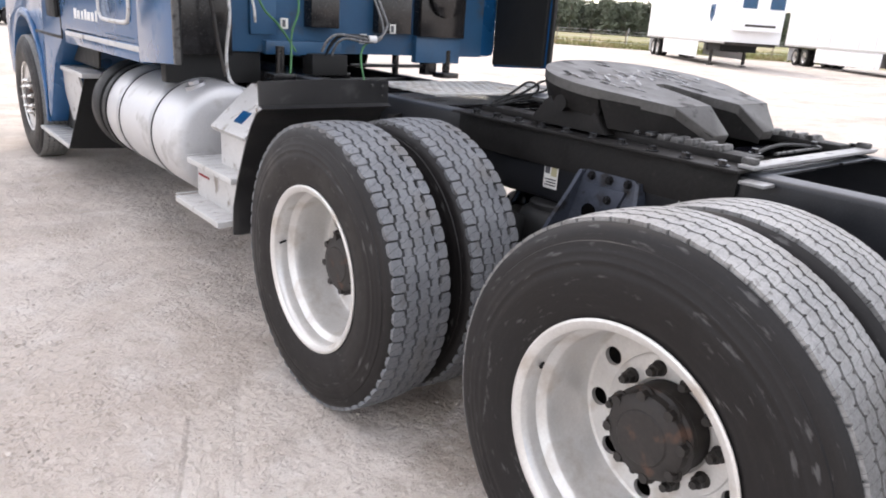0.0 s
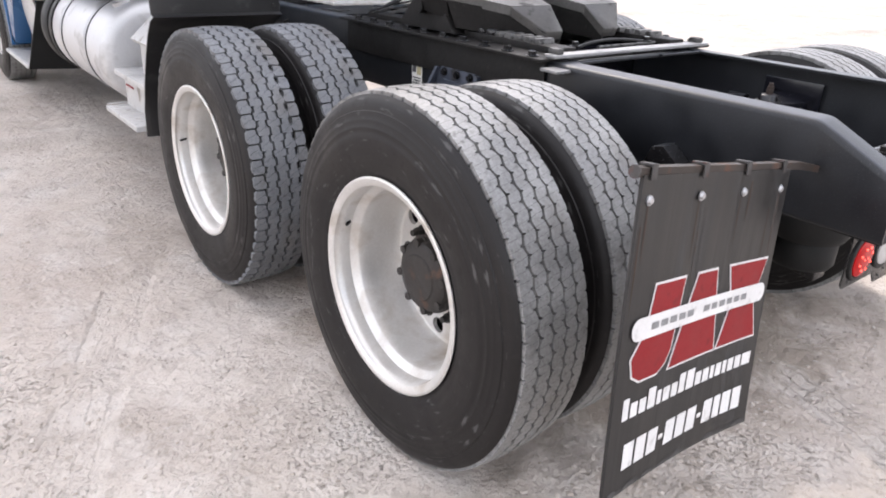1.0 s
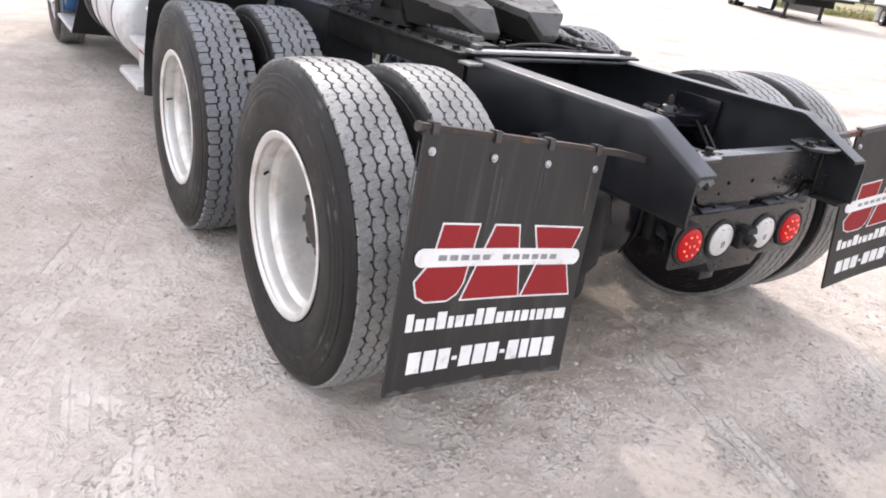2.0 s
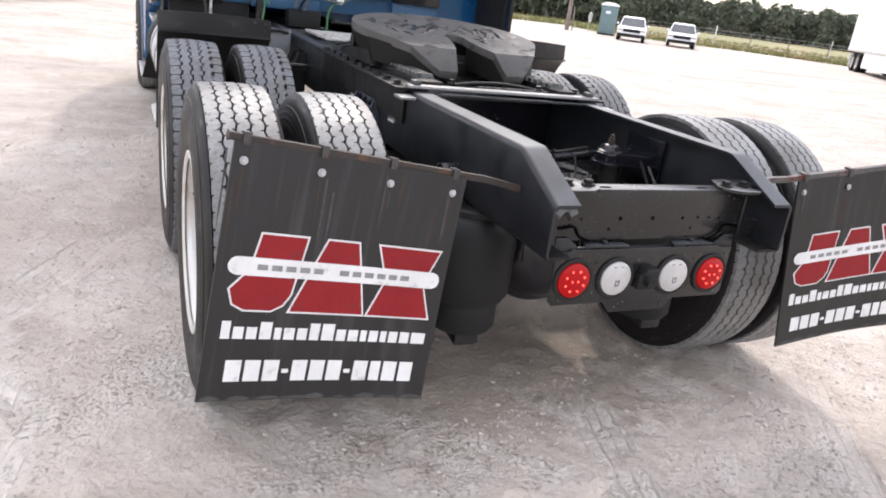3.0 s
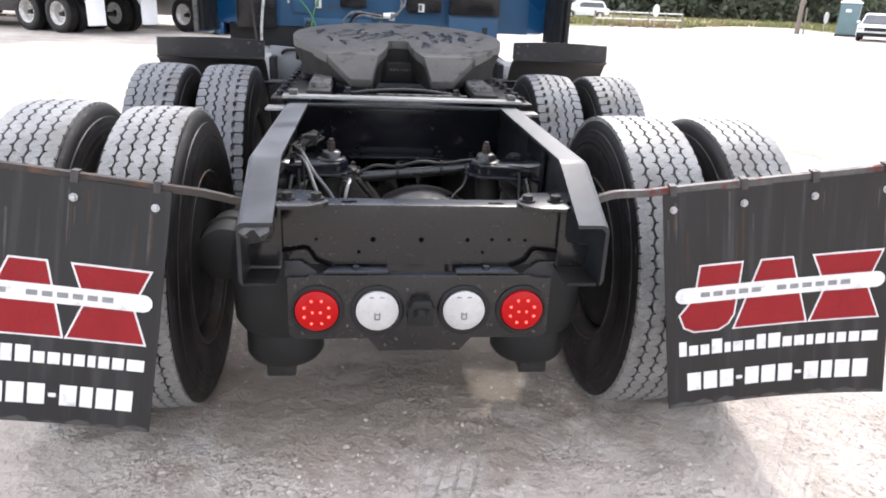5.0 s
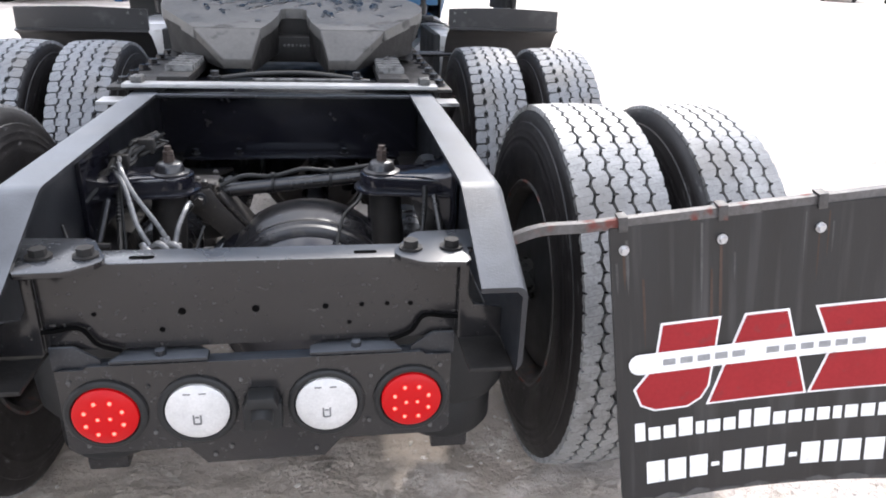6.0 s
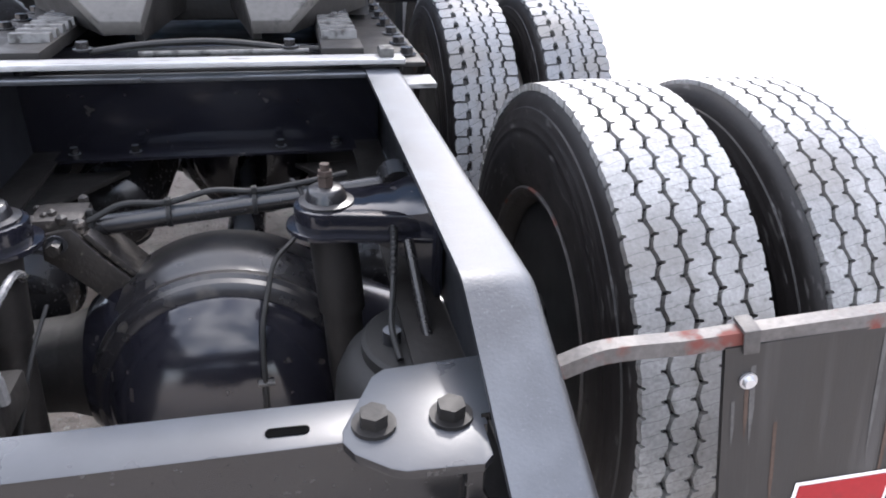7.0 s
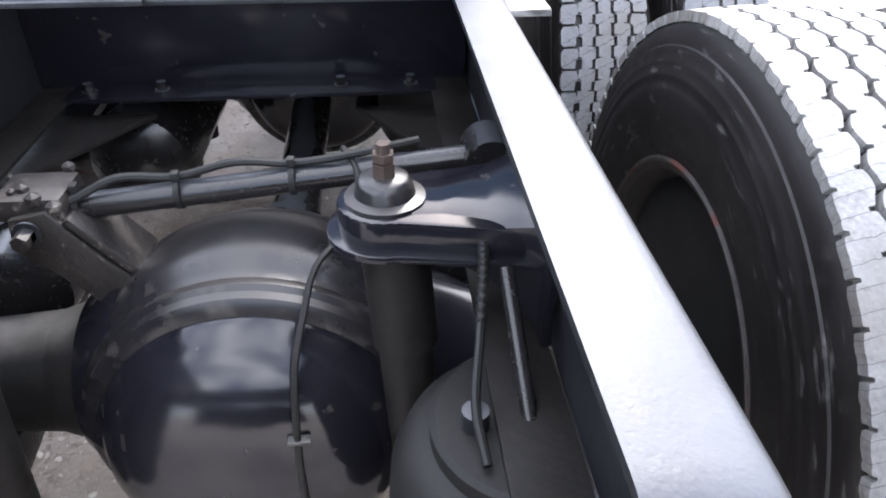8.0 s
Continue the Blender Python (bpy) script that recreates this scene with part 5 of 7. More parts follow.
    lathe(bm, [(-0.035, 0.0), (-0.035, 0.036), (0.035, 0.036), (0.035, 0.0)], 20, Matrix.Translation((-0.215, y + 0.013, 0.822)) @ AX_Y)
    lathe(bm, [(-0.035, 0.0), (-0.035, 0.036), (0.035, 0.036), (0.035, 0.0)], 20, Matrix.Translation((0.395, y + 0.013, 0.882)) @ AX_Y)
    rod = part("torque_rod", bm, BLACK, axle, "black lateral torque rod")
    bm = fresh()
    tube(bm, [(-0.42, y - 0.02, 0.875), (-0.30, y - 0.02, 0.868), (-0.19, y - 0.01, 0.842), (-0.11, y + 0.010, 0.868), (-0.03, y + 0.013, 0.866), (0.05, y + 0.010, 0.886), (0.125, y + 0.013, 0.880), (0.20, y + 0.01, 0.890), (0.30, y + 0.03, 0.90)], 0.006, 8)
    part("cable", bm, RUBBER, rod, "black cable tied to the rod")
    for x in (-0.165, -0.03, 0.125):
        bm = fresh()
        lathe(bm, [(-0.004, 0.0245), (0.004, 0.0245), (0.004, 0.020), (-0.004, 0.020), (-0.004, 0.0245)], 16, Matrix.Translation((x, y + 0.013, 0.846 + 0.095 * x)))
        box(bm, x - 0.005, x + 0.005, y - 0.001, y + 0.012, 0.868 + 0.095 * x, 0.880 + 0.095 * x, 0.001)
        part("cable_tie", bm, RUBBER, rod, "black cable tie")
    # bracket from the rod's end down to the housing
    bm = fresh()
    for dy in (-0.035, 0.045):
        prism(bm, [(-0.240, 0.838), (-0.190, 0.848), (-0.150, 0.790), (-0.095, 0.728), (-0.070, 0.68), (-0.130, 0.67), (-0.205, 0.755), (-0.245, 0.79)], "y", y + dy - 0.006, y + dy + 0.006, 0.004)
    prism(bm, [(-0.175, 0.830), (-0.165, 0.836), (-0.075, 0.728), (-0.085, 0.718)], "y", y - 0.038, y + 0.05, 0.003)
    rngb = random.Random(31)
    box(bm, -0.262, -0.170, y - 0.030, y + 0.055, 0.826, 0.862, 0.012)
    for k in range(14):
        bmesh.ops.create_icosphere(bm, subdivisions=1, radius=rngb.uniform(0.006, 0.013), matrix=Matrix.Translation((-0.22 + rngb.uniform(-.05, .05), y + rngb.uniform(-.05, .06), 0.856 + rngb.uniform(-.012, .008))))
    cyl(bm, (-0.215, y - 0.075, 0.822), (-0.215, y + 0.085, 0.822), 0.012, seg=6)
    part("rod_bracket", bm, CRUST, axle, "greasy welded rod bracket")
    bm = fresh()
    bolt(bm, (-0.215, y - 0.046, 0.822), (0, -1, 0), 0.012, 0.012)
    part("hex_bolt", bm, RAIL, axle)
    if rear:
        bm = fresh()
        tube(bm, [(0.195, y + 0.03, 0.892), (0.215, y - 0.01, 0.868), (0.200, y - 0.06, 0.822), (0.158, y - 0.118, 0.797), (0.143, y - 0.166, 0.762), (0.132, y - 0.213, 0.725), (0.130, y - 0.242, 0.690), (0.130, y - 0.262, 0.650), (0.130, y - 0.275, 0.590), (0.131, y - 0.277, 0.530), (0.132, y - 0.264, 0.440), (0.132, y - 0.208, 0.345)], 0.0048, 8)
        wire = part("sensor_wire", bm, RUBBER, axle, "black wire over the differential cover")
        bm = fresh()
        box(bm, 0.118, 0.146, y - 0.270, y - 0.256, 0.638, 0.643, 0.001)
        part("wire_clip", bm, WORN, wire)
    return axle


drive_axle(REAR_Y, True)
drive_axle(FRONT_Y, False)

# drive shaft between the axles
bm = fresh()
cyl(bm, (0.06, REAR_Y + 0.28, 0.55), (0.06, FRONT_Y - 0.25, 0.57), 0.05, seg=24)
for yy in (REAR_Y + 0.30, FRONT_Y - 0.27):
    cyl(bm, (0.06, yy - 0.04, 0.56), (0.06, yy + 0.04, 0.56), 0.075, seg=16)
part("drive_shaft", bm, BLACK, truck, "black propeller shaft")

# air tank slung between the axles
bm = fresh()
lathe(bm, [(1.40, 0.0), (1.405, 0.06), (1.43, 0.10), (1.47, 0.115), (1.98, 0.115), (2.02, 0.10), (2.04, 0.06), (2.045, 0.0)], 32, Matrix.Translation((-0.27, 0, 0.63)) @ AX_Y)
part("air_tank", bm, BLACK, truck, "black cylindrical air tank between the axles")

# brake hoses and valve by the tail, driver's side
bm = fresh()
box(bm, -0.275, -0.185, 0.43, 0.53, 0.735, 0.785, 0.008)
cyl(bm, (-0.23, 0.48, 0.785), (-0.23, 0.48, 0.80), 0.028, seg=20)
valve = part("brake_valve", bm, GREASE, truck, "brake relay valve with fittings")
for dx, dy in ((-0.03, 0.0), (0.0, 0.03), (0.025, -0.01)):
    bm = fresh()
    cyl(bm, (-0.23 + dx, 0.48 + dy, 0.795), (-0.23 + dx, 0.48 + dy, 0.815), 0.013, seg=6)
    cyl(bm, (-0.23 + dx, 0.48 + dy, 0.815), (-0.235 + dx * 1.3, 0.485 + dy, 0.845), 0.010, seg=12)
    part("hose_fitting", bm, STEEL, valve, "bright metal hose fitting")
for k, pts in enumerate((
    [(-0.26, 0.48, 0.84), (-0.285, 0.50, 0.88), (-0.315, 0.56, 0.94), (-0.34, 0.60, 0.965), (-0.37, 0.68, 0.955), (-0.40, 0.80, 0.93)],
    [(-0.23, 0.51, 0.84), (-0.25, 0.52, 0.875), (-0.30, 0.56, 0.93), (-0.335, 0.61, 0.975), (-0.36, 0.70, 0.97), (-0.40, 0.85, 0.95)],
    [(-0.205, 0.47, 0.84), (-0.20, 0.50, 0.875), (-0.19, 0.58, 0.90), (-0.205, 0.66, 0.86), (-0.26, 0.75, 0.80)],
    [(-0.335, 0.60, 0.965), (-0.325, 0.55, 0.90), (-0.315, 0.50, 0.80), (-0.31, 0.47, 0.70)],
    [(-0.17, 0.62, 0.83), (-0.185, 0.56, 0.78), (-0.20, 0.50, 0.70), (-0.22, 0.45, 0.60)],
    [(-0.415, 0.45, 0.90), (-0.395, 0.42, 0.87), (-0.37, 0.40, 0.86), (-0.385, 0.36, 0.82), (-0.36, 0.30, 0.79), (-0.31, 0.26, 0.77)],
)):
    bm = fresh()
    tube(bm, pts, 0.0056 if k < 3 else 0.0032, 8)
    part("air_hose", bm, GREYHOSE if k in (0, 1, 2) else RUBBER, valve, "air brake hose")
for k, pts in enumerate((
    [(-0.27, 0.45, 0.79), (-0.275, 0.44, 0.825), (-0.255, 0.43, 0.848), (-0.235, 0.425, 0.825), (-0.232, 0.42, 0.785)],
    [(-0.25, 0.46, 0.79), (-0.252, 0.45, 0.832), (-0.232, 0.445, 0.856), (-0.212, 0.44, 0.832), (-0.208, 0.435, 0.785)],
    [(-0.225, 0.47, 0.79), (-0.228, 0.465, 0.828), (-0.208, 0.46, 0.848), (-0.190, 0.455, 0.826), (-0.186, 0.45, 0.785)],
)):
    bm = fresh()
    tube(bm, pts, 0.0085, 10)
    part("looped_hose", bm, GREYHOSE, valve, "short looped hose, shiny with oil")
bm = fresh()
tube(bm, [(-0.42, 0.36, 0.885), (-0.36, 0.37, 0.885), (-0.305, 0.375, 0.882)], 0.007, 6, 2)
part("bracket_bar", bm, GREASE, valve)
rngk = random.Random(8)
for k in range(10):
    u = lambda a: rngk.uniform(-a, a)
    bm = fresh()
    tube(bm, [(-0.415, 0.60 + 0.018 * k, 0.905 + u(.012)), (-0.395 + u(.012), 0.68 + u(.03), 0.935 + u(.012)), (-0.36 + u(.02), 0.75 + u(.03), 0.955 + u(.012)), (-0.335 + u(.02), 0.80 + u(.03), 0.975 + u(.015)), (-0.30 + u(.025), 0.86 + u(.04), 0.985 + u(.02))], rngk.uniform(0.0035, 0.006), 6, 4)
    part("hose", bm, GREASE if k % 3 else RUBBER, valve, "dusty tangled hose")
for x, y, z in ((-0.37, 0.735, 0.955), (-0.325, 0.81, 0.975)):
    bm = fresh()
    box(bm, x - 0.022, x + 0.022, y - 0.012, y + 0.012, z - 0.020, z + 0.018, 0.005)
    part("hose_clamp", bm, GREASE, valve, "black hose clamp")

# ---- fifth wheel ----
def fifth_wheel():
    root = new("fifth_wheel", None)
    root.parent = truck
    tagged(root, "greasy cast fifth wheel plate on a sliding mount")

    def z_at(y):
        return 1.197 + (y - 1.49) * 0.150

    def tilt(bm):
        for v in bm.verts:
            v.co.z += z_at(v.co.y)
    arc = [(0.006 + 0.475 * math.cos(a), 1.845 + 0.332 * math.sin(a)) for a in np.linspace(radians(-22), radians(202), 46)]
    outline = arc + [(-0.306, 1.490), (-0.093, 1.486), (-0.064, 1.58), (-0.046, 1.68), (-0.042, 1.76), (-0.026, 1.78), (0.034, 1.78), (0.050, 1.76), (0.054, 1.68), (0.072, 1.58), (0.101, 1.486), (0.314, 1.490)]
    bm = fresh()
    prism(bm, outline, "z", -0.034, 0.0, 0.0)
    bmesh.ops.triangulate(bm, faces=[f for f in bm.faces if len(f.verts) > 8])
    tilt(bm)
    top = part("top_plate", bm, PLATE, root, "worn greased top plate with a throat slot")
    # ridges and lumps of old grease smeared over the plate
    rngg = random.Random(77)
    bm = fresh()
    for k in range(64):
        if k < 46:
            px, py = rngg.gauss(0.02, 0.17), rngg.gauss(1.88, 0.10)
        else:
            px, py = rngg.choice((-1, 1)) * rngg.uniform(0.10, 0.38) + 0.006, rngg.uniform(1.58, 1.95)
        if ((px - 0.006) / 0.44) ** 2 + ((py - 1.845) / 0.30) ** 2 > 1 or (abs(px - 0.006) < 0.10 and py < 1.82):
            continue
        size = rngg.uniform(0.008, 0.022)
        m = Matrix.LocRotScale((px, py, 0.0), Matrix.Rotation(rngg.uniform(-0.9, 0.9) + math.pi / 2, 3, "Z"), (size * rngg.uniform(1.0, 3.6), size * rngg.uniform(0.4, 0.8), size * rngg.uniform(0.15, 0.32)))
        bmesh.ops.create_icosphere(bm, subdivisions=2, radius=1.0, matrix=m)
    for v in bm.verts:
        v.co.x += 0.004 * math.sin(v.co.y * 190)
        v.co.y += 0.004 * math.sin(v.co.x * 230)
    tilt(bm)
    tagged(part("grease_smear", bm, OLD_GREASE, root, "lumpy black grease on the plate"), kind="stuff")
    # skirt under the rim
    bm = fresh()
    inner = [((x - 0.006) * 0.93 + 0.006, (y - 1.845) * 0.93 + 1.845) for x, y in arc]
    ring = [[(x, y, -0.034) for x, y in arc], [(x, y, -0.10) for x, y in arc]]
    a = [bm.verts.new(p) for p in ring[0]]
    b = [bm.verts.new(((p[0] - 0.006) * 0.955 + 0.006, (p[1] - 1.845) * 0.955 + 1.845, p[2])) for p in ring[1]]
    c = [bm.verts.new((x, y, -0.10)) for x, y in inner]
    d = [bm.verts.new((x, y, -0.034)) for x, y in inner]
    for k in range(len(a) - 1):
        for p, q in ((a, b), (b, c), (c, d), (d, a)):
            bm.faces.new((p[k], p[k + 1], q[k + 1], q[k]))
    bmesh.ops.recalc_face_normals(bm, faces=bm.faces[:])
    tilt(bm)
    part("skirt", bm, GREASE, root, "black cast skirt")
    for s in (-1, 1):
        cx = 0.004
        bm = fresh()
        up = [(cx + s * 0.312, 1.492, z_at(1.492)), (cx + s * 0.096, 1.488, z_at(1.488)), (cx + s * 0.122, 1.385, 1.111), (cx + s * 0.208, 1.388, 1.111)]
        down = [(x, y + 0.012, z - 0.034) for x, y, z in up]
        loft(bm, [up, down])
        bmesh.ops.bevel(bm, geom=bm.edges[:], offset=0.003, segments=1, affect="EDGES")
        part("ramp", bm, RAMP, root, "scuffed sloping pickup ramp")
        bm = fresh()
        side = [(cx + s * 0.312, 1.500, z_at(1.492) - 0.02), (cx + s * 0.210, 1.392, 1.106), (cx + s * 0.210, 1.41, 1.075), (cx + s * 0.42, 1.68, 1.10), (cx + s * 0.440, 1.715, z_at(1.715) - 0.03)]
        loft(bm, [side, [(x - s * 0.022, y + 0.010, z) for x, y, z in side]])
        part("side_web", bm, GREASE, root)
        bm = fresh()
        inner_side = [(cx + s * 0.096, 1.494, z_at(1.49) - 0.01), (cx + s * 0.122, 1.391, 1.106), (cx + s * 0.122, 1.40, 1.065), (cx + s * 0.058, 1.70, 1.09), (cx + s * 0.050, 1.70, z_at(1.70) - 0.03)]
        loft(bm, [inner_side, [(x + s * 0.02, y + 0.008, z) for x, y, z in inner_side]])
        part("throat_web", bm, GREASE, root)
        # pedestal and sliding rack
        bm = fresh()
        prism(bm, [(1.68, 1.075), (2.06, 1.075), (1.98, 1.165), (1.93, 1.205), (1.82, 1.205), (1.75, 1.165)], "x", cx + s * 0.36, cx + s * 0.43, 0.006)
        cyl(bm, (cx + s * 0.34, 1.875, 1.165), (cx + s * 0.465, 1.875, 1.165), 0.030, seg=20)
        part("pedestal", bm, GREASE, root, "black pivot pedestal")
        bm = fresh()
        box(bm, s * 0.275, s * 0.365, 1.17, 2.40, 1.062, 1.088, 0.003)
        part("slide_rail", bm, GREASE, root, "black slide rail")
        for k in range(9):
            bm = fresh()
            y0 = 1.27 + 0.052 * k
            prism(bm, [(y0, 1.086), (y0 + 0.034, 1.086), (y0 + 0.028, 1.106), (y0 + 0.006, 1.106)], "x", s * 0.280, s * 0.360, 0.002)
            part("rack_tooth", bm, WORN if k < 5 else BLACK, root, "worn bare rack tooth" if k < 5 else "")
        bm = fresh()
        box(bm, s * 0.352, s * 0.492, 1.13, 2.45, 1.054, 1.064, 0.002)
        box(bm, s * 0.437, s * 0.446, 1.15, 2.45, 0.92, 1.056, 0.002)
        part("mount_angle", bm, GREASE, root, "black mounting angle bolted along the rail")
        for k in range(10):
            bm = fresh()
            bolt(bm, (s * 0.462, 1.20 + 0.125 * k, 1.064), (0, 0, 1), 0.015, 0.014)
            part("hex_bolt", bm, BLACK, root)
        bm = fresh()
        box(bm, s * 0.436, s * 0.500, 1.04, 1.12, 1.030, 1.040, 0.002)
        part("end_tab", bm, BARE, root, "bare steel tab")
        bm = fresh()
        box(bm, s * 0.392, s * 0.424, 1.118, 1.165, 1.076, 1.096, 0.006)
        part("stop_block", bm, WORN, root, "worn slide stop")
    bm = fresh()
    box(bm, -0.445, 0.445, 1.105, 1.160, 1.066, 1.077, 0.002)
    part("cross_bar", bm, BARE, root, "bare steel bar across the slide rails")
    bm = fresh()
    box(bm, -0.36, 0.36, 1.100, 1.150, 1.040, 1.048, 0.002)
    box(bm, -0.36, -0.08, 1.085, 1.10, 1.044, 1.052, 0.001)
    box(bm, 0.12, 0.36, 1.085, 1.10, 1.044, 1.052, 0.001)
    part("under_plate", bm, RAIL, root)
    bm = fresh()
    box(bm, -0.17, 0.20, 1.70, 2.12, 1.06, 1.15, 0.01)
    box(bm, -0.38, 0.38, 1.86, 1.99, 1.08, 1.15, 0.008)
    box(bm, -0.10, 0.11, 1.786, 1.95, 1.10, 1.222, 0.006)
    part("lock_housing", bm, GREASE, root, "greasy jaw and lock housing")
    for k in range(7):
        bm = fresh()
        cyl(bm, (-0.03 + 0.014 * k, 1.694, 1.120), (-0.03 + 0.014 * k, 1.704, 1.120), 0.005, seg=8)
        part("lock_tooth", bm, WORN, root)
    bm = fresh()
    tube(bm, [(-0.20, 1.235, 1.074), (-0.10, 1.255, 1.084), (0.02, 1.265, 1.088), (0.12, 1.255, 1.084), (0.22, 1.235, 1.074)], 0.007, 8)
    part("release_yoke", bm, RUBBER, root, "curved black release yoke")
    bm = fresh()
    cyl(bm, (-0.10, 1.22, 1.072), (0.25, 1.225, 1.072), 0.006, seg=10)
    part("release_rod", bm, WORN, root, "thin worn release rod")
    for s in (-1, 1):
        bm = fresh()
        bolt(bm, (s * 0.21, 1.235, 1.078), (0, 0, 1), 0.013, 0.014)
        part("hex_bolt", bm, BLACK, root)
    for q, pts in enumerate((
        [(-0.42, 2.30, 1.10), (-0.33, 2.27, 1.13), (-0.25, 2.25, 1.165), (-0.20, 2.22, 1.205), (-0.15, 2.22, 1.20), (-0.15, 2.24, 1.165), (-0.20, 2.30, 1.14), (-0.27, 2.36, 1.12)],
        [(-0.30, 2.40, 1.10), (-0.24, 2.36, 1.14), (-0.17, 2.33, 1.19), (-0.12, 2.31, 1.17), (-0.14, 2.34, 1.13), (-0.22, 2.42, 1.09)],
        [(-0.37, 2.34, 1.09), (-0.29, 2.30, 1.11), (-0.21, 2.27, 1.12), (-0.11, 2.28, 1.11)],
    )):
        bm = fresh()
        tube(bm, pts, 0.0055, 6)
        part("air_line", bm, RUBBER, root, "loose looped black air line")
    bm = fresh()
    box(bm, -0.36, 0.36, 1.40, 2.45, 0.990, 0.998, 0.001)
    part("base_plate", bm, GREASE, root)


fifth_wheel()

# stickers and hanger bracket on the rail's outer face
for s in (-1, 1):
    bm = fresh()
    prism(bm, [(1.505, 0.950), (1.715, 0.950), (1.735, 0.925), (1.800, 0.690), (1.780, 0.640), (1.440, 0.640), (1.425, 0.690), (1.485, 0.925)], "x", s * 0.4365, s * 0.452, 0.004)
    for ya, yb in ((1.735, 1.808), (1.487, 1.418)):
        loft(bm, [[(s * 0.437, y - 0.010, z), (s * 0.437, y + 0.010, z), (s * w, y + 0.008, z), (s * w, y - 0.008, z)] for y, z, w in ((ya, 0.945, 0.462), ((ya * 2 + yb) / 3, 0.86, 0.492), ((ya + yb * 2) / 3, 0.76, 0.545), (yb, 0.66, 0.585))])
    prism(bm, [(1.53, 0.905), (1.69, 0.905), (1.655, 0.825), (1.565, 0.825)], "x", s * 0.451, s * 0.464, 0.005)
    box(bm, s * 0.437, s * 0.520, 1.425, 1.800, 0.640, 0.662, 0.004)
    hang = part("spring_hanger", bm, CAST, truck, "worn blue-grey cast suspension hanger")
    for y0, z0, r in ((1.685, 0.795, 0.034), (1.535, 0.795, 0.034)):
        bm = fresh()
        cyl(bm, (s * 0.4515, y0, z0), (s * 0.4535, y0, z0), r, seg=24)
        part("cored_hole", bm, HOLE, hang, "dark cored hole")
    for y0, z0 in ((1.53, 0.932), (1.61, 0.930), (1.69, 0.932), (1.60, 0.862)):
        bm = fresh()
        bolt(bm, (s * (0.452 if z0 > 0.9 else 0.464), y0, z0), (s, 0, 0), 0.011, 0.011)
        part("hex_bolt", bm, BLACK, hang, "dark hex bolt")
    for y0 in (2.90, 3.08):
        # flaring web with a folded edge and a foot
        bm = fresh()
        prism(bm, [(s * 0.437, 0.985), (s * 0.480, 0.975), (s * 0.585, 0.690), (s * 0.578, 0.640), (s * 0.437, 0.580)], "y", y0 - 0.007, y0 + 0.007, 0.003)
        loft(bm, [[(s * (x - 0.006), y0 - 0.030, z), (s * (x - 0.006), y0 + 0.030, z), (s * (x + 0.006), y0 + 0.030, z + 0.003), (s * (x + 0.006), y0 - 0.030, z + 0.003)] for x, z in ((0.482, 0.978), (0.534, 0.836), (0.586, 0.692), (0.580, 0.642))])
        box(bm, s * 0.437, s * 0.575, y0 - 0.030, y0 + 0.030, 0.626, 0.640, 0.003)
        part("gusset", bm, GREASE, hang, "flared black gusset with a folded edge")
    bm = fresh()
    prism(bm, [(0.52, 0.84), (0.66, 0.84), (0.64, 0.89), (0.60, 0.90)], "x", s * 0.435, s * 0.50, 0.005)
    part("bump_stop", bm, BLACK, truck)
bm = fresh()
box(bm, -0.4365, -0.4345, 1.865, 1.935, 0.835, 0.93, 0.0004)
st = part("sticker", bm, PAPER, truck, "small worn warning sticker on the rail")
for y0, y1, z0, z1, mt in ((1.87, 1.898, 0.885, 0.925, YELLOW), (1.905, 1.930, 0.892, 0.920, DARK_PRINT), (1.872, 1.928, 0.868, 0.873, DARK_PRINT), (1.872, 1.920, 0.857, 0.862, DARK_PRINT), (1.872, 1.928, 0.846, 0.851, DARK_PRINT)):
    bm = fresh()
    box(bm, -0.4382, -0.4362, y0, y1, z0, z1)
    part("sticker_mark", bm, mt, st)
bm = fresh()
box(bm, -0.4365, -0.4345, 1.27, 1.34, 0.895, 0.935, 0.0004)
st = part("sticker", bm, PAPER, truck, "small white sticker on the rail")
for k in range(4):
    bm = fresh()
    box(bm, -0.4382, -0.4362, 1.277 + 0.016 * k, 1.287 + 0.016 * k, 0.905, 0.927)
    part("sticker_mark", bm, DARK_PRINT, st)

# grey cover plate behind the fender
bm = fresh()
prism(bm, [(-0.745, 1.100), (-0.480, 1.085), (-0.480, 0.865), (-0.500, 0.850), (-0.680, 0.850), (-0.705, 0.880)], "y", 3.165, 3.195, 0.008)
cover = part("cover_plate", bm, GREY_COVER, truck, "dull grey cover plate beside the rail")
bm = fresh()
tube(bm, [(-0.67, 3.16, 1.055), (-0.64, 3.14, 1.075), (-0.56, 3.14, 1.080), (-0.50, 3.15, 1.070)], 0.010, 8)
part("hose", bm, RUBBER, cover, "short black hose over the plate")

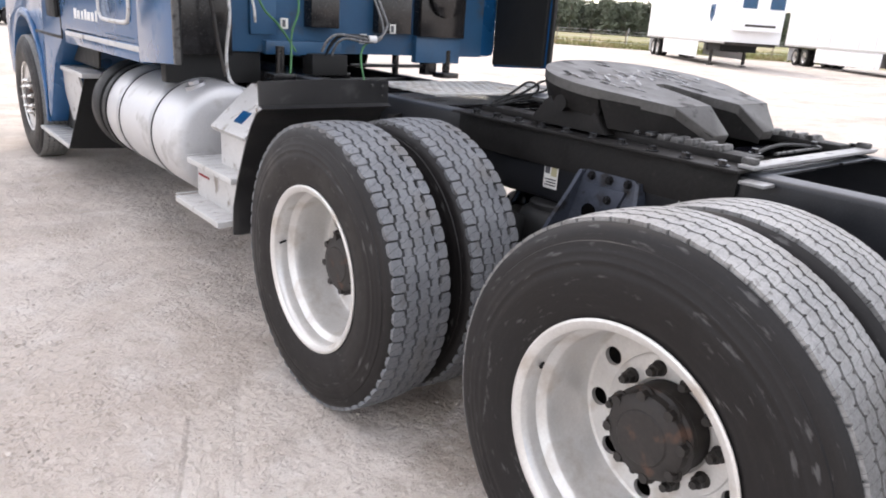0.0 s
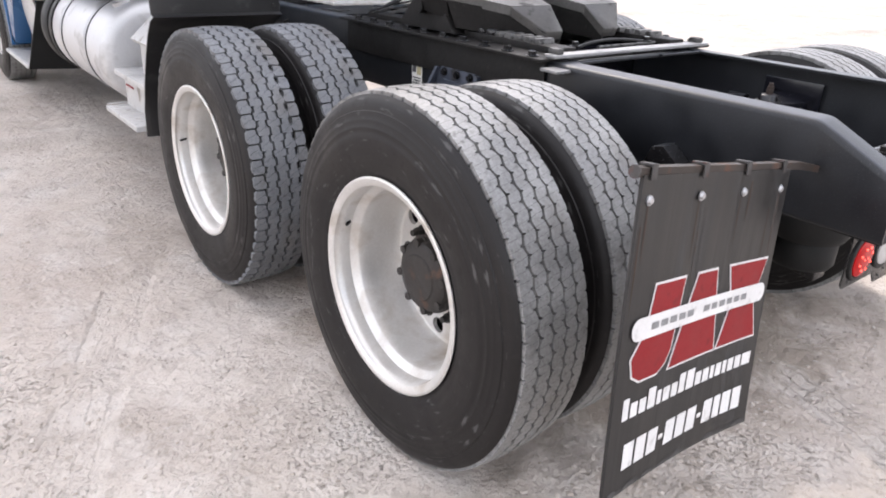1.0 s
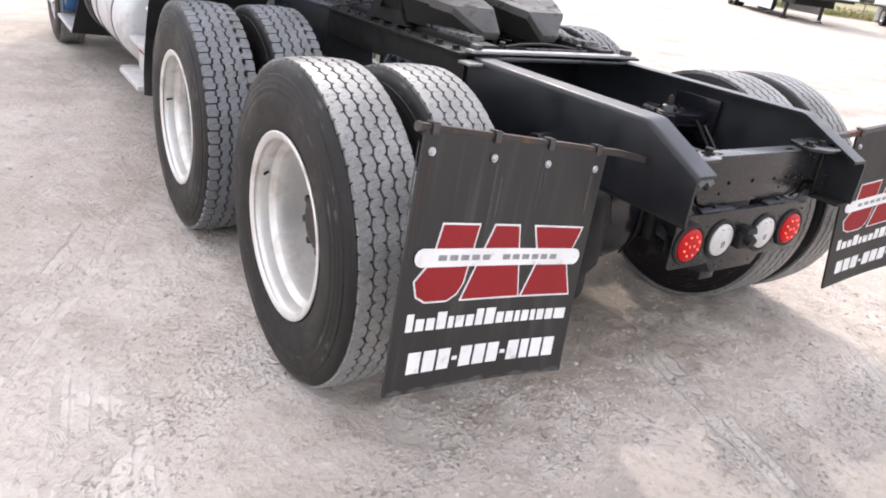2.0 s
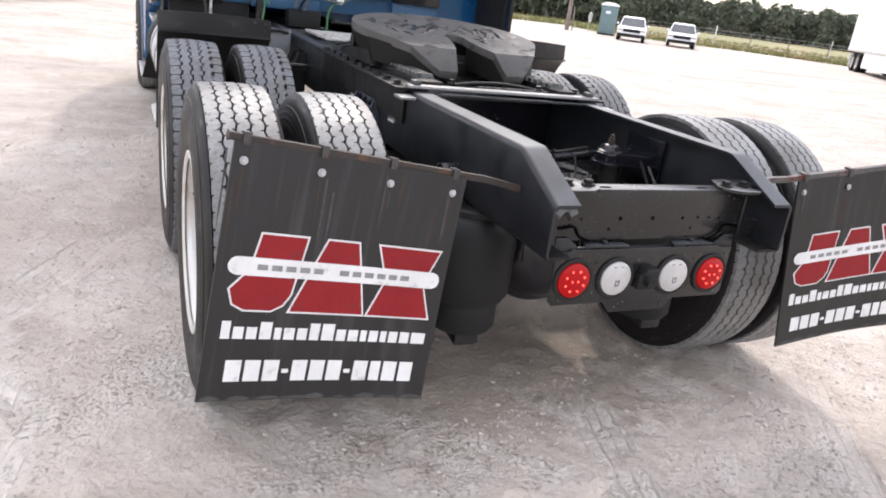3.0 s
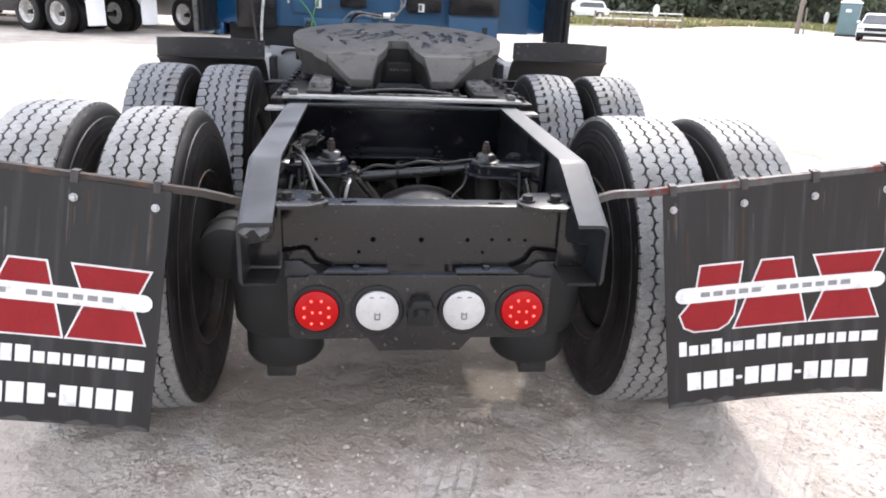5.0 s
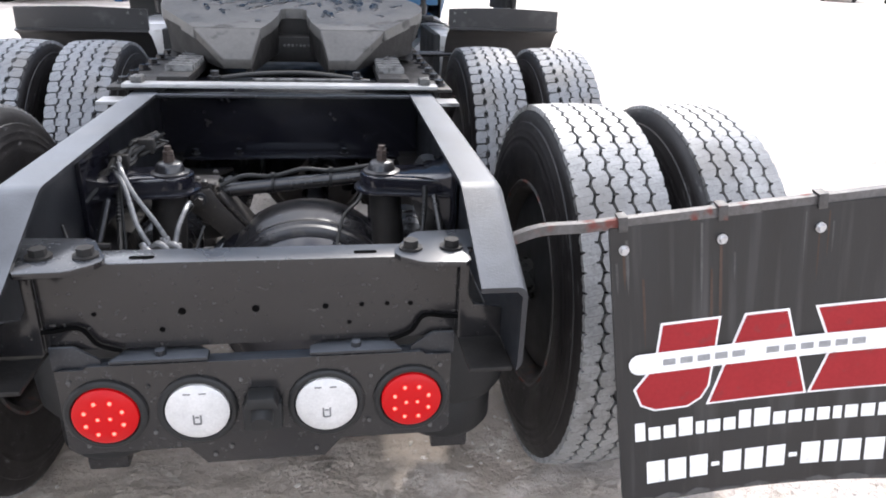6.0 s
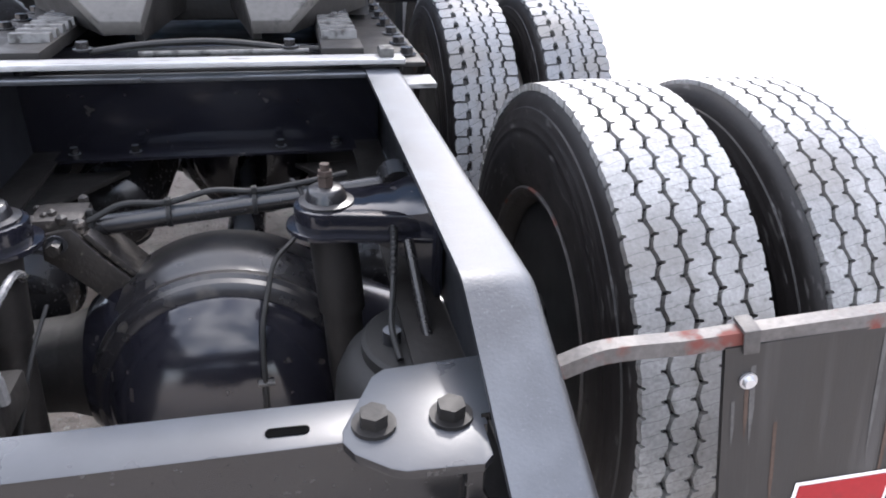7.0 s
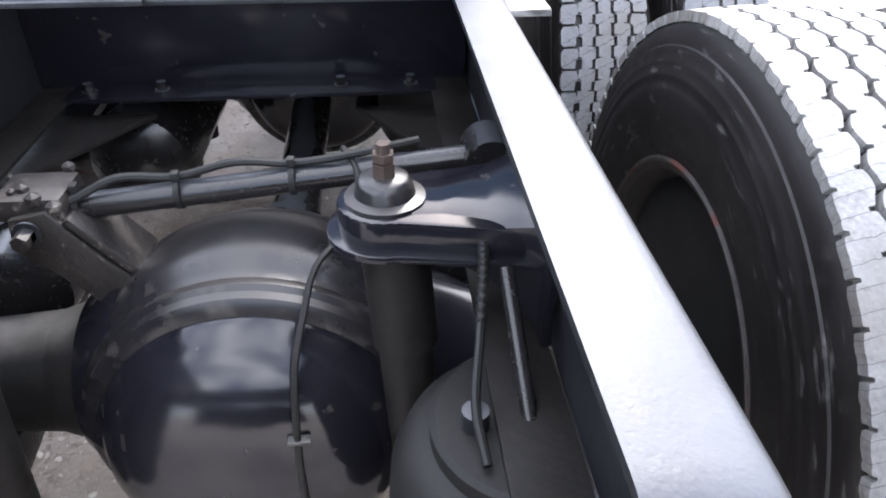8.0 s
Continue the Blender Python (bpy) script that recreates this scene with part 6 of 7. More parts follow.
# ---- quarter fenders ahead of the drive tyres ----
for s in (-1, 1):
    dy = -0.165 if s < 0 else 0.0
    prof = [(2.842, 1.190), (2.846, 1.094), (2.815, 1.084), (2.870, 1.062), (2.935, 0.998), (3.005, 0.90), (3.075, 0.76), (3.120, 0.62), (3.130, 0.49)]
    bm = fresh()
    sections = []
    for x in (0.705, 0.84, 0.98, 1.12, 1.265, 1.288):
        wav = 0.006 if x < 1.27 else -0.010
        line = [(s * x, y + dy + wav * math.sin(9 * z) + 0.007 * math.sin(11 * x) * (z > 1.1), z + 0.006 * math.sin(8 * x) * (z > 1.1)) for y, z in prof]
        sections.append(line + [(x_, y + 0.010, z) for x_, y, z in line[::-1]])
    loft(bm, sections)
    fen = part("quarter_fender", bm, FENDER, truck, "black plastic quarter fender, scuffed", FORE if s < 0 else Matrix.Translation((0.035, 0, 0.028)) @ FORE)
    for x, z in ((0.735, 1.165), (0.735, 1.125), (0.79, 1.17)):
        bm = fresh()
        cyl(bm, (s * x, 2.846 + dy, z), (s * x, 2.832 + dy, z), 0.006, seg=10)
        part("rivet", bm, WORN, fen)
    bm = fresh()
    tube(bm, [(s * 0.43, 3.02 + dy, 0.93), (s * 0.60, 3.00 + dy, 0.935), (s * 0.80, 2.985 + dy, 0.94)], 0.016, 10, 2)
    part("fender_arm", bm, BLACK, fen)

# ---- catwalk plate behind the cab ----
bm = fresh()
box(bm, -0.34, 0.34, 2.74, 3.22, 1.030, 1.040, 0.002)
walkway = part("catwalk", bm, BLACK, truck, "bright open-grid catwalk plate on a black base")
for k in range(15):
    x = -0.36 + 0.055 * k
    bm = fresh()
    box(bm, x - 0.010, x + 0.010, 2.72, 3.24, 1.086, 1.100, 0.002)
    part("grid_bar", bm, ALU, walkway, "bright grid bar")
for k in range(7):
    y = 2.72 + 0.0867 * k
    bm = fresh()
    box(bm, -0.372, 0.422, y - 0.012, y + 0.012, 1.084, 1.098, 0.002)
    part("cross_bar", bm, ALU, walkway, "bright cross bar")
bm = fresh()
box(bm, 0.12, 0.43, 2.50, 2.70, 1.062, 1.095, 0.006)
part("cover_plate", bm, BLACK, truck, "black chassis cover")

# ---- cab and sleeper ----
cab = new("cab", None)
cab.parent = truck
cab.matrix_basis = FORE
tagged(cab, "blue sleeper cab")
bm = fresh()
body = [(4.20, 1.20), (4.20, 3.92), (4.50, 4.02), (5.20, 3.98), (5.80, 3.62), (6.20, 2.96), (6.75, 2.08), (7.90, 2.00), (8.40, 1.90), (8.58, 1.55), (8.66, 1.20), (8.68, 0.85), (8.66, 0.64), (8.47, 0.66), (8.40, 0.95), (8.21, 1.16), (7.93, 1.27), (7.51, 1.27), (7.23, 1.16), (7.06, 0.95), (7.01, 0.66), (7.04, 0.40), (6.98, 0.40), (6.60, 0.93), (6.35, 1.08), (6.10, 1.20)]
prism(bm, body, "x", -1.25, 1.25, 0.05)
part("cab_shell", bm, BLUE, cab, "metallic blue cab shell, glossy")
bm = fresh()
prism(bm, [(8.30, 0.80), (8.30, 1.92), (9.10, 1.78), (9.42, 1.60), (9.48, 1.30), (9.46, 0.80)], "x", -0.84, 0.84, 0.05)
part("hood_nose", bm, BLUE, cab, "blue hood nose")
bm = fresh()
prism(bm, [(4.25, 1.118), (6.1, 1.112), (6.1, 1.20), (4.25, 1.21)], "x", -1.252, -1.20, 0.006)
sill = part("lower_sill", bm, BLUE, cab, "blue lower sill")
bm = fresh()
prism(bm, [(4.26, 1.172), (6.05, 1.168), (6.05, 1.196), (4.26, 1.204)], "x", -1.258, -1.24, 0.003)
part("sill_trim", bm, STEP, sill, "thin pale sill trim")
bm = fresh()
box(bm, -1.10, 1.10, 4.19, 4.205, 1.20, 3.86, 0.004)
back = part("back_wall", bm, BLUEDULL, cab, "faded blue sleeper back wall")
for x0, x1, z0, z1, dep, mt, lb in ((-0.33, -0.14, 1.355, 1.62, 0.10, BLACK, "black junction box"), (-0.68, -0.52, 1.30, 1.70, 0.03, BLUEDULL, ""), (0.16, 0.42, 1.34, 1.66, 0.07, BLACK, "black box on the back wall"), (0.48, 0.86, 1.33, 1.75, 0.09, BLACK, "dark air intake"), (0.48, 0.86, 1.155, 1.34, 0.05, BLUEDULL, ""), (-0.60, -0.10, 1.19, 1.27, 0.06, BLUEDULL, ""), (-1.08, -0.80, 1.18, 1.70, 0.06, BLACK, "dark panel")):
    bm = fresh()
    box(bm, x0, x1, 4.19 - dep, 4.195, z0, z1, 0.008)
    part("wall_box", bm, mt, back, lb)
for x, z in ((-0.49, 1.37), (0.27, 1.37), (0.05, 1.30)):
    bm = fresh()
    box(bm, x - 0.022, x + 0.022, 4.115, 4.135, z - 0.03, z + 0.03, 0.003)
    part("label_plate", bm, PAPER, back, "small pale label plate")
    bm = fresh()
    box(bm, x - 0.016, x + 0.004, 4.112, 4.116, z - 0.02, z + 0.022)
    part("label_mark", bm, DARK_PRINT, back)
bm = fresh()
lathe(bm, [(0.0, 0.14), (0.05, 0.14), (0.06, 0.12), (0.06, 0.0)], 32, Matrix.Translation((0.68, 4.12, 1.60)) @ AX_Y.inverted())
part("round_intake", bm, BLACK, back, "round dark intake grille")
for pts, mt, r in (
    ([(-0.31, 4.0, 1.22), (-0.28, 3.98, 1.29), (-0.22, 3.97, 1.325), (-0.11, 3.96, 1.318), (0.0, 3.95, 1.305), (0.08, 3.96, 1.325), (0.135, 3.98, 1.39), (0.14, 4.02, 1.45), (0.11, 4.08, 1.58)], GREYHOSE, 0.009),
    ([(-0.24, 4.0, 1.20), (-0.22, 3.98, 1.27), (-0.17, 3.96, 1.305), (-0.05, 3.95, 1.290), (0.04, 3.95, 1.295), (0.10, 3.97, 1.34), (0.115, 4.02, 1.43), (0.08, 4.08, 1.58)], GREYHOSE, 0.008),
    ([(-0.27, 4.02, 1.20), (-0.25, 4.0, 1.26), (-0.20, 3.98, 1.315), (-0.10, 3.965, 1.325), (-0.02, 3.96, 1.318)], RUBBER, 0.009),
    ([(-0.70, 4.1, 1.60), (-0.66, 4.03, 1.45), (-0.60, 4.0, 1.38), (-0.545, 3.99, 1.31), (-0.50, 3.95, 1.22)], GREEN, 0.0065),
    ([(-0.42, 4.1, 1.60), (-0.46, 4.0, 1.45), (-0.51, 3.98, 1.33), (-0.53, 3.95, 1.22), (-0.55, 3.92, 1.10)], GREEN, 0.0065),
    ([(0.0, 3.96, 1.30), (-0.05, 3.96, 1.25), (-0.08, 3.93, 1.18), (-0.10, 3.85, 1.06)], GREEN, 0.0065),
    ([(-0.855, 4.1, 1.60), (-0.865, 4.0, 1.42), (-0.89, 4.0, 1.19), (-0.885, 3.96, 1.05), (-0.84, 3.82, 1.01)], STEP, 0.010),
    ([(-0.96, 4.1, 1.60), (-0.96, 4.0, 1.43), (-0.94, 3.98, 1.25), (-0.92, 3.94, 1.08)], DIRTY, 0.010),
    ([(-0.70, 4.1, 1.52), (-0.70, 4.06, 1.44), (-0.70, 4.05, 1.37)], STEP, 0.008),
):
    bm = fresh()
    tube(bm, pts, r, 8)
    part("hose", bm, mt, back, "hanging air or power hose")
bm = fresh()
cyl(bm, (-0.015, 3.955, 1.307), (0.035, 3.950, 1.307), 0.022, seg=16)
part("hose_sleeve", bm, WHITE_PRINT, back, "white hose sleeve")
for s in (-1, 1):
    bm = fresh()
    prism(bm, [(3.66, 1.165), (4.22, 1.13), (4.22, 3.90), (3.66, 3.74)], "x", s * 1.262, s * 1.280, 0.004)
    ext = part("side_extender", bm, BLUE, cab, "blue side extender panel")
    bm = fresh()
    prism(bm, [(3.68, 1.175), (4.20, 1.15), (4.20, 3.86), (3.68, 3.70)], "x", s * 1.230, s * 1.261, 0.003)
    part("inner_liner", bm, RUBBER, ext, "dark inner liner")
    bm = fresh()
    box(bm, s * 1.255, s * 1.285, 3.632, 3.662, 1.165, 3.74, 0.006)
    part("edge_strip", bm, WORN if s < 0 else RUBBER, ext, "grey trailing edge strip" if s < 0 else "black rubber edge strip")
    bm = fresh()
    prism(bm, [(5.55, 2.15), (6.62, 2.12), (6.16, 2.80), (5.62, 2.86)], "x", s * 1.249, s * 1.256, 0.002)
    part("side_window", bm, GLASS, cab, "dark side window")
    # locker door with a thin bright frame, and lettering marks beside it
    bm = fresh()
    box(bm, s * 1.246, s * 1.254, 4.44, 5.08, 1.325, 2.05, 0.003)
    door = part("locker_door", bm, BLUE, cab, "locker door with a thin bright frame")
    ring = [(4.44, 1.40), (4.465, 1.345), (4.53, 1.322), (4.76, 1.318), (4.99, 1.322), (5.055, 1.345), (5.08, 1.40), (5.08, 1.70), (5.08, 1.98), (5.055, 2.035), (4.99, 2.06), (4.76, 2.06), (4.53, 2.06), (4.465, 2.035), (4.44, 1.98), (4.44, 1.70), (4.44, 1.40)]
    bm = fresh()
    tube(bm, [(s * 1.256, y, z) for y, z in ring], 0.013, 8, 3)
    part("door_frame", bm, STEP, door, "thin bright rounded frame")
    for k, (y, w, h) in enumerate(((4.50, 0.075, 0.09), (4.60, 0.045, 0.10), (4.665, 0.085, 0.095), (4.775, 0.05, 0.08), (4.84, 0.09, 0.10), (4.945, 0.06, 0.09))):
        bm = fresh()
        box(bm, s * 1.252, s * 1.2565, y, y + w, 1.45, 1.45 + h, 0.001)
        part("mark_bar", bm, WHITE_PRINT, door, "pale bar of unread lettering")
    bm = fresh()
    box(bm, s * 1.250, s * 1.262, 4.55, 4.72, 1.62, 1.80, 0.004)
    part("latch", bm, RUBBER, door, "dark recessed latch")
    for k in range(7):
        bm = fresh()
        box(bm, s * 1.248, s * 1.2535, 5.15 + 0.09 * k, 5.15 + 0.09 * k + (0.045, 0.06, 0.07, 0.05)[k % 4], 1.295, 1.350 + 0.012 * (k % 3 == 0), 0.001)
        part("mark_bar", bm, WHITE_PRINT, cab, "pale bar of unread lettering")
    bm = fresh()
    box(bm, s * 1.246, s * 1.2525, 4.42, 4.98, 1.235, 1.242, 0.001)
    part("body_crease", bm, BLUEDULL, cab)
    bm = fresh()
    box(bm, s * 1.245, s * 1.285, 6.22, 6.52, 1.28, 1.50, 0.02)
    part("side_vent", bm, RUBBER, cab, "black hood-side vent box")
    bm = fresh()
    box(bm, s * 1.245, s * 1.253, 6.22, 7.20, 1.128, 1.150, 0.001)
    box(bm, s * 1.245, s * 1.253, 6.20, 6.225, 1.150, 1.55, 0.001)
    part("hood_seam", bm, RUBBER, cab, "dark hood seam")
    # fender arch lip and stepped cab entry
    bm = fresh()
    arch = [(7.72 + 0.66 * math.cos(a), 0.56 + 0.68 * math.sin(a)) for a in np.linspace(radians(8), radians(194), 20)]
    outerarch = [(7.72 + 0.71 * math.cos(a), 0.57 + 0.74 * math.sin(a)) for a in np.linspace(radians(194), radians(8), 20)]
    prism(bm, arch + outerarch, "x", s * 0.98, s * 1.262, 0.01)
    part("front_fender", bm, BLUE, cab, "blue front fender over the steer tyre")
    bm = fresh()
    box(bm, s * 0.95, s * 1.205, 5.92, 6.76, 0.868, 0.905, 0.008)
    stp = part("cab_step", bm, STEP, cab, "grey stepped cab entry")
    bm = fresh()
    loft(bm, [[(s * 1.185, y, 0.87), (s * 1.10, y, 0.355), (s * 1.085, y, 0.355), (s * 1.170, y, 0.87)] for y in (6.13, 6.78)])
    part("step_riser", bm, STEP, stp, "grey sloping riser panel")
    bm = fresh()
    box(bm, s * 1.06, s * 1.30, 6.12, 7.14, 0.322, 0.352, 0.006)
    tread_board = part("step_tread", bm, STEP, stp)
    for k in range(9):
        bm = fresh()
        box(bm, s * 1.10, s * 1.285, 6.18 + 0.105 * k, 6.21 + 0.105 * k, 0.350, 0.359, 0.001)
        part("tread_cleat", bm, STEEL, tread_board)
    bm = fresh()
    loft(bm, [[(s * 1.175, 5.95 + q, 0.885), (s * 1.295, 6.10 + q, 0.325), (s * 0.86, 6.10 + q, 0.30), (s * 0.86, 5.95 + q, 0.885)] for q in (0.0, 0.014)])
    part("end_panel", bm, RUBBER, stp, "black triangular end panel")
    bm = fresh()
    prism(bm, [(6.70, 0.84), (7.02, 0.40), (7.00, 0.34), (6.70, 0.34)], "x", s * 1.10, s * 1.115, 0.003)
    part("splash_panel", bm, RUBBER, stp, "black splash panel behind the steer tyre")
    bm = fresh()
    prism(bm, [(5.75, 1.12), (6.40, 1.12), (6.55, 0.95), (5.80, 0.95)], "x", s * 1.10, s * 1.115, 0.003)
    part("dark_recess", bm, RUBBER, stp)
bm = fresh()
prism(bm, [(6.26, 2.90), (6.78, 2.10), (6.80, 2.12), (6.28, 2.92)], "x", -1.08, 1.08, 0.002)
part("windscreen", bm, GLASS, cab, "dark windscreen")
bm = fresh()
box(bm, -0.62, 0.62, 9.46, 9.52, 0.95, 1.55, 0.02)
part("grille", bm, CHROME, cab, "bright grille")
bm = fresh()
box(bm, -0.92, 0.92, 9.36, 9.60, 0.42, 0.80, 0.04)
part("front_bumper", bm, CHROME, cab, "bright front bumper")
# floor, cross tubes and running gear under the cab
bm = fresh()
box(bm, -0.34, 0.34, 4.6, 8.4, 0.62, 0.98, 0.03)
cyl(bm, (-1.0, 7.66, 0.53), (1.0, 7.66, 0.53), 0.06, seg=16)
part("gearbox", bm, BLACK, truck, "black gearbox and engine underside")
for x, y in ((-0.55, 3.95), (-0.12, 4.05), (0.76, 4.05)):
    bm = fresh()
    cyl(bm, (x, y, 1.04), (x, y, 1.22), 0.026, seg=14)
    box(bm, x - 0.07, x + 0.07, y - 0.06, y + 0.06, 1.035, 1.07, 0.005)
    part("cab_mount", bm, BLACK, truck, "black cab air mount")

# the wide block against the wall is added to stand for a dark void
for x0, x1, y0, y1, z0, z1, nm, mt in ((-0.34, -0.10, 3.95, 4.08, 1.056, 1.18, "valve_box", RUBBER), (-1.15, -0.60, 4.10, 4.18, 1.0, 1.24, "void_block", RUBBER), (0.02, 0.62, 4.10, 4.13, 1.095, 1.118, "cab_crossbar", BLACK), (0.36, 0.385, 4.09, 4.14, 1.05, 1.20, "cab_post", BLACK), (0.60, 0.70, 4.08, 4.15, 1.05, 1.20, "cab_post", BLACK)):
    bm = fresh()
    box(bm, x0, x1, y0, y1, z0, z1, 0.006)
    part(nm, bm, mt, truck, "black bracketry and dark void filler under the cab")

# ---- fuel tanks and side steps ----
for s in (-1, 1):
    m = Matrix.Translation((s * 0.94, 0, 0.735 if s < 0 else 0.655)) @ AX_Y
    bm = fresh()
    lathe(bm, [(3.835, 0.0), (3.838, 0.24), (3.845, 0.280), (3.862, 0.298), (3.89, 0.308), (5.20, 0.308), (5.235, 0.300), (5.26, 0.27), (5.27, 0.0)], 64, m)
    tank = part("fuel_tank", bm, TANK, truck, "dull cylindrical aluminium fuel tank", FORE)
    for y in (4.20, 4.83):
        bm = fresh()
        lathe(bm, [(y, 0.309), (y, 0.314), (y + 0.05, 0.314), (y + 0.05, 0.309)], 64, m)
        part("strap", bm, STEEL, tank, "steel tank strap")
        bm = fresh()
        lathe(bm, [(y - 0.008, 0.309), (y - 0.008, 0.3115), (y + 0.058, 0.3115), (y + 0.058, 0.309)], 64, m)
        part("strap_lining", bm, RUBBER, tank, "black rubber strap lining")
        bm = fresh()
        box(bm, s * 0.50, s * 0.96, y - 0.02, y + 0.07, 0.395, 0.43, 0.006)
        box(bm, s * 0.436, s * 0.52, y - 0.02, y + 0.07, 0.40, 1.0, 0.006)
        part("tank_bracket", bm, BLACK, tank, "black tank bracket")
    bm = fresh()
    lathe(bm, [(5.27, 0.0), (5.272, 0.315), (5.30, 0.322), (5.44, 0.322), (5.47, 0.31), (5.48, 0.0)], 56, m)
    part("black_canister", bm, RUBBER, tank, "black canister ahead of the tank")
    bm = fresh()
    lathe(bm, [(5.12, 0.3), (5.12, 0.318), (5.20, 0.318), (5.20, 0.3)], 56, m)
    part("dark_band", bm, RUBBER, tank, "wide black rubber band")
    bm = fresh()
    fx, fz = s * 1.05, (0.0 if s < 0 else -0.08)
    cyl(bm, (fx, 4.02, 1.005 + fz), (fx + s * 0.012, 4.02, 1.035 + fz), 0.055, seg=24)
    cyl(bm, (fx + s * 0.012, 4.02, 1.035 + fz), (fx + s * 0.018, 4.02, 1.052 + fz), 0.030, seg=6)
    part("filler_cap", bm, STEEL, tank, "round filler cap")
    # stepped battery box
    bm = fresh()
    prism(bm, [(s * 0.74, 0.56), (s * 1.13, 0.56), (s * 1.13, 0.865), (s * 0.94, 1.05), (s * 0.74, 1.05)], "y", 3.145, 3.50, 0.008)
    bx_ = part("battery_box", bm, STEP, truck, "grey aluminium battery box with side steps", FORE)
    bm = fresh()
    loft(bm, [[(s * 1.150, y, 0.866), (s * 1.162, y, 0.884), (s * 0.948, y, 1.088), (s * 0.934, y, 1.070)] for y in (3.14, 3.54)])
    # black sheet added to darken the box's shaded inner side; no seen part
    dark_side_panel = fresh()
    box(dark_side_panel, s * 0.700, s * 0.736, 3.10, 3.76, 0.45, 1.058, 0.004)
    part("dark_side_panel", dark_side_panel, RUBBER, bx_, "black panel added to darken the box's inner side")
    lid = part("sloping_lid", bm, STEP, bx_, "sloping lid of the battery box")
    bm = fresh()
    tube(bm, [(s * 0.985, 3.23, 1.050), (s * 1.000, 3.23, 1.072), (s * 1.025, 3.225, 1.060), (s * 1.060, 3.22, 1.020), (s * 1.062, 3.22, 0.990), (s * 1.050, 3.22, 0.985)], 0.006, 8)
    part("lid_handle", bm, CHROME, lid, "bright lid handle")
    bm = fresh()
    loft(bm, [[(s * 1.116, y, 0.926), (s * 1.119, y, 0.930), (s * 1.069, y, 0.978), (s * 1.066, y, 0.974)] for y in (3.27, 3.36)])
    part("blue_decal", bm, BLUE, lid, "faded blue decal")
    for x1, z, y0, y1 in ((1.225, 0.700, 3.15, 3.72), (1.290, 0.500, 3.15, 3.72)):
        bm = fresh()
        box(bm, s * 0.95, s * x1, y0, y1, z - 0.03, z, 0.005)
        tread = part("step_tread", bm, STEP, bx_, "grey punched step tread")
        for k in range(9):
            bm = fresh()
            box(bm, s * (x1 - 0.13), s * (x1 - 0.015), y0 + 0.03 + 0.07 * k, y0 + 0.055 + 0.07 * k, z - 0.001, z + 0.0025, 0.001)
            part("tread_cleat", bm, STEP, tread)
    bm = fresh()
    box(bm, s * 0.92, s * 1.18, 3.15, 3.70, 0.46, 0.68, 0.005)
    part("step_riser", bm, STEP, bx_)
    bm = fresh()
    box(bm, s * 1.181, s * 1.184, 3.53, 3.67, 0.612, 0.622)
    part("red_label", bm, RED_PRINT, bx_, "thin red warning label")


# ---- the yard's edge: trailers, cars, fence, trees ----
def ground_z(x, y):
    return float(ground_height(np.array([x], float), np.array([y], float))[0])


def set_down(x, y, heading):
    return pose(x, y, ground_z(x, y), 0, 0, heading)


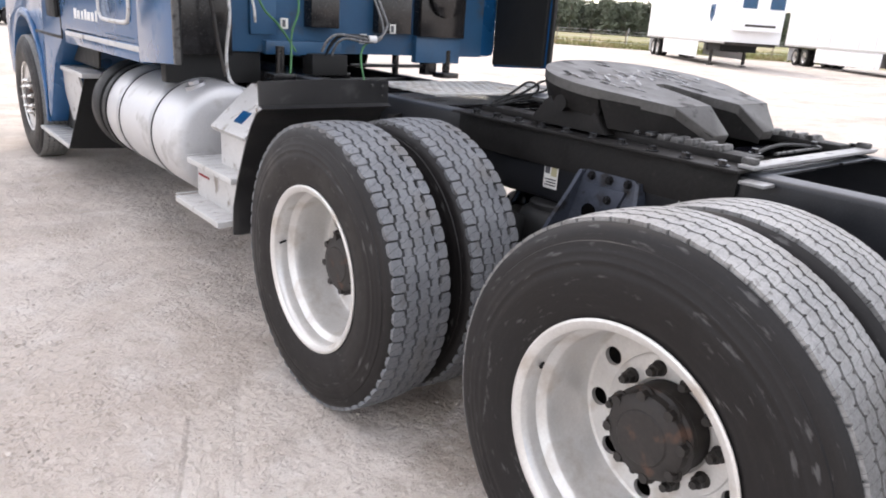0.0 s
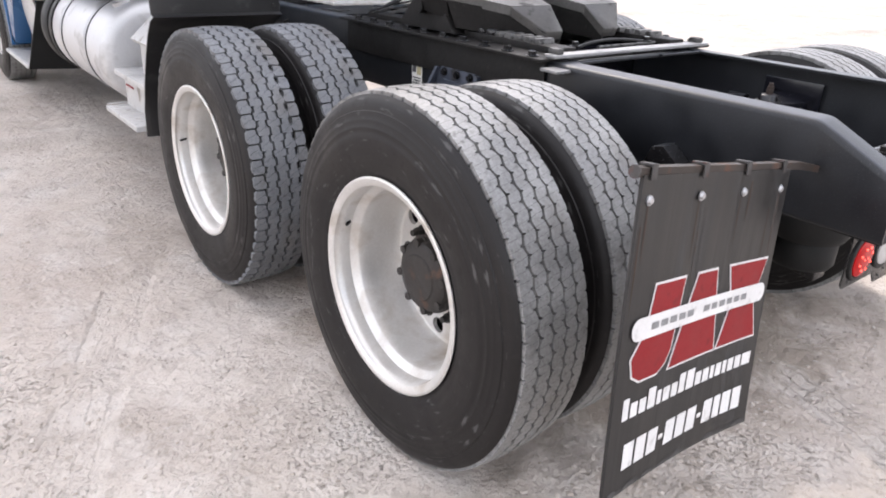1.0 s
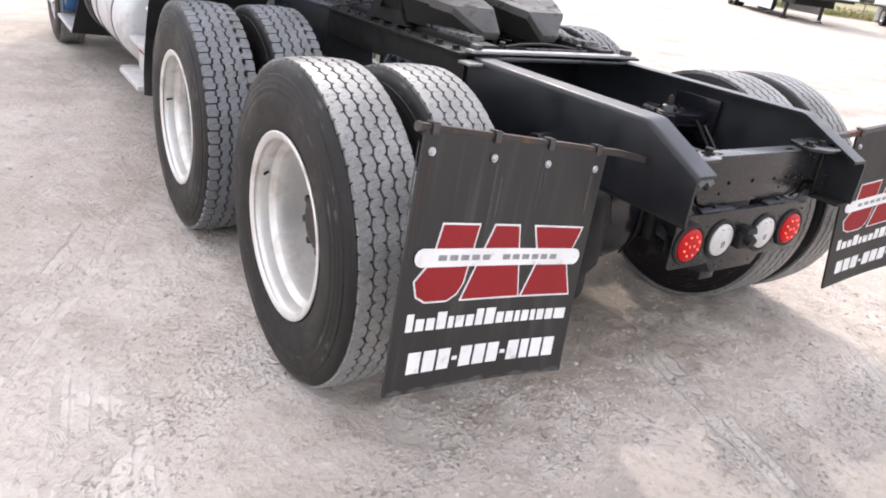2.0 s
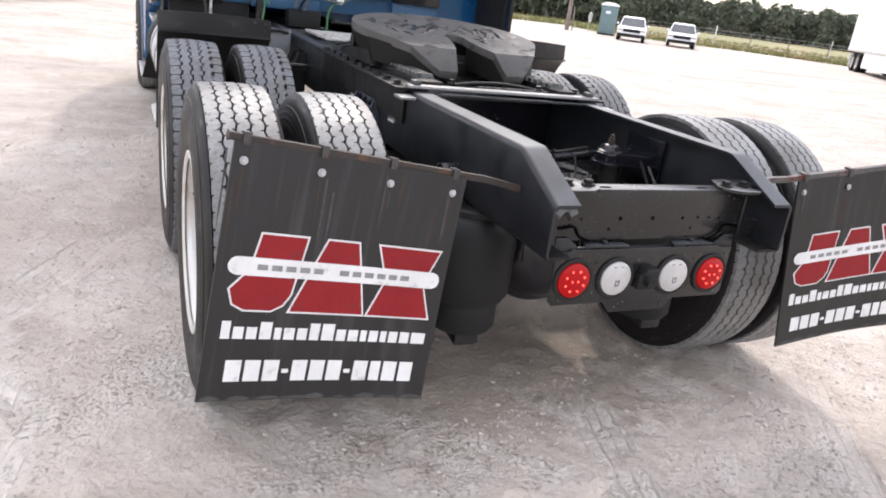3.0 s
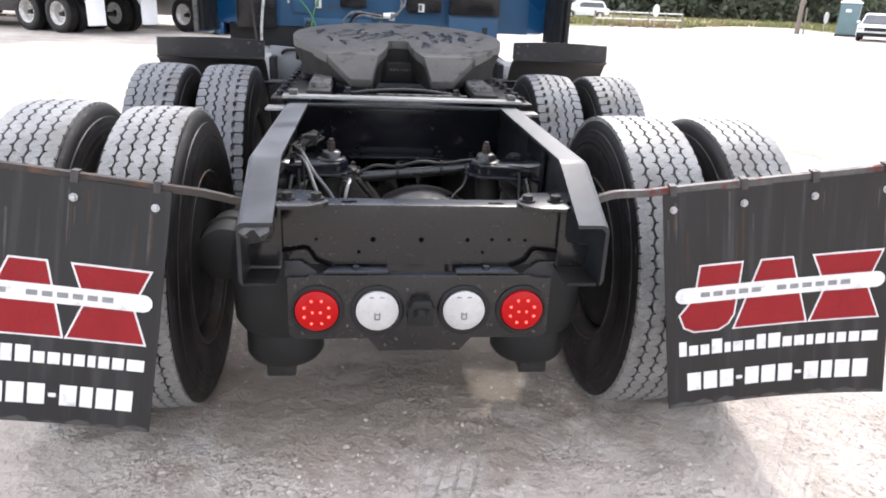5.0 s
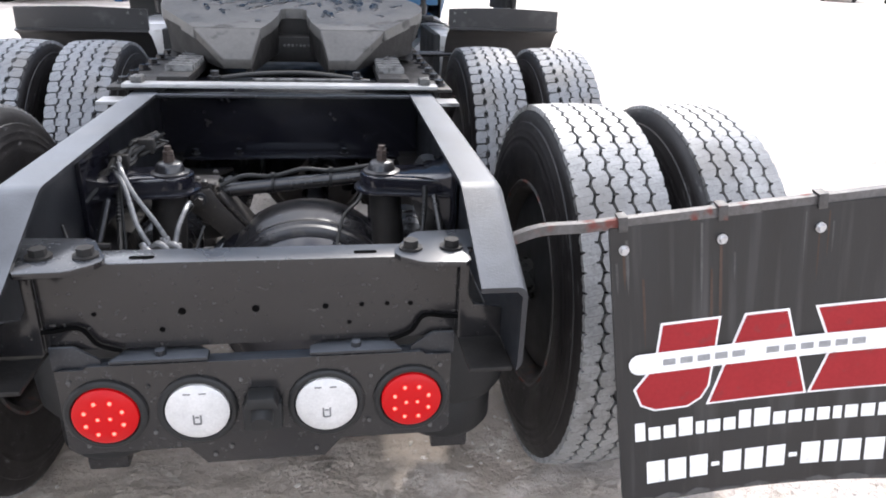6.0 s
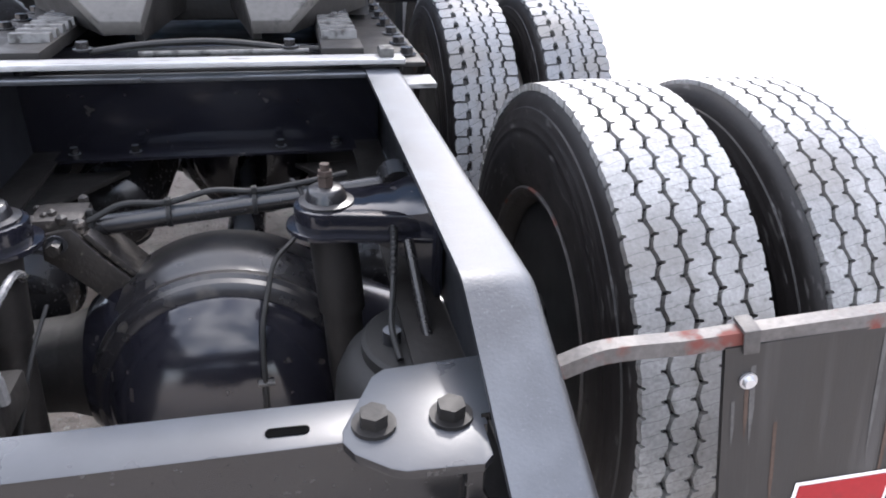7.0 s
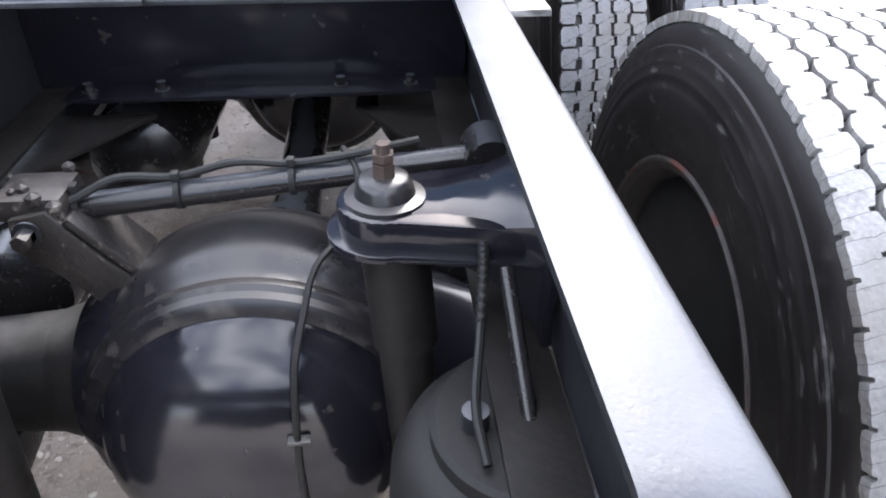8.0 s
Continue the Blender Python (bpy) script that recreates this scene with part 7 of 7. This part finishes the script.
def build_trailer():
    """A refrigerated box trailer: rear at the origin, nose along +x, standing on z = 0."""
    t = thing("box_trailer", "white refrigerated box trailer parked at the edge of the yard", "trailer", group="parked trailers")
    bm = fresh()
    box(bm, 0.0, 16.1, -1.30, 1.30, 1.22, 4.05, 0.03)
    part("cargo_box", bm, WHITE, t, "white smooth-sided cargo box")
    for s in (-1, 1):
        bm = fresh()
        box(bm, 0.0, 16.1, s * 1.285, s * 1.315, 1.14, 1.24, 0.006)
        part("side_rail", bm, STEP, t, "grey bottom rail")
        bm = fresh()
        box(bm, 4.6, 11.9, s * 1.255, s * 1.275, 0.32, 1.14, 0.006)
        part("side_skirt", bm, WHITE, t, "white aerodynamic skirt")
        bm = fresh()
        prism(bm, [(13.2, 2.95), (14.0, 2.95), (13.95, 2.4), (13.6, 2.1), (13.25, 2.4)], "y", s * 1.301, s * 1.306)
        part("side_emblem", bm, BLUE, t, "blue shield emblem")
        bm = fresh()
        box(bm, 12.95, 13.10, s * 0.78, s * 0.92, 0.10, 1.2, 0.01)
        box(bm, 12.88, 13.17, s * 0.70, s * 1.0, 0.0, 0.06, 0.01)
        part("landing_leg", bm, DIRTY, t, "dark landing leg")
        for k in range(9):
            bm = fresh()
            box(bm, 1.2 + 1.65 * k, 1.23 + 1.65 * k, s * 1.298, s * 1.306, 1.26, 4.0)
            part("seam", bm, STEP, t)
    bm = fresh()
    box(bm, 12.2, 14.4, -0.9, 0.9, 0.75, 1.15, 0.02)
    part("tool_locker", bm, RUBBER, t, "black under-floor locker")
    bm = fresh()
    box(bm, 0.2, 15.9, -1.2, 1.2, 1.08, 1.20, 0.01)
    part("floor_frame", bm, DIRTY, t)
    bm = fresh()
    box(bm, 16.1, 16.75, -1.05, 1.05, 1.75, 3.95, 0.08)
    reefer = part("cooling_unit", bm, WHITE, t, "white cooling unit on the nose")
    bm = fresh()
    box(bm, 16.74, 16.78, -0.95, -0.30, 2.75, 3.8, 0.01)
    part("grille", bm, BLUEDULL, reefer, "dark blue grille")
    bm = fresh()
    box(bm, 16.74, 16.78, 0.30, 0.95, 2.75, 3.8, 0.01)
    part("grille", bm, BLUEDULL, reefer, "dark blue grille")
    bm = fresh()
    box(bm, 16.74, 16.77, -0.7, 0.7, 1.95, 2.05, 0.005)
    part("vent", bm, DIRTY, reefer)
    for x in (1.7, 3.0):
        bm = fresh()
        cyl(bm, (x, -1.15, 0.5), (x, 1.15, 0.5), 0.06, seg=10)
        part("axle", bm, DIRTY, t)
        for s in (-1, 1):
            for off in (1.10, 0.76):
                w = part("wheel", RIM, None, t, "", pose(x, s * off, 0.52, 0, 0, 90 * s))
                part("tyre", CARCASS, None, w)
    for s in (-1, 1):
        bm = fresh()
        box(bm, 0.55, 0.57, s * 0.62, s * 1.2, 0.25, 1.05, 0.003)
        part("mud_flap", bm, WHITE, t, "white mud flap")
    return t


trailer = build_trailer()
trailer.matrix_basis = set_down(41.5, 30.3, -131.4)
copy_thing(trailer, set_down(46.4, 23.0, -131.4))
copy_thing(trailer, set_down(-6.45, 20.0, 148))
copy_thing(trailer, set_down(-2.6, 21.6, 146))


def build_car(name, label, paint, pickup):
    """A parked car or pickup: middle at the origin, nose along +x."""
    c = thing(name, label, "car" if not pickup else "pickup truck", group="parked cars")
    bm = fresh()
    low = [(-2.4, 0.42), (-2.42, 0.95), (-2.3, 1.02), (0.75, 1.05), (1.9, 0.98), (2.32, 0.86), (2.4, 0.62), (2.36, 0.34), (1.95, 0.30), (1.88, 0.52), (1.72, 0.68), (1.45, 0.74), (1.18, 0.68), (1.02, 0.52), (0.96, 0.28), (-1.0, 0.28), (-1.06, 0.52), (-1.22, 0.68), (-1.5, 0.74), (-1.78, 0.68), (-1.94, 0.52), (-2.0, 0.32)]
    prism(bm, low, "y", -0.92, 0.92, 0.05)
    part("body", bm, paint, c, "")
    bm = fresh()
    rear = -0.55 if pickup else -2.15
    loft(bm, [[(rear, s * 0.86, 1.0) for s in (-1, 1)] + [(1.05, 0.86, 1.0), (1.05, -0.86, 1.0)], [(rear + 0.25, s * 0.70, 1.60) for s in (-1, 1)] + [(0.25, 0.70, 1.62), (0.25, -0.70, 1.62)], [(rear + 0.35, s * 0.62, 1.66) for s in (-1, 1)] + [(0.12, 0.62, 1.67), (0.12, -0.62, 1.67)]])
    part("roof", bm, paint, c)
    bm = fresh()
    loft(bm, [[(0.98, -0.78, 1.06), (0.98, 0.78, 1.06), (1.06, 0.78, 1.05), (1.06, -0.78, 1.05)], [(0.30, -0.66, 1.57), (0.30, 0.66, 1.57), (0.34, 0.66, 1.57), (0.34, -0.66, 1.57)]])
    part("windscreen", bm, GLASS, c, "dark windscreen")
    for s in (-1, 1):
        bm = fresh()
        loft(bm, [[(rear + 0.2, s * 0.862, 1.06), (0.85, s * 0.862, 1.06), (0.85, s * 0.845, 1.06), (rear + 0.2, s * 0.845, 1.06)], [(rear + 0.36, s * 0.725, 1.53), (0.30, s * 0.725, 1.53), (0.30, s * 0.70, 1.53), (rear + 0.36, s * 0.70, 1.53)]])
        part("side_window", bm, GLASS, c)
        bm = fresh()
        box(bm, 2.28, 2.40, s * 0.58, s * 0.86, 0.70, 0.86, 0.03)
        part("headlight", bm, LENS_WHITE, c, "clear headlight")
        bm = fresh()
        box(bm, 0.62, 0.80, s * 0.90, s * 1.08, 1.06, 1.20, 0.03)
        part("mirror", bm, paint, c)
        for x in (1.45, -1.5):
            w = fresh()
            lathe(w, [(-0.11, 0.18), (-0.11, 0.30), (-0.09, 0.335), (0.09, 0.335), (0.11, 0.30), (0.11, 0.20)], 28, Matrix.Translation((x, s * 0.80, 0.335)) @ AX_Y)
            wh = part("wheel", w, SIDEWALL, c)
            w = fresh()
            lathe(w, [(-0.10, 0.0), (-0.10, 0.20), (0.10, 0.20), (0.10, 0.0)], 20, Matrix.Translation((x, s * 0.80, 0.335)) @ AX_Y)
            part("rim", w, ALU, wh)
    bm = fresh()
    box(bm, 2.34, 2.43, -0.55, 0.55, 0.62, 0.84, 0.02)
    part("grille", bm, RUBBER, c, "dark grille")
    bm = fresh()
    box(bm, 2.30, 2.45, -0.88, 0.88, 0.32, 0.52, 0.04)
    part("bumper", bm, RUBBER, c, "dark lower bumper")
    return c


suv = build_car("parked_car", "white sport utility car parked beside a portable toilet", CARWHITE, False)
suv.matrix_basis = set_down(28.3, 37.2, -128) @ Matrix.Diagonal((0.95, 0.95, 0.87, 1))
car2 = build_car("parked_car", "white sedan parked at the grass verge", CARWHITE, False)
car2.matrix_basis = set_down(31.4, 36.1, -130) @ Matrix.Diagonal((0.95, 0.95, 0.87, 1))
dark = build_car("parked_pickup", "dark blue pickup truck parked far across the yard", BLUEDULL, True)
dark.matrix_basis = set_down(4.9, 49.0, 20)
copy_thing(car2, set_down(18.5, 62.0, -170))
copy_thing(dark, set_down(1.2, 35.5, 12))

# portable toilet
wc = thing("portable_toilet", "grey-blue plastic portable toilet with a white roof", "portable toilet", set_down(30.2, 42.6, -38))
bm = fresh()
box(bm, -0.56, 0.56, -0.56, 0.56, 0.08, 1.98, 0.03)
part("cabin", bm, GREENBOX, wc)
bm = fresh()
box(bm, -0.60, 0.60, -0.60, 0.60, 0.0, 0.10, 0.01)
part("skid", bm, RUBBER, wc)
bm = fresh()
prism(bm, [(-0.62, 1.97), (0.62, 1.97), (0.60, 2.06), (0.35, 2.20), (-0.35, 2.20), (-0.60, 2.06)], "y", -0.62, 0.62, 0.04)
part("roof", bm, WHITE, wc, "white domed roof")
bm = fresh()
box(bm, -0.42, 0.42, -0.585, -0.555, 0.15, 1.85, 0.01)
door = part("door", bm, GREENBOX, wc)
bm = fresh()
box(bm, -0.22, 0.10, -0.595, -0.583, 1.45, 1.62)
part("door_sign", bm, WHITE, door)

# utility pole and round signs
pole = thing("utility_pole", "weathered wooden utility pole at the verge", "pole", set_down(27.4, 43.4, 0))
bm = fresh()
cyl(bm, (0, 0, -0.2), (0, 0, 9.5), 0.15, 0.11, 14)
part("shaft", bm, WOOD, pole)
bm = fresh()
cyl(bm, (0.25, -0.3, -0.1), (0.22, -0.26, 1.6), 0.05, seg=8)
part("brace_post", bm, WOOD, pole)
for x, y, h in ((28.9, 43.0, 1.05), (17.5, 42.6, 1.05)):
    sg = thing("round_sign", "pale blank round sign on a thin post", "sign", set_down(x, y, 35), group="round signs")
    bm = fresh()
    cyl(bm, (0, 0, 0), (0, 0, h), 0.025, seg=8)
    part("post", bm, STEEL, sg)
    bm = fresh()
    cyl(bm, (0, -0.03, h), (0, -0.06, h), 0.36, seg=32)
    part("disc", bm, PAPER, sg)

# fences
fence = thing("wire_fence", "wire fence on steel posts along the grass verge", "fence")
line = [(40.0, 50.5), (46.5, 45.0), (52.0, 38.0), (56.0, 30.0), (58.5, 22.0), (60.0, 14.0)]
tops = []
for (xa, ya), (xb, yb) in zip(line, line[1:]):
    for k in range(3):
        x, y = xa + (xb - xa) * k / 3, ya + (yb - ya) * k / 3
        z = ground_z(x, y)
        bm = fresh()
        cyl(bm, (x, y, z - 0.1), (x, y, z + 1.35), 0.045, seg=8)
        part("post", bm, WOOD, fence)
        tops.append((x, y, z))
for h in (0.35, 0.7, 1.05, 1.3):
    bm = fresh()
    tube(bm, [(x, y, z + h) for x, y, z in tops], 0.012, 5, 1)
    part("wire", bm, STEEL, fence)
for i in (2, 5, 8, 11):
    x, y, z = tops[i]
    board = thing("verge_sign", "small white square sign on the fence line", "sign", pose(x - 0.8, y - 0.8, ground_z(x - 0.8, y - 0.8), 0, 0, 40), group="verge signs")
    bm = fresh()
    cyl(bm, (0, 0, 0), (0, 0, 1.5), 0.03, seg=8)
    part("post", bm, STEEL, board)
    for z0 in ((0.75, 1.2) if i in (2, 11) else (1.2,)):
        bm = fresh()
        box(bm, -0.28, 0.28, -0.05, -0.03, z0, z0 + 0.40, 0.004)
        part("panel", bm, WHITE, board)
rail_fence = thing("rail_fence", "low pale rail fence on the grass", "fence")
for k in range(6):
    x, y = 13.6 + 1.25 * k, 42.2 + 0.35 * k
    bm = fresh()
    box(bm, x - 0.05, x + 0.05, y - 0.05, y + 0.05, ground_z(x, y), ground_z(x, y) + 0.95, 0.01)
    part("post", bm, WOOD, rail_fence)
for h in (0.5, 0.88):
    bm = fresh()
    tube(bm, [(13.6 + 1.25 * k, 42.2 + 0.35 * k, ground_z(13.6 + 1.25 * k, 42.2 + 0.35 * k) + h) for k in range(6)], 0.05, 6, 1)
    part("rail", bm, PAPER, rail_fence)


def verge(azimuth):
    """Distance from the truck at which the yard gives way to grass."""
    return np.interp(azimuth, [8, 16, 24, 28, 32, 36, 45, 55, 62, 80, 100], [46, 45, 48, 62, 66, 54, 58, 58, 55, 52, 50])


def build_grass():
    az = np.radians(np.linspace(6, 100, 140))
    far = np.linspace(0, 1, 60) ** 2
    rows = []
    for a in az:
        r0 = verge(np.degrees(a)) + 1.2 * math.sin(17 * a) + 0.8 * math.sin(41 * a)
        r = r0 + far * (420 - r0)
        x, y = r * np.sin(a), r * np.cos(a)
        rows.append(np.stack([x, y, ground_height(x, y) + 0.03 + 0.05 * value_noise(x, y, 9) * np.minimum(1, far * 40)], -1))
    v = np.array(rows)
    n, m = v.shape[:2]
    faces = [(i * m + j, i * m + j + 1, (i + 1) * m + j + 1, (i + 1) * m + j) for i in range(n - 1) for j in range(m - 1)]
    me = bpy.data.meshes.new("grass_verge")
    me.from_pydata(v.reshape(-1, 3).tolist(), [], faces)
    me.materials.append(GRASS)
    me.polygons.foreach_set("use_smooth", [True] * len(me.polygons))
    tagged(new("grass_verge", me), "rough green and straw-coloured grass verge", "grass", kind="structure")
    rng = np.random.default_rng(12)
    verts, tris = [], []
    for k in range(5200):
        a = np.radians(rng.uniform(10, 68))
        r = float(verge(np.degrees(a))) + 0.5 + 34 * rng.random() ** 2
        x, y = r * math.sin(a), r * math.cos(a)
        z = ground_z(x, y)
        for b in range(4):
            h, t = rng.uniform(0.12, 0.42), rng.uniform(0, 6.28)
            dx, dy = 0.05 * math.cos(t), 0.05 * math.sin(t)
            o = len(verts)
            verts += [(x - dx, y - dy, z), (x + dx, y + dy, z), (x + rng.uniform(-.2, .2), y + rng.uniform(-.2, .2), z + h)]
            tris.append((o, o + 1, o + 2))
    me = bpy.data.meshes.new("grass_tufts")
    me.from_pydata(verts, [], tris)
    me.materials.append(GRASS)
    tagged(new("grass_tufts", me), "tufts of long dry grass along the verge", "grass", kind="stuff")


build_grass()


def build_woods():
    """Far pines: tapered trunks, limbs of ragged leaf clumps with gaps between them."""
    rng = np.random.default_rng(21)
    count, clumps, leaves = 1500, 30, 11
    az = rng.uniform(10, 82, count)
    near = az < 36
    r = np.where(near, rng.uniform(92, 135, count), rng.uniform(180, 240, count))
    x, y = r * np.sin(np.radians(az)), r * np.cos(np.radians(az))
    z = ground_height(x, y)
    tall = np.where(near, rng.uniform(7.0, 10.5, count), rng.uniform(6.4, 8.4, count))
    t = rng.uniform(0.02, 1.0, (count, clumps))
    spread = np.where(near, 1.9, 2.3)[:, None] * (1.05 - t) ** 0.7 * rng.uniform(0.25, 1.0, (count, clumps))
    turn = rng.uniform(0, 6.28, (count, clumps))
    centre = np.stack([x[:, None] + spread * np.cos(turn), y[:, None] + spread * np.sin(turn), z[:, None] + tall[:, None] * t], -1)
    p = centre[:, :, None, :] + rng.normal(0, 1, (count, clumps, leaves, 3)) * (0.42, 0.42, 0.28)
    size = rng.uniform(0.16, 0.42, (count, clumps, leaves, 1, 1))
    corners = (p[:, :, :, None, :] + rng.normal(0, 1, (count, clumps, leaves, 3, 3)) * size).reshape(-1, 3)
    n0 = len(corners)
    tris = np.arange(n0).reshape(-1, 3)
    a = np.linspace(0, 2 * math.pi, 6)
    ring = np.stack([np.cos(a), np.sin(a)], -1) * 0.16
    trunks = []
    for k in range(5):
        lo, hi = ring[k], ring[k + 1]
        trunks.append(np.stack([np.stack([x + lo[0], y + lo[1], z], -1), np.stack([x + hi[0], y + hi[1], z], -1), np.stack([x, y, z + tall * 0.95], -1)], 1).reshape(-1, 3))
    bark = np.concatenate(trunks)
    me = bpy.data.meshes.new("far_woods")
    me.from_pydata(np.concatenate([corners, bark]).tolist(), [], np.concatenate([tris, n0 + np.arange(len(bark)).reshape(-1, 3)]).tolist())
    me.materials.append(LEAF)
    me.materials.append(BARK)
    me.polygons.foreach_set("material_index", [0] * len(tris) + [1] * (len(bark) // 3))
    tagged(new("far_woods", me), "dull green line of pine woods beyond the yard", "trees", kind="stuff")


build_woods()

# shallow puddle
bm = fresh()
rim = []
for k in range(48):
    a = 2 * math.pi * k / 48
    rr = 1 + 0.16 * math.sin(3 * a + 1) + 0.09 * math.sin(7 * a)
    u, w = 1.6 * rr * math.cos(a), 0.80 * rr * math.sin(a)
    rim.append((12.65 - 0.18 * u + 0.98 * w, 13.3 + 0.98 * u + 0.18 * w))
prism(bm, rim, "z", -0.12, max(ground_z(x, y) for x, y in rim) + 0.006)
tagged(new("puddle", mesh_of("puddle", bm, WATER)), "shallow puddle of muddy water on the yard", "puddle", kind="structure")
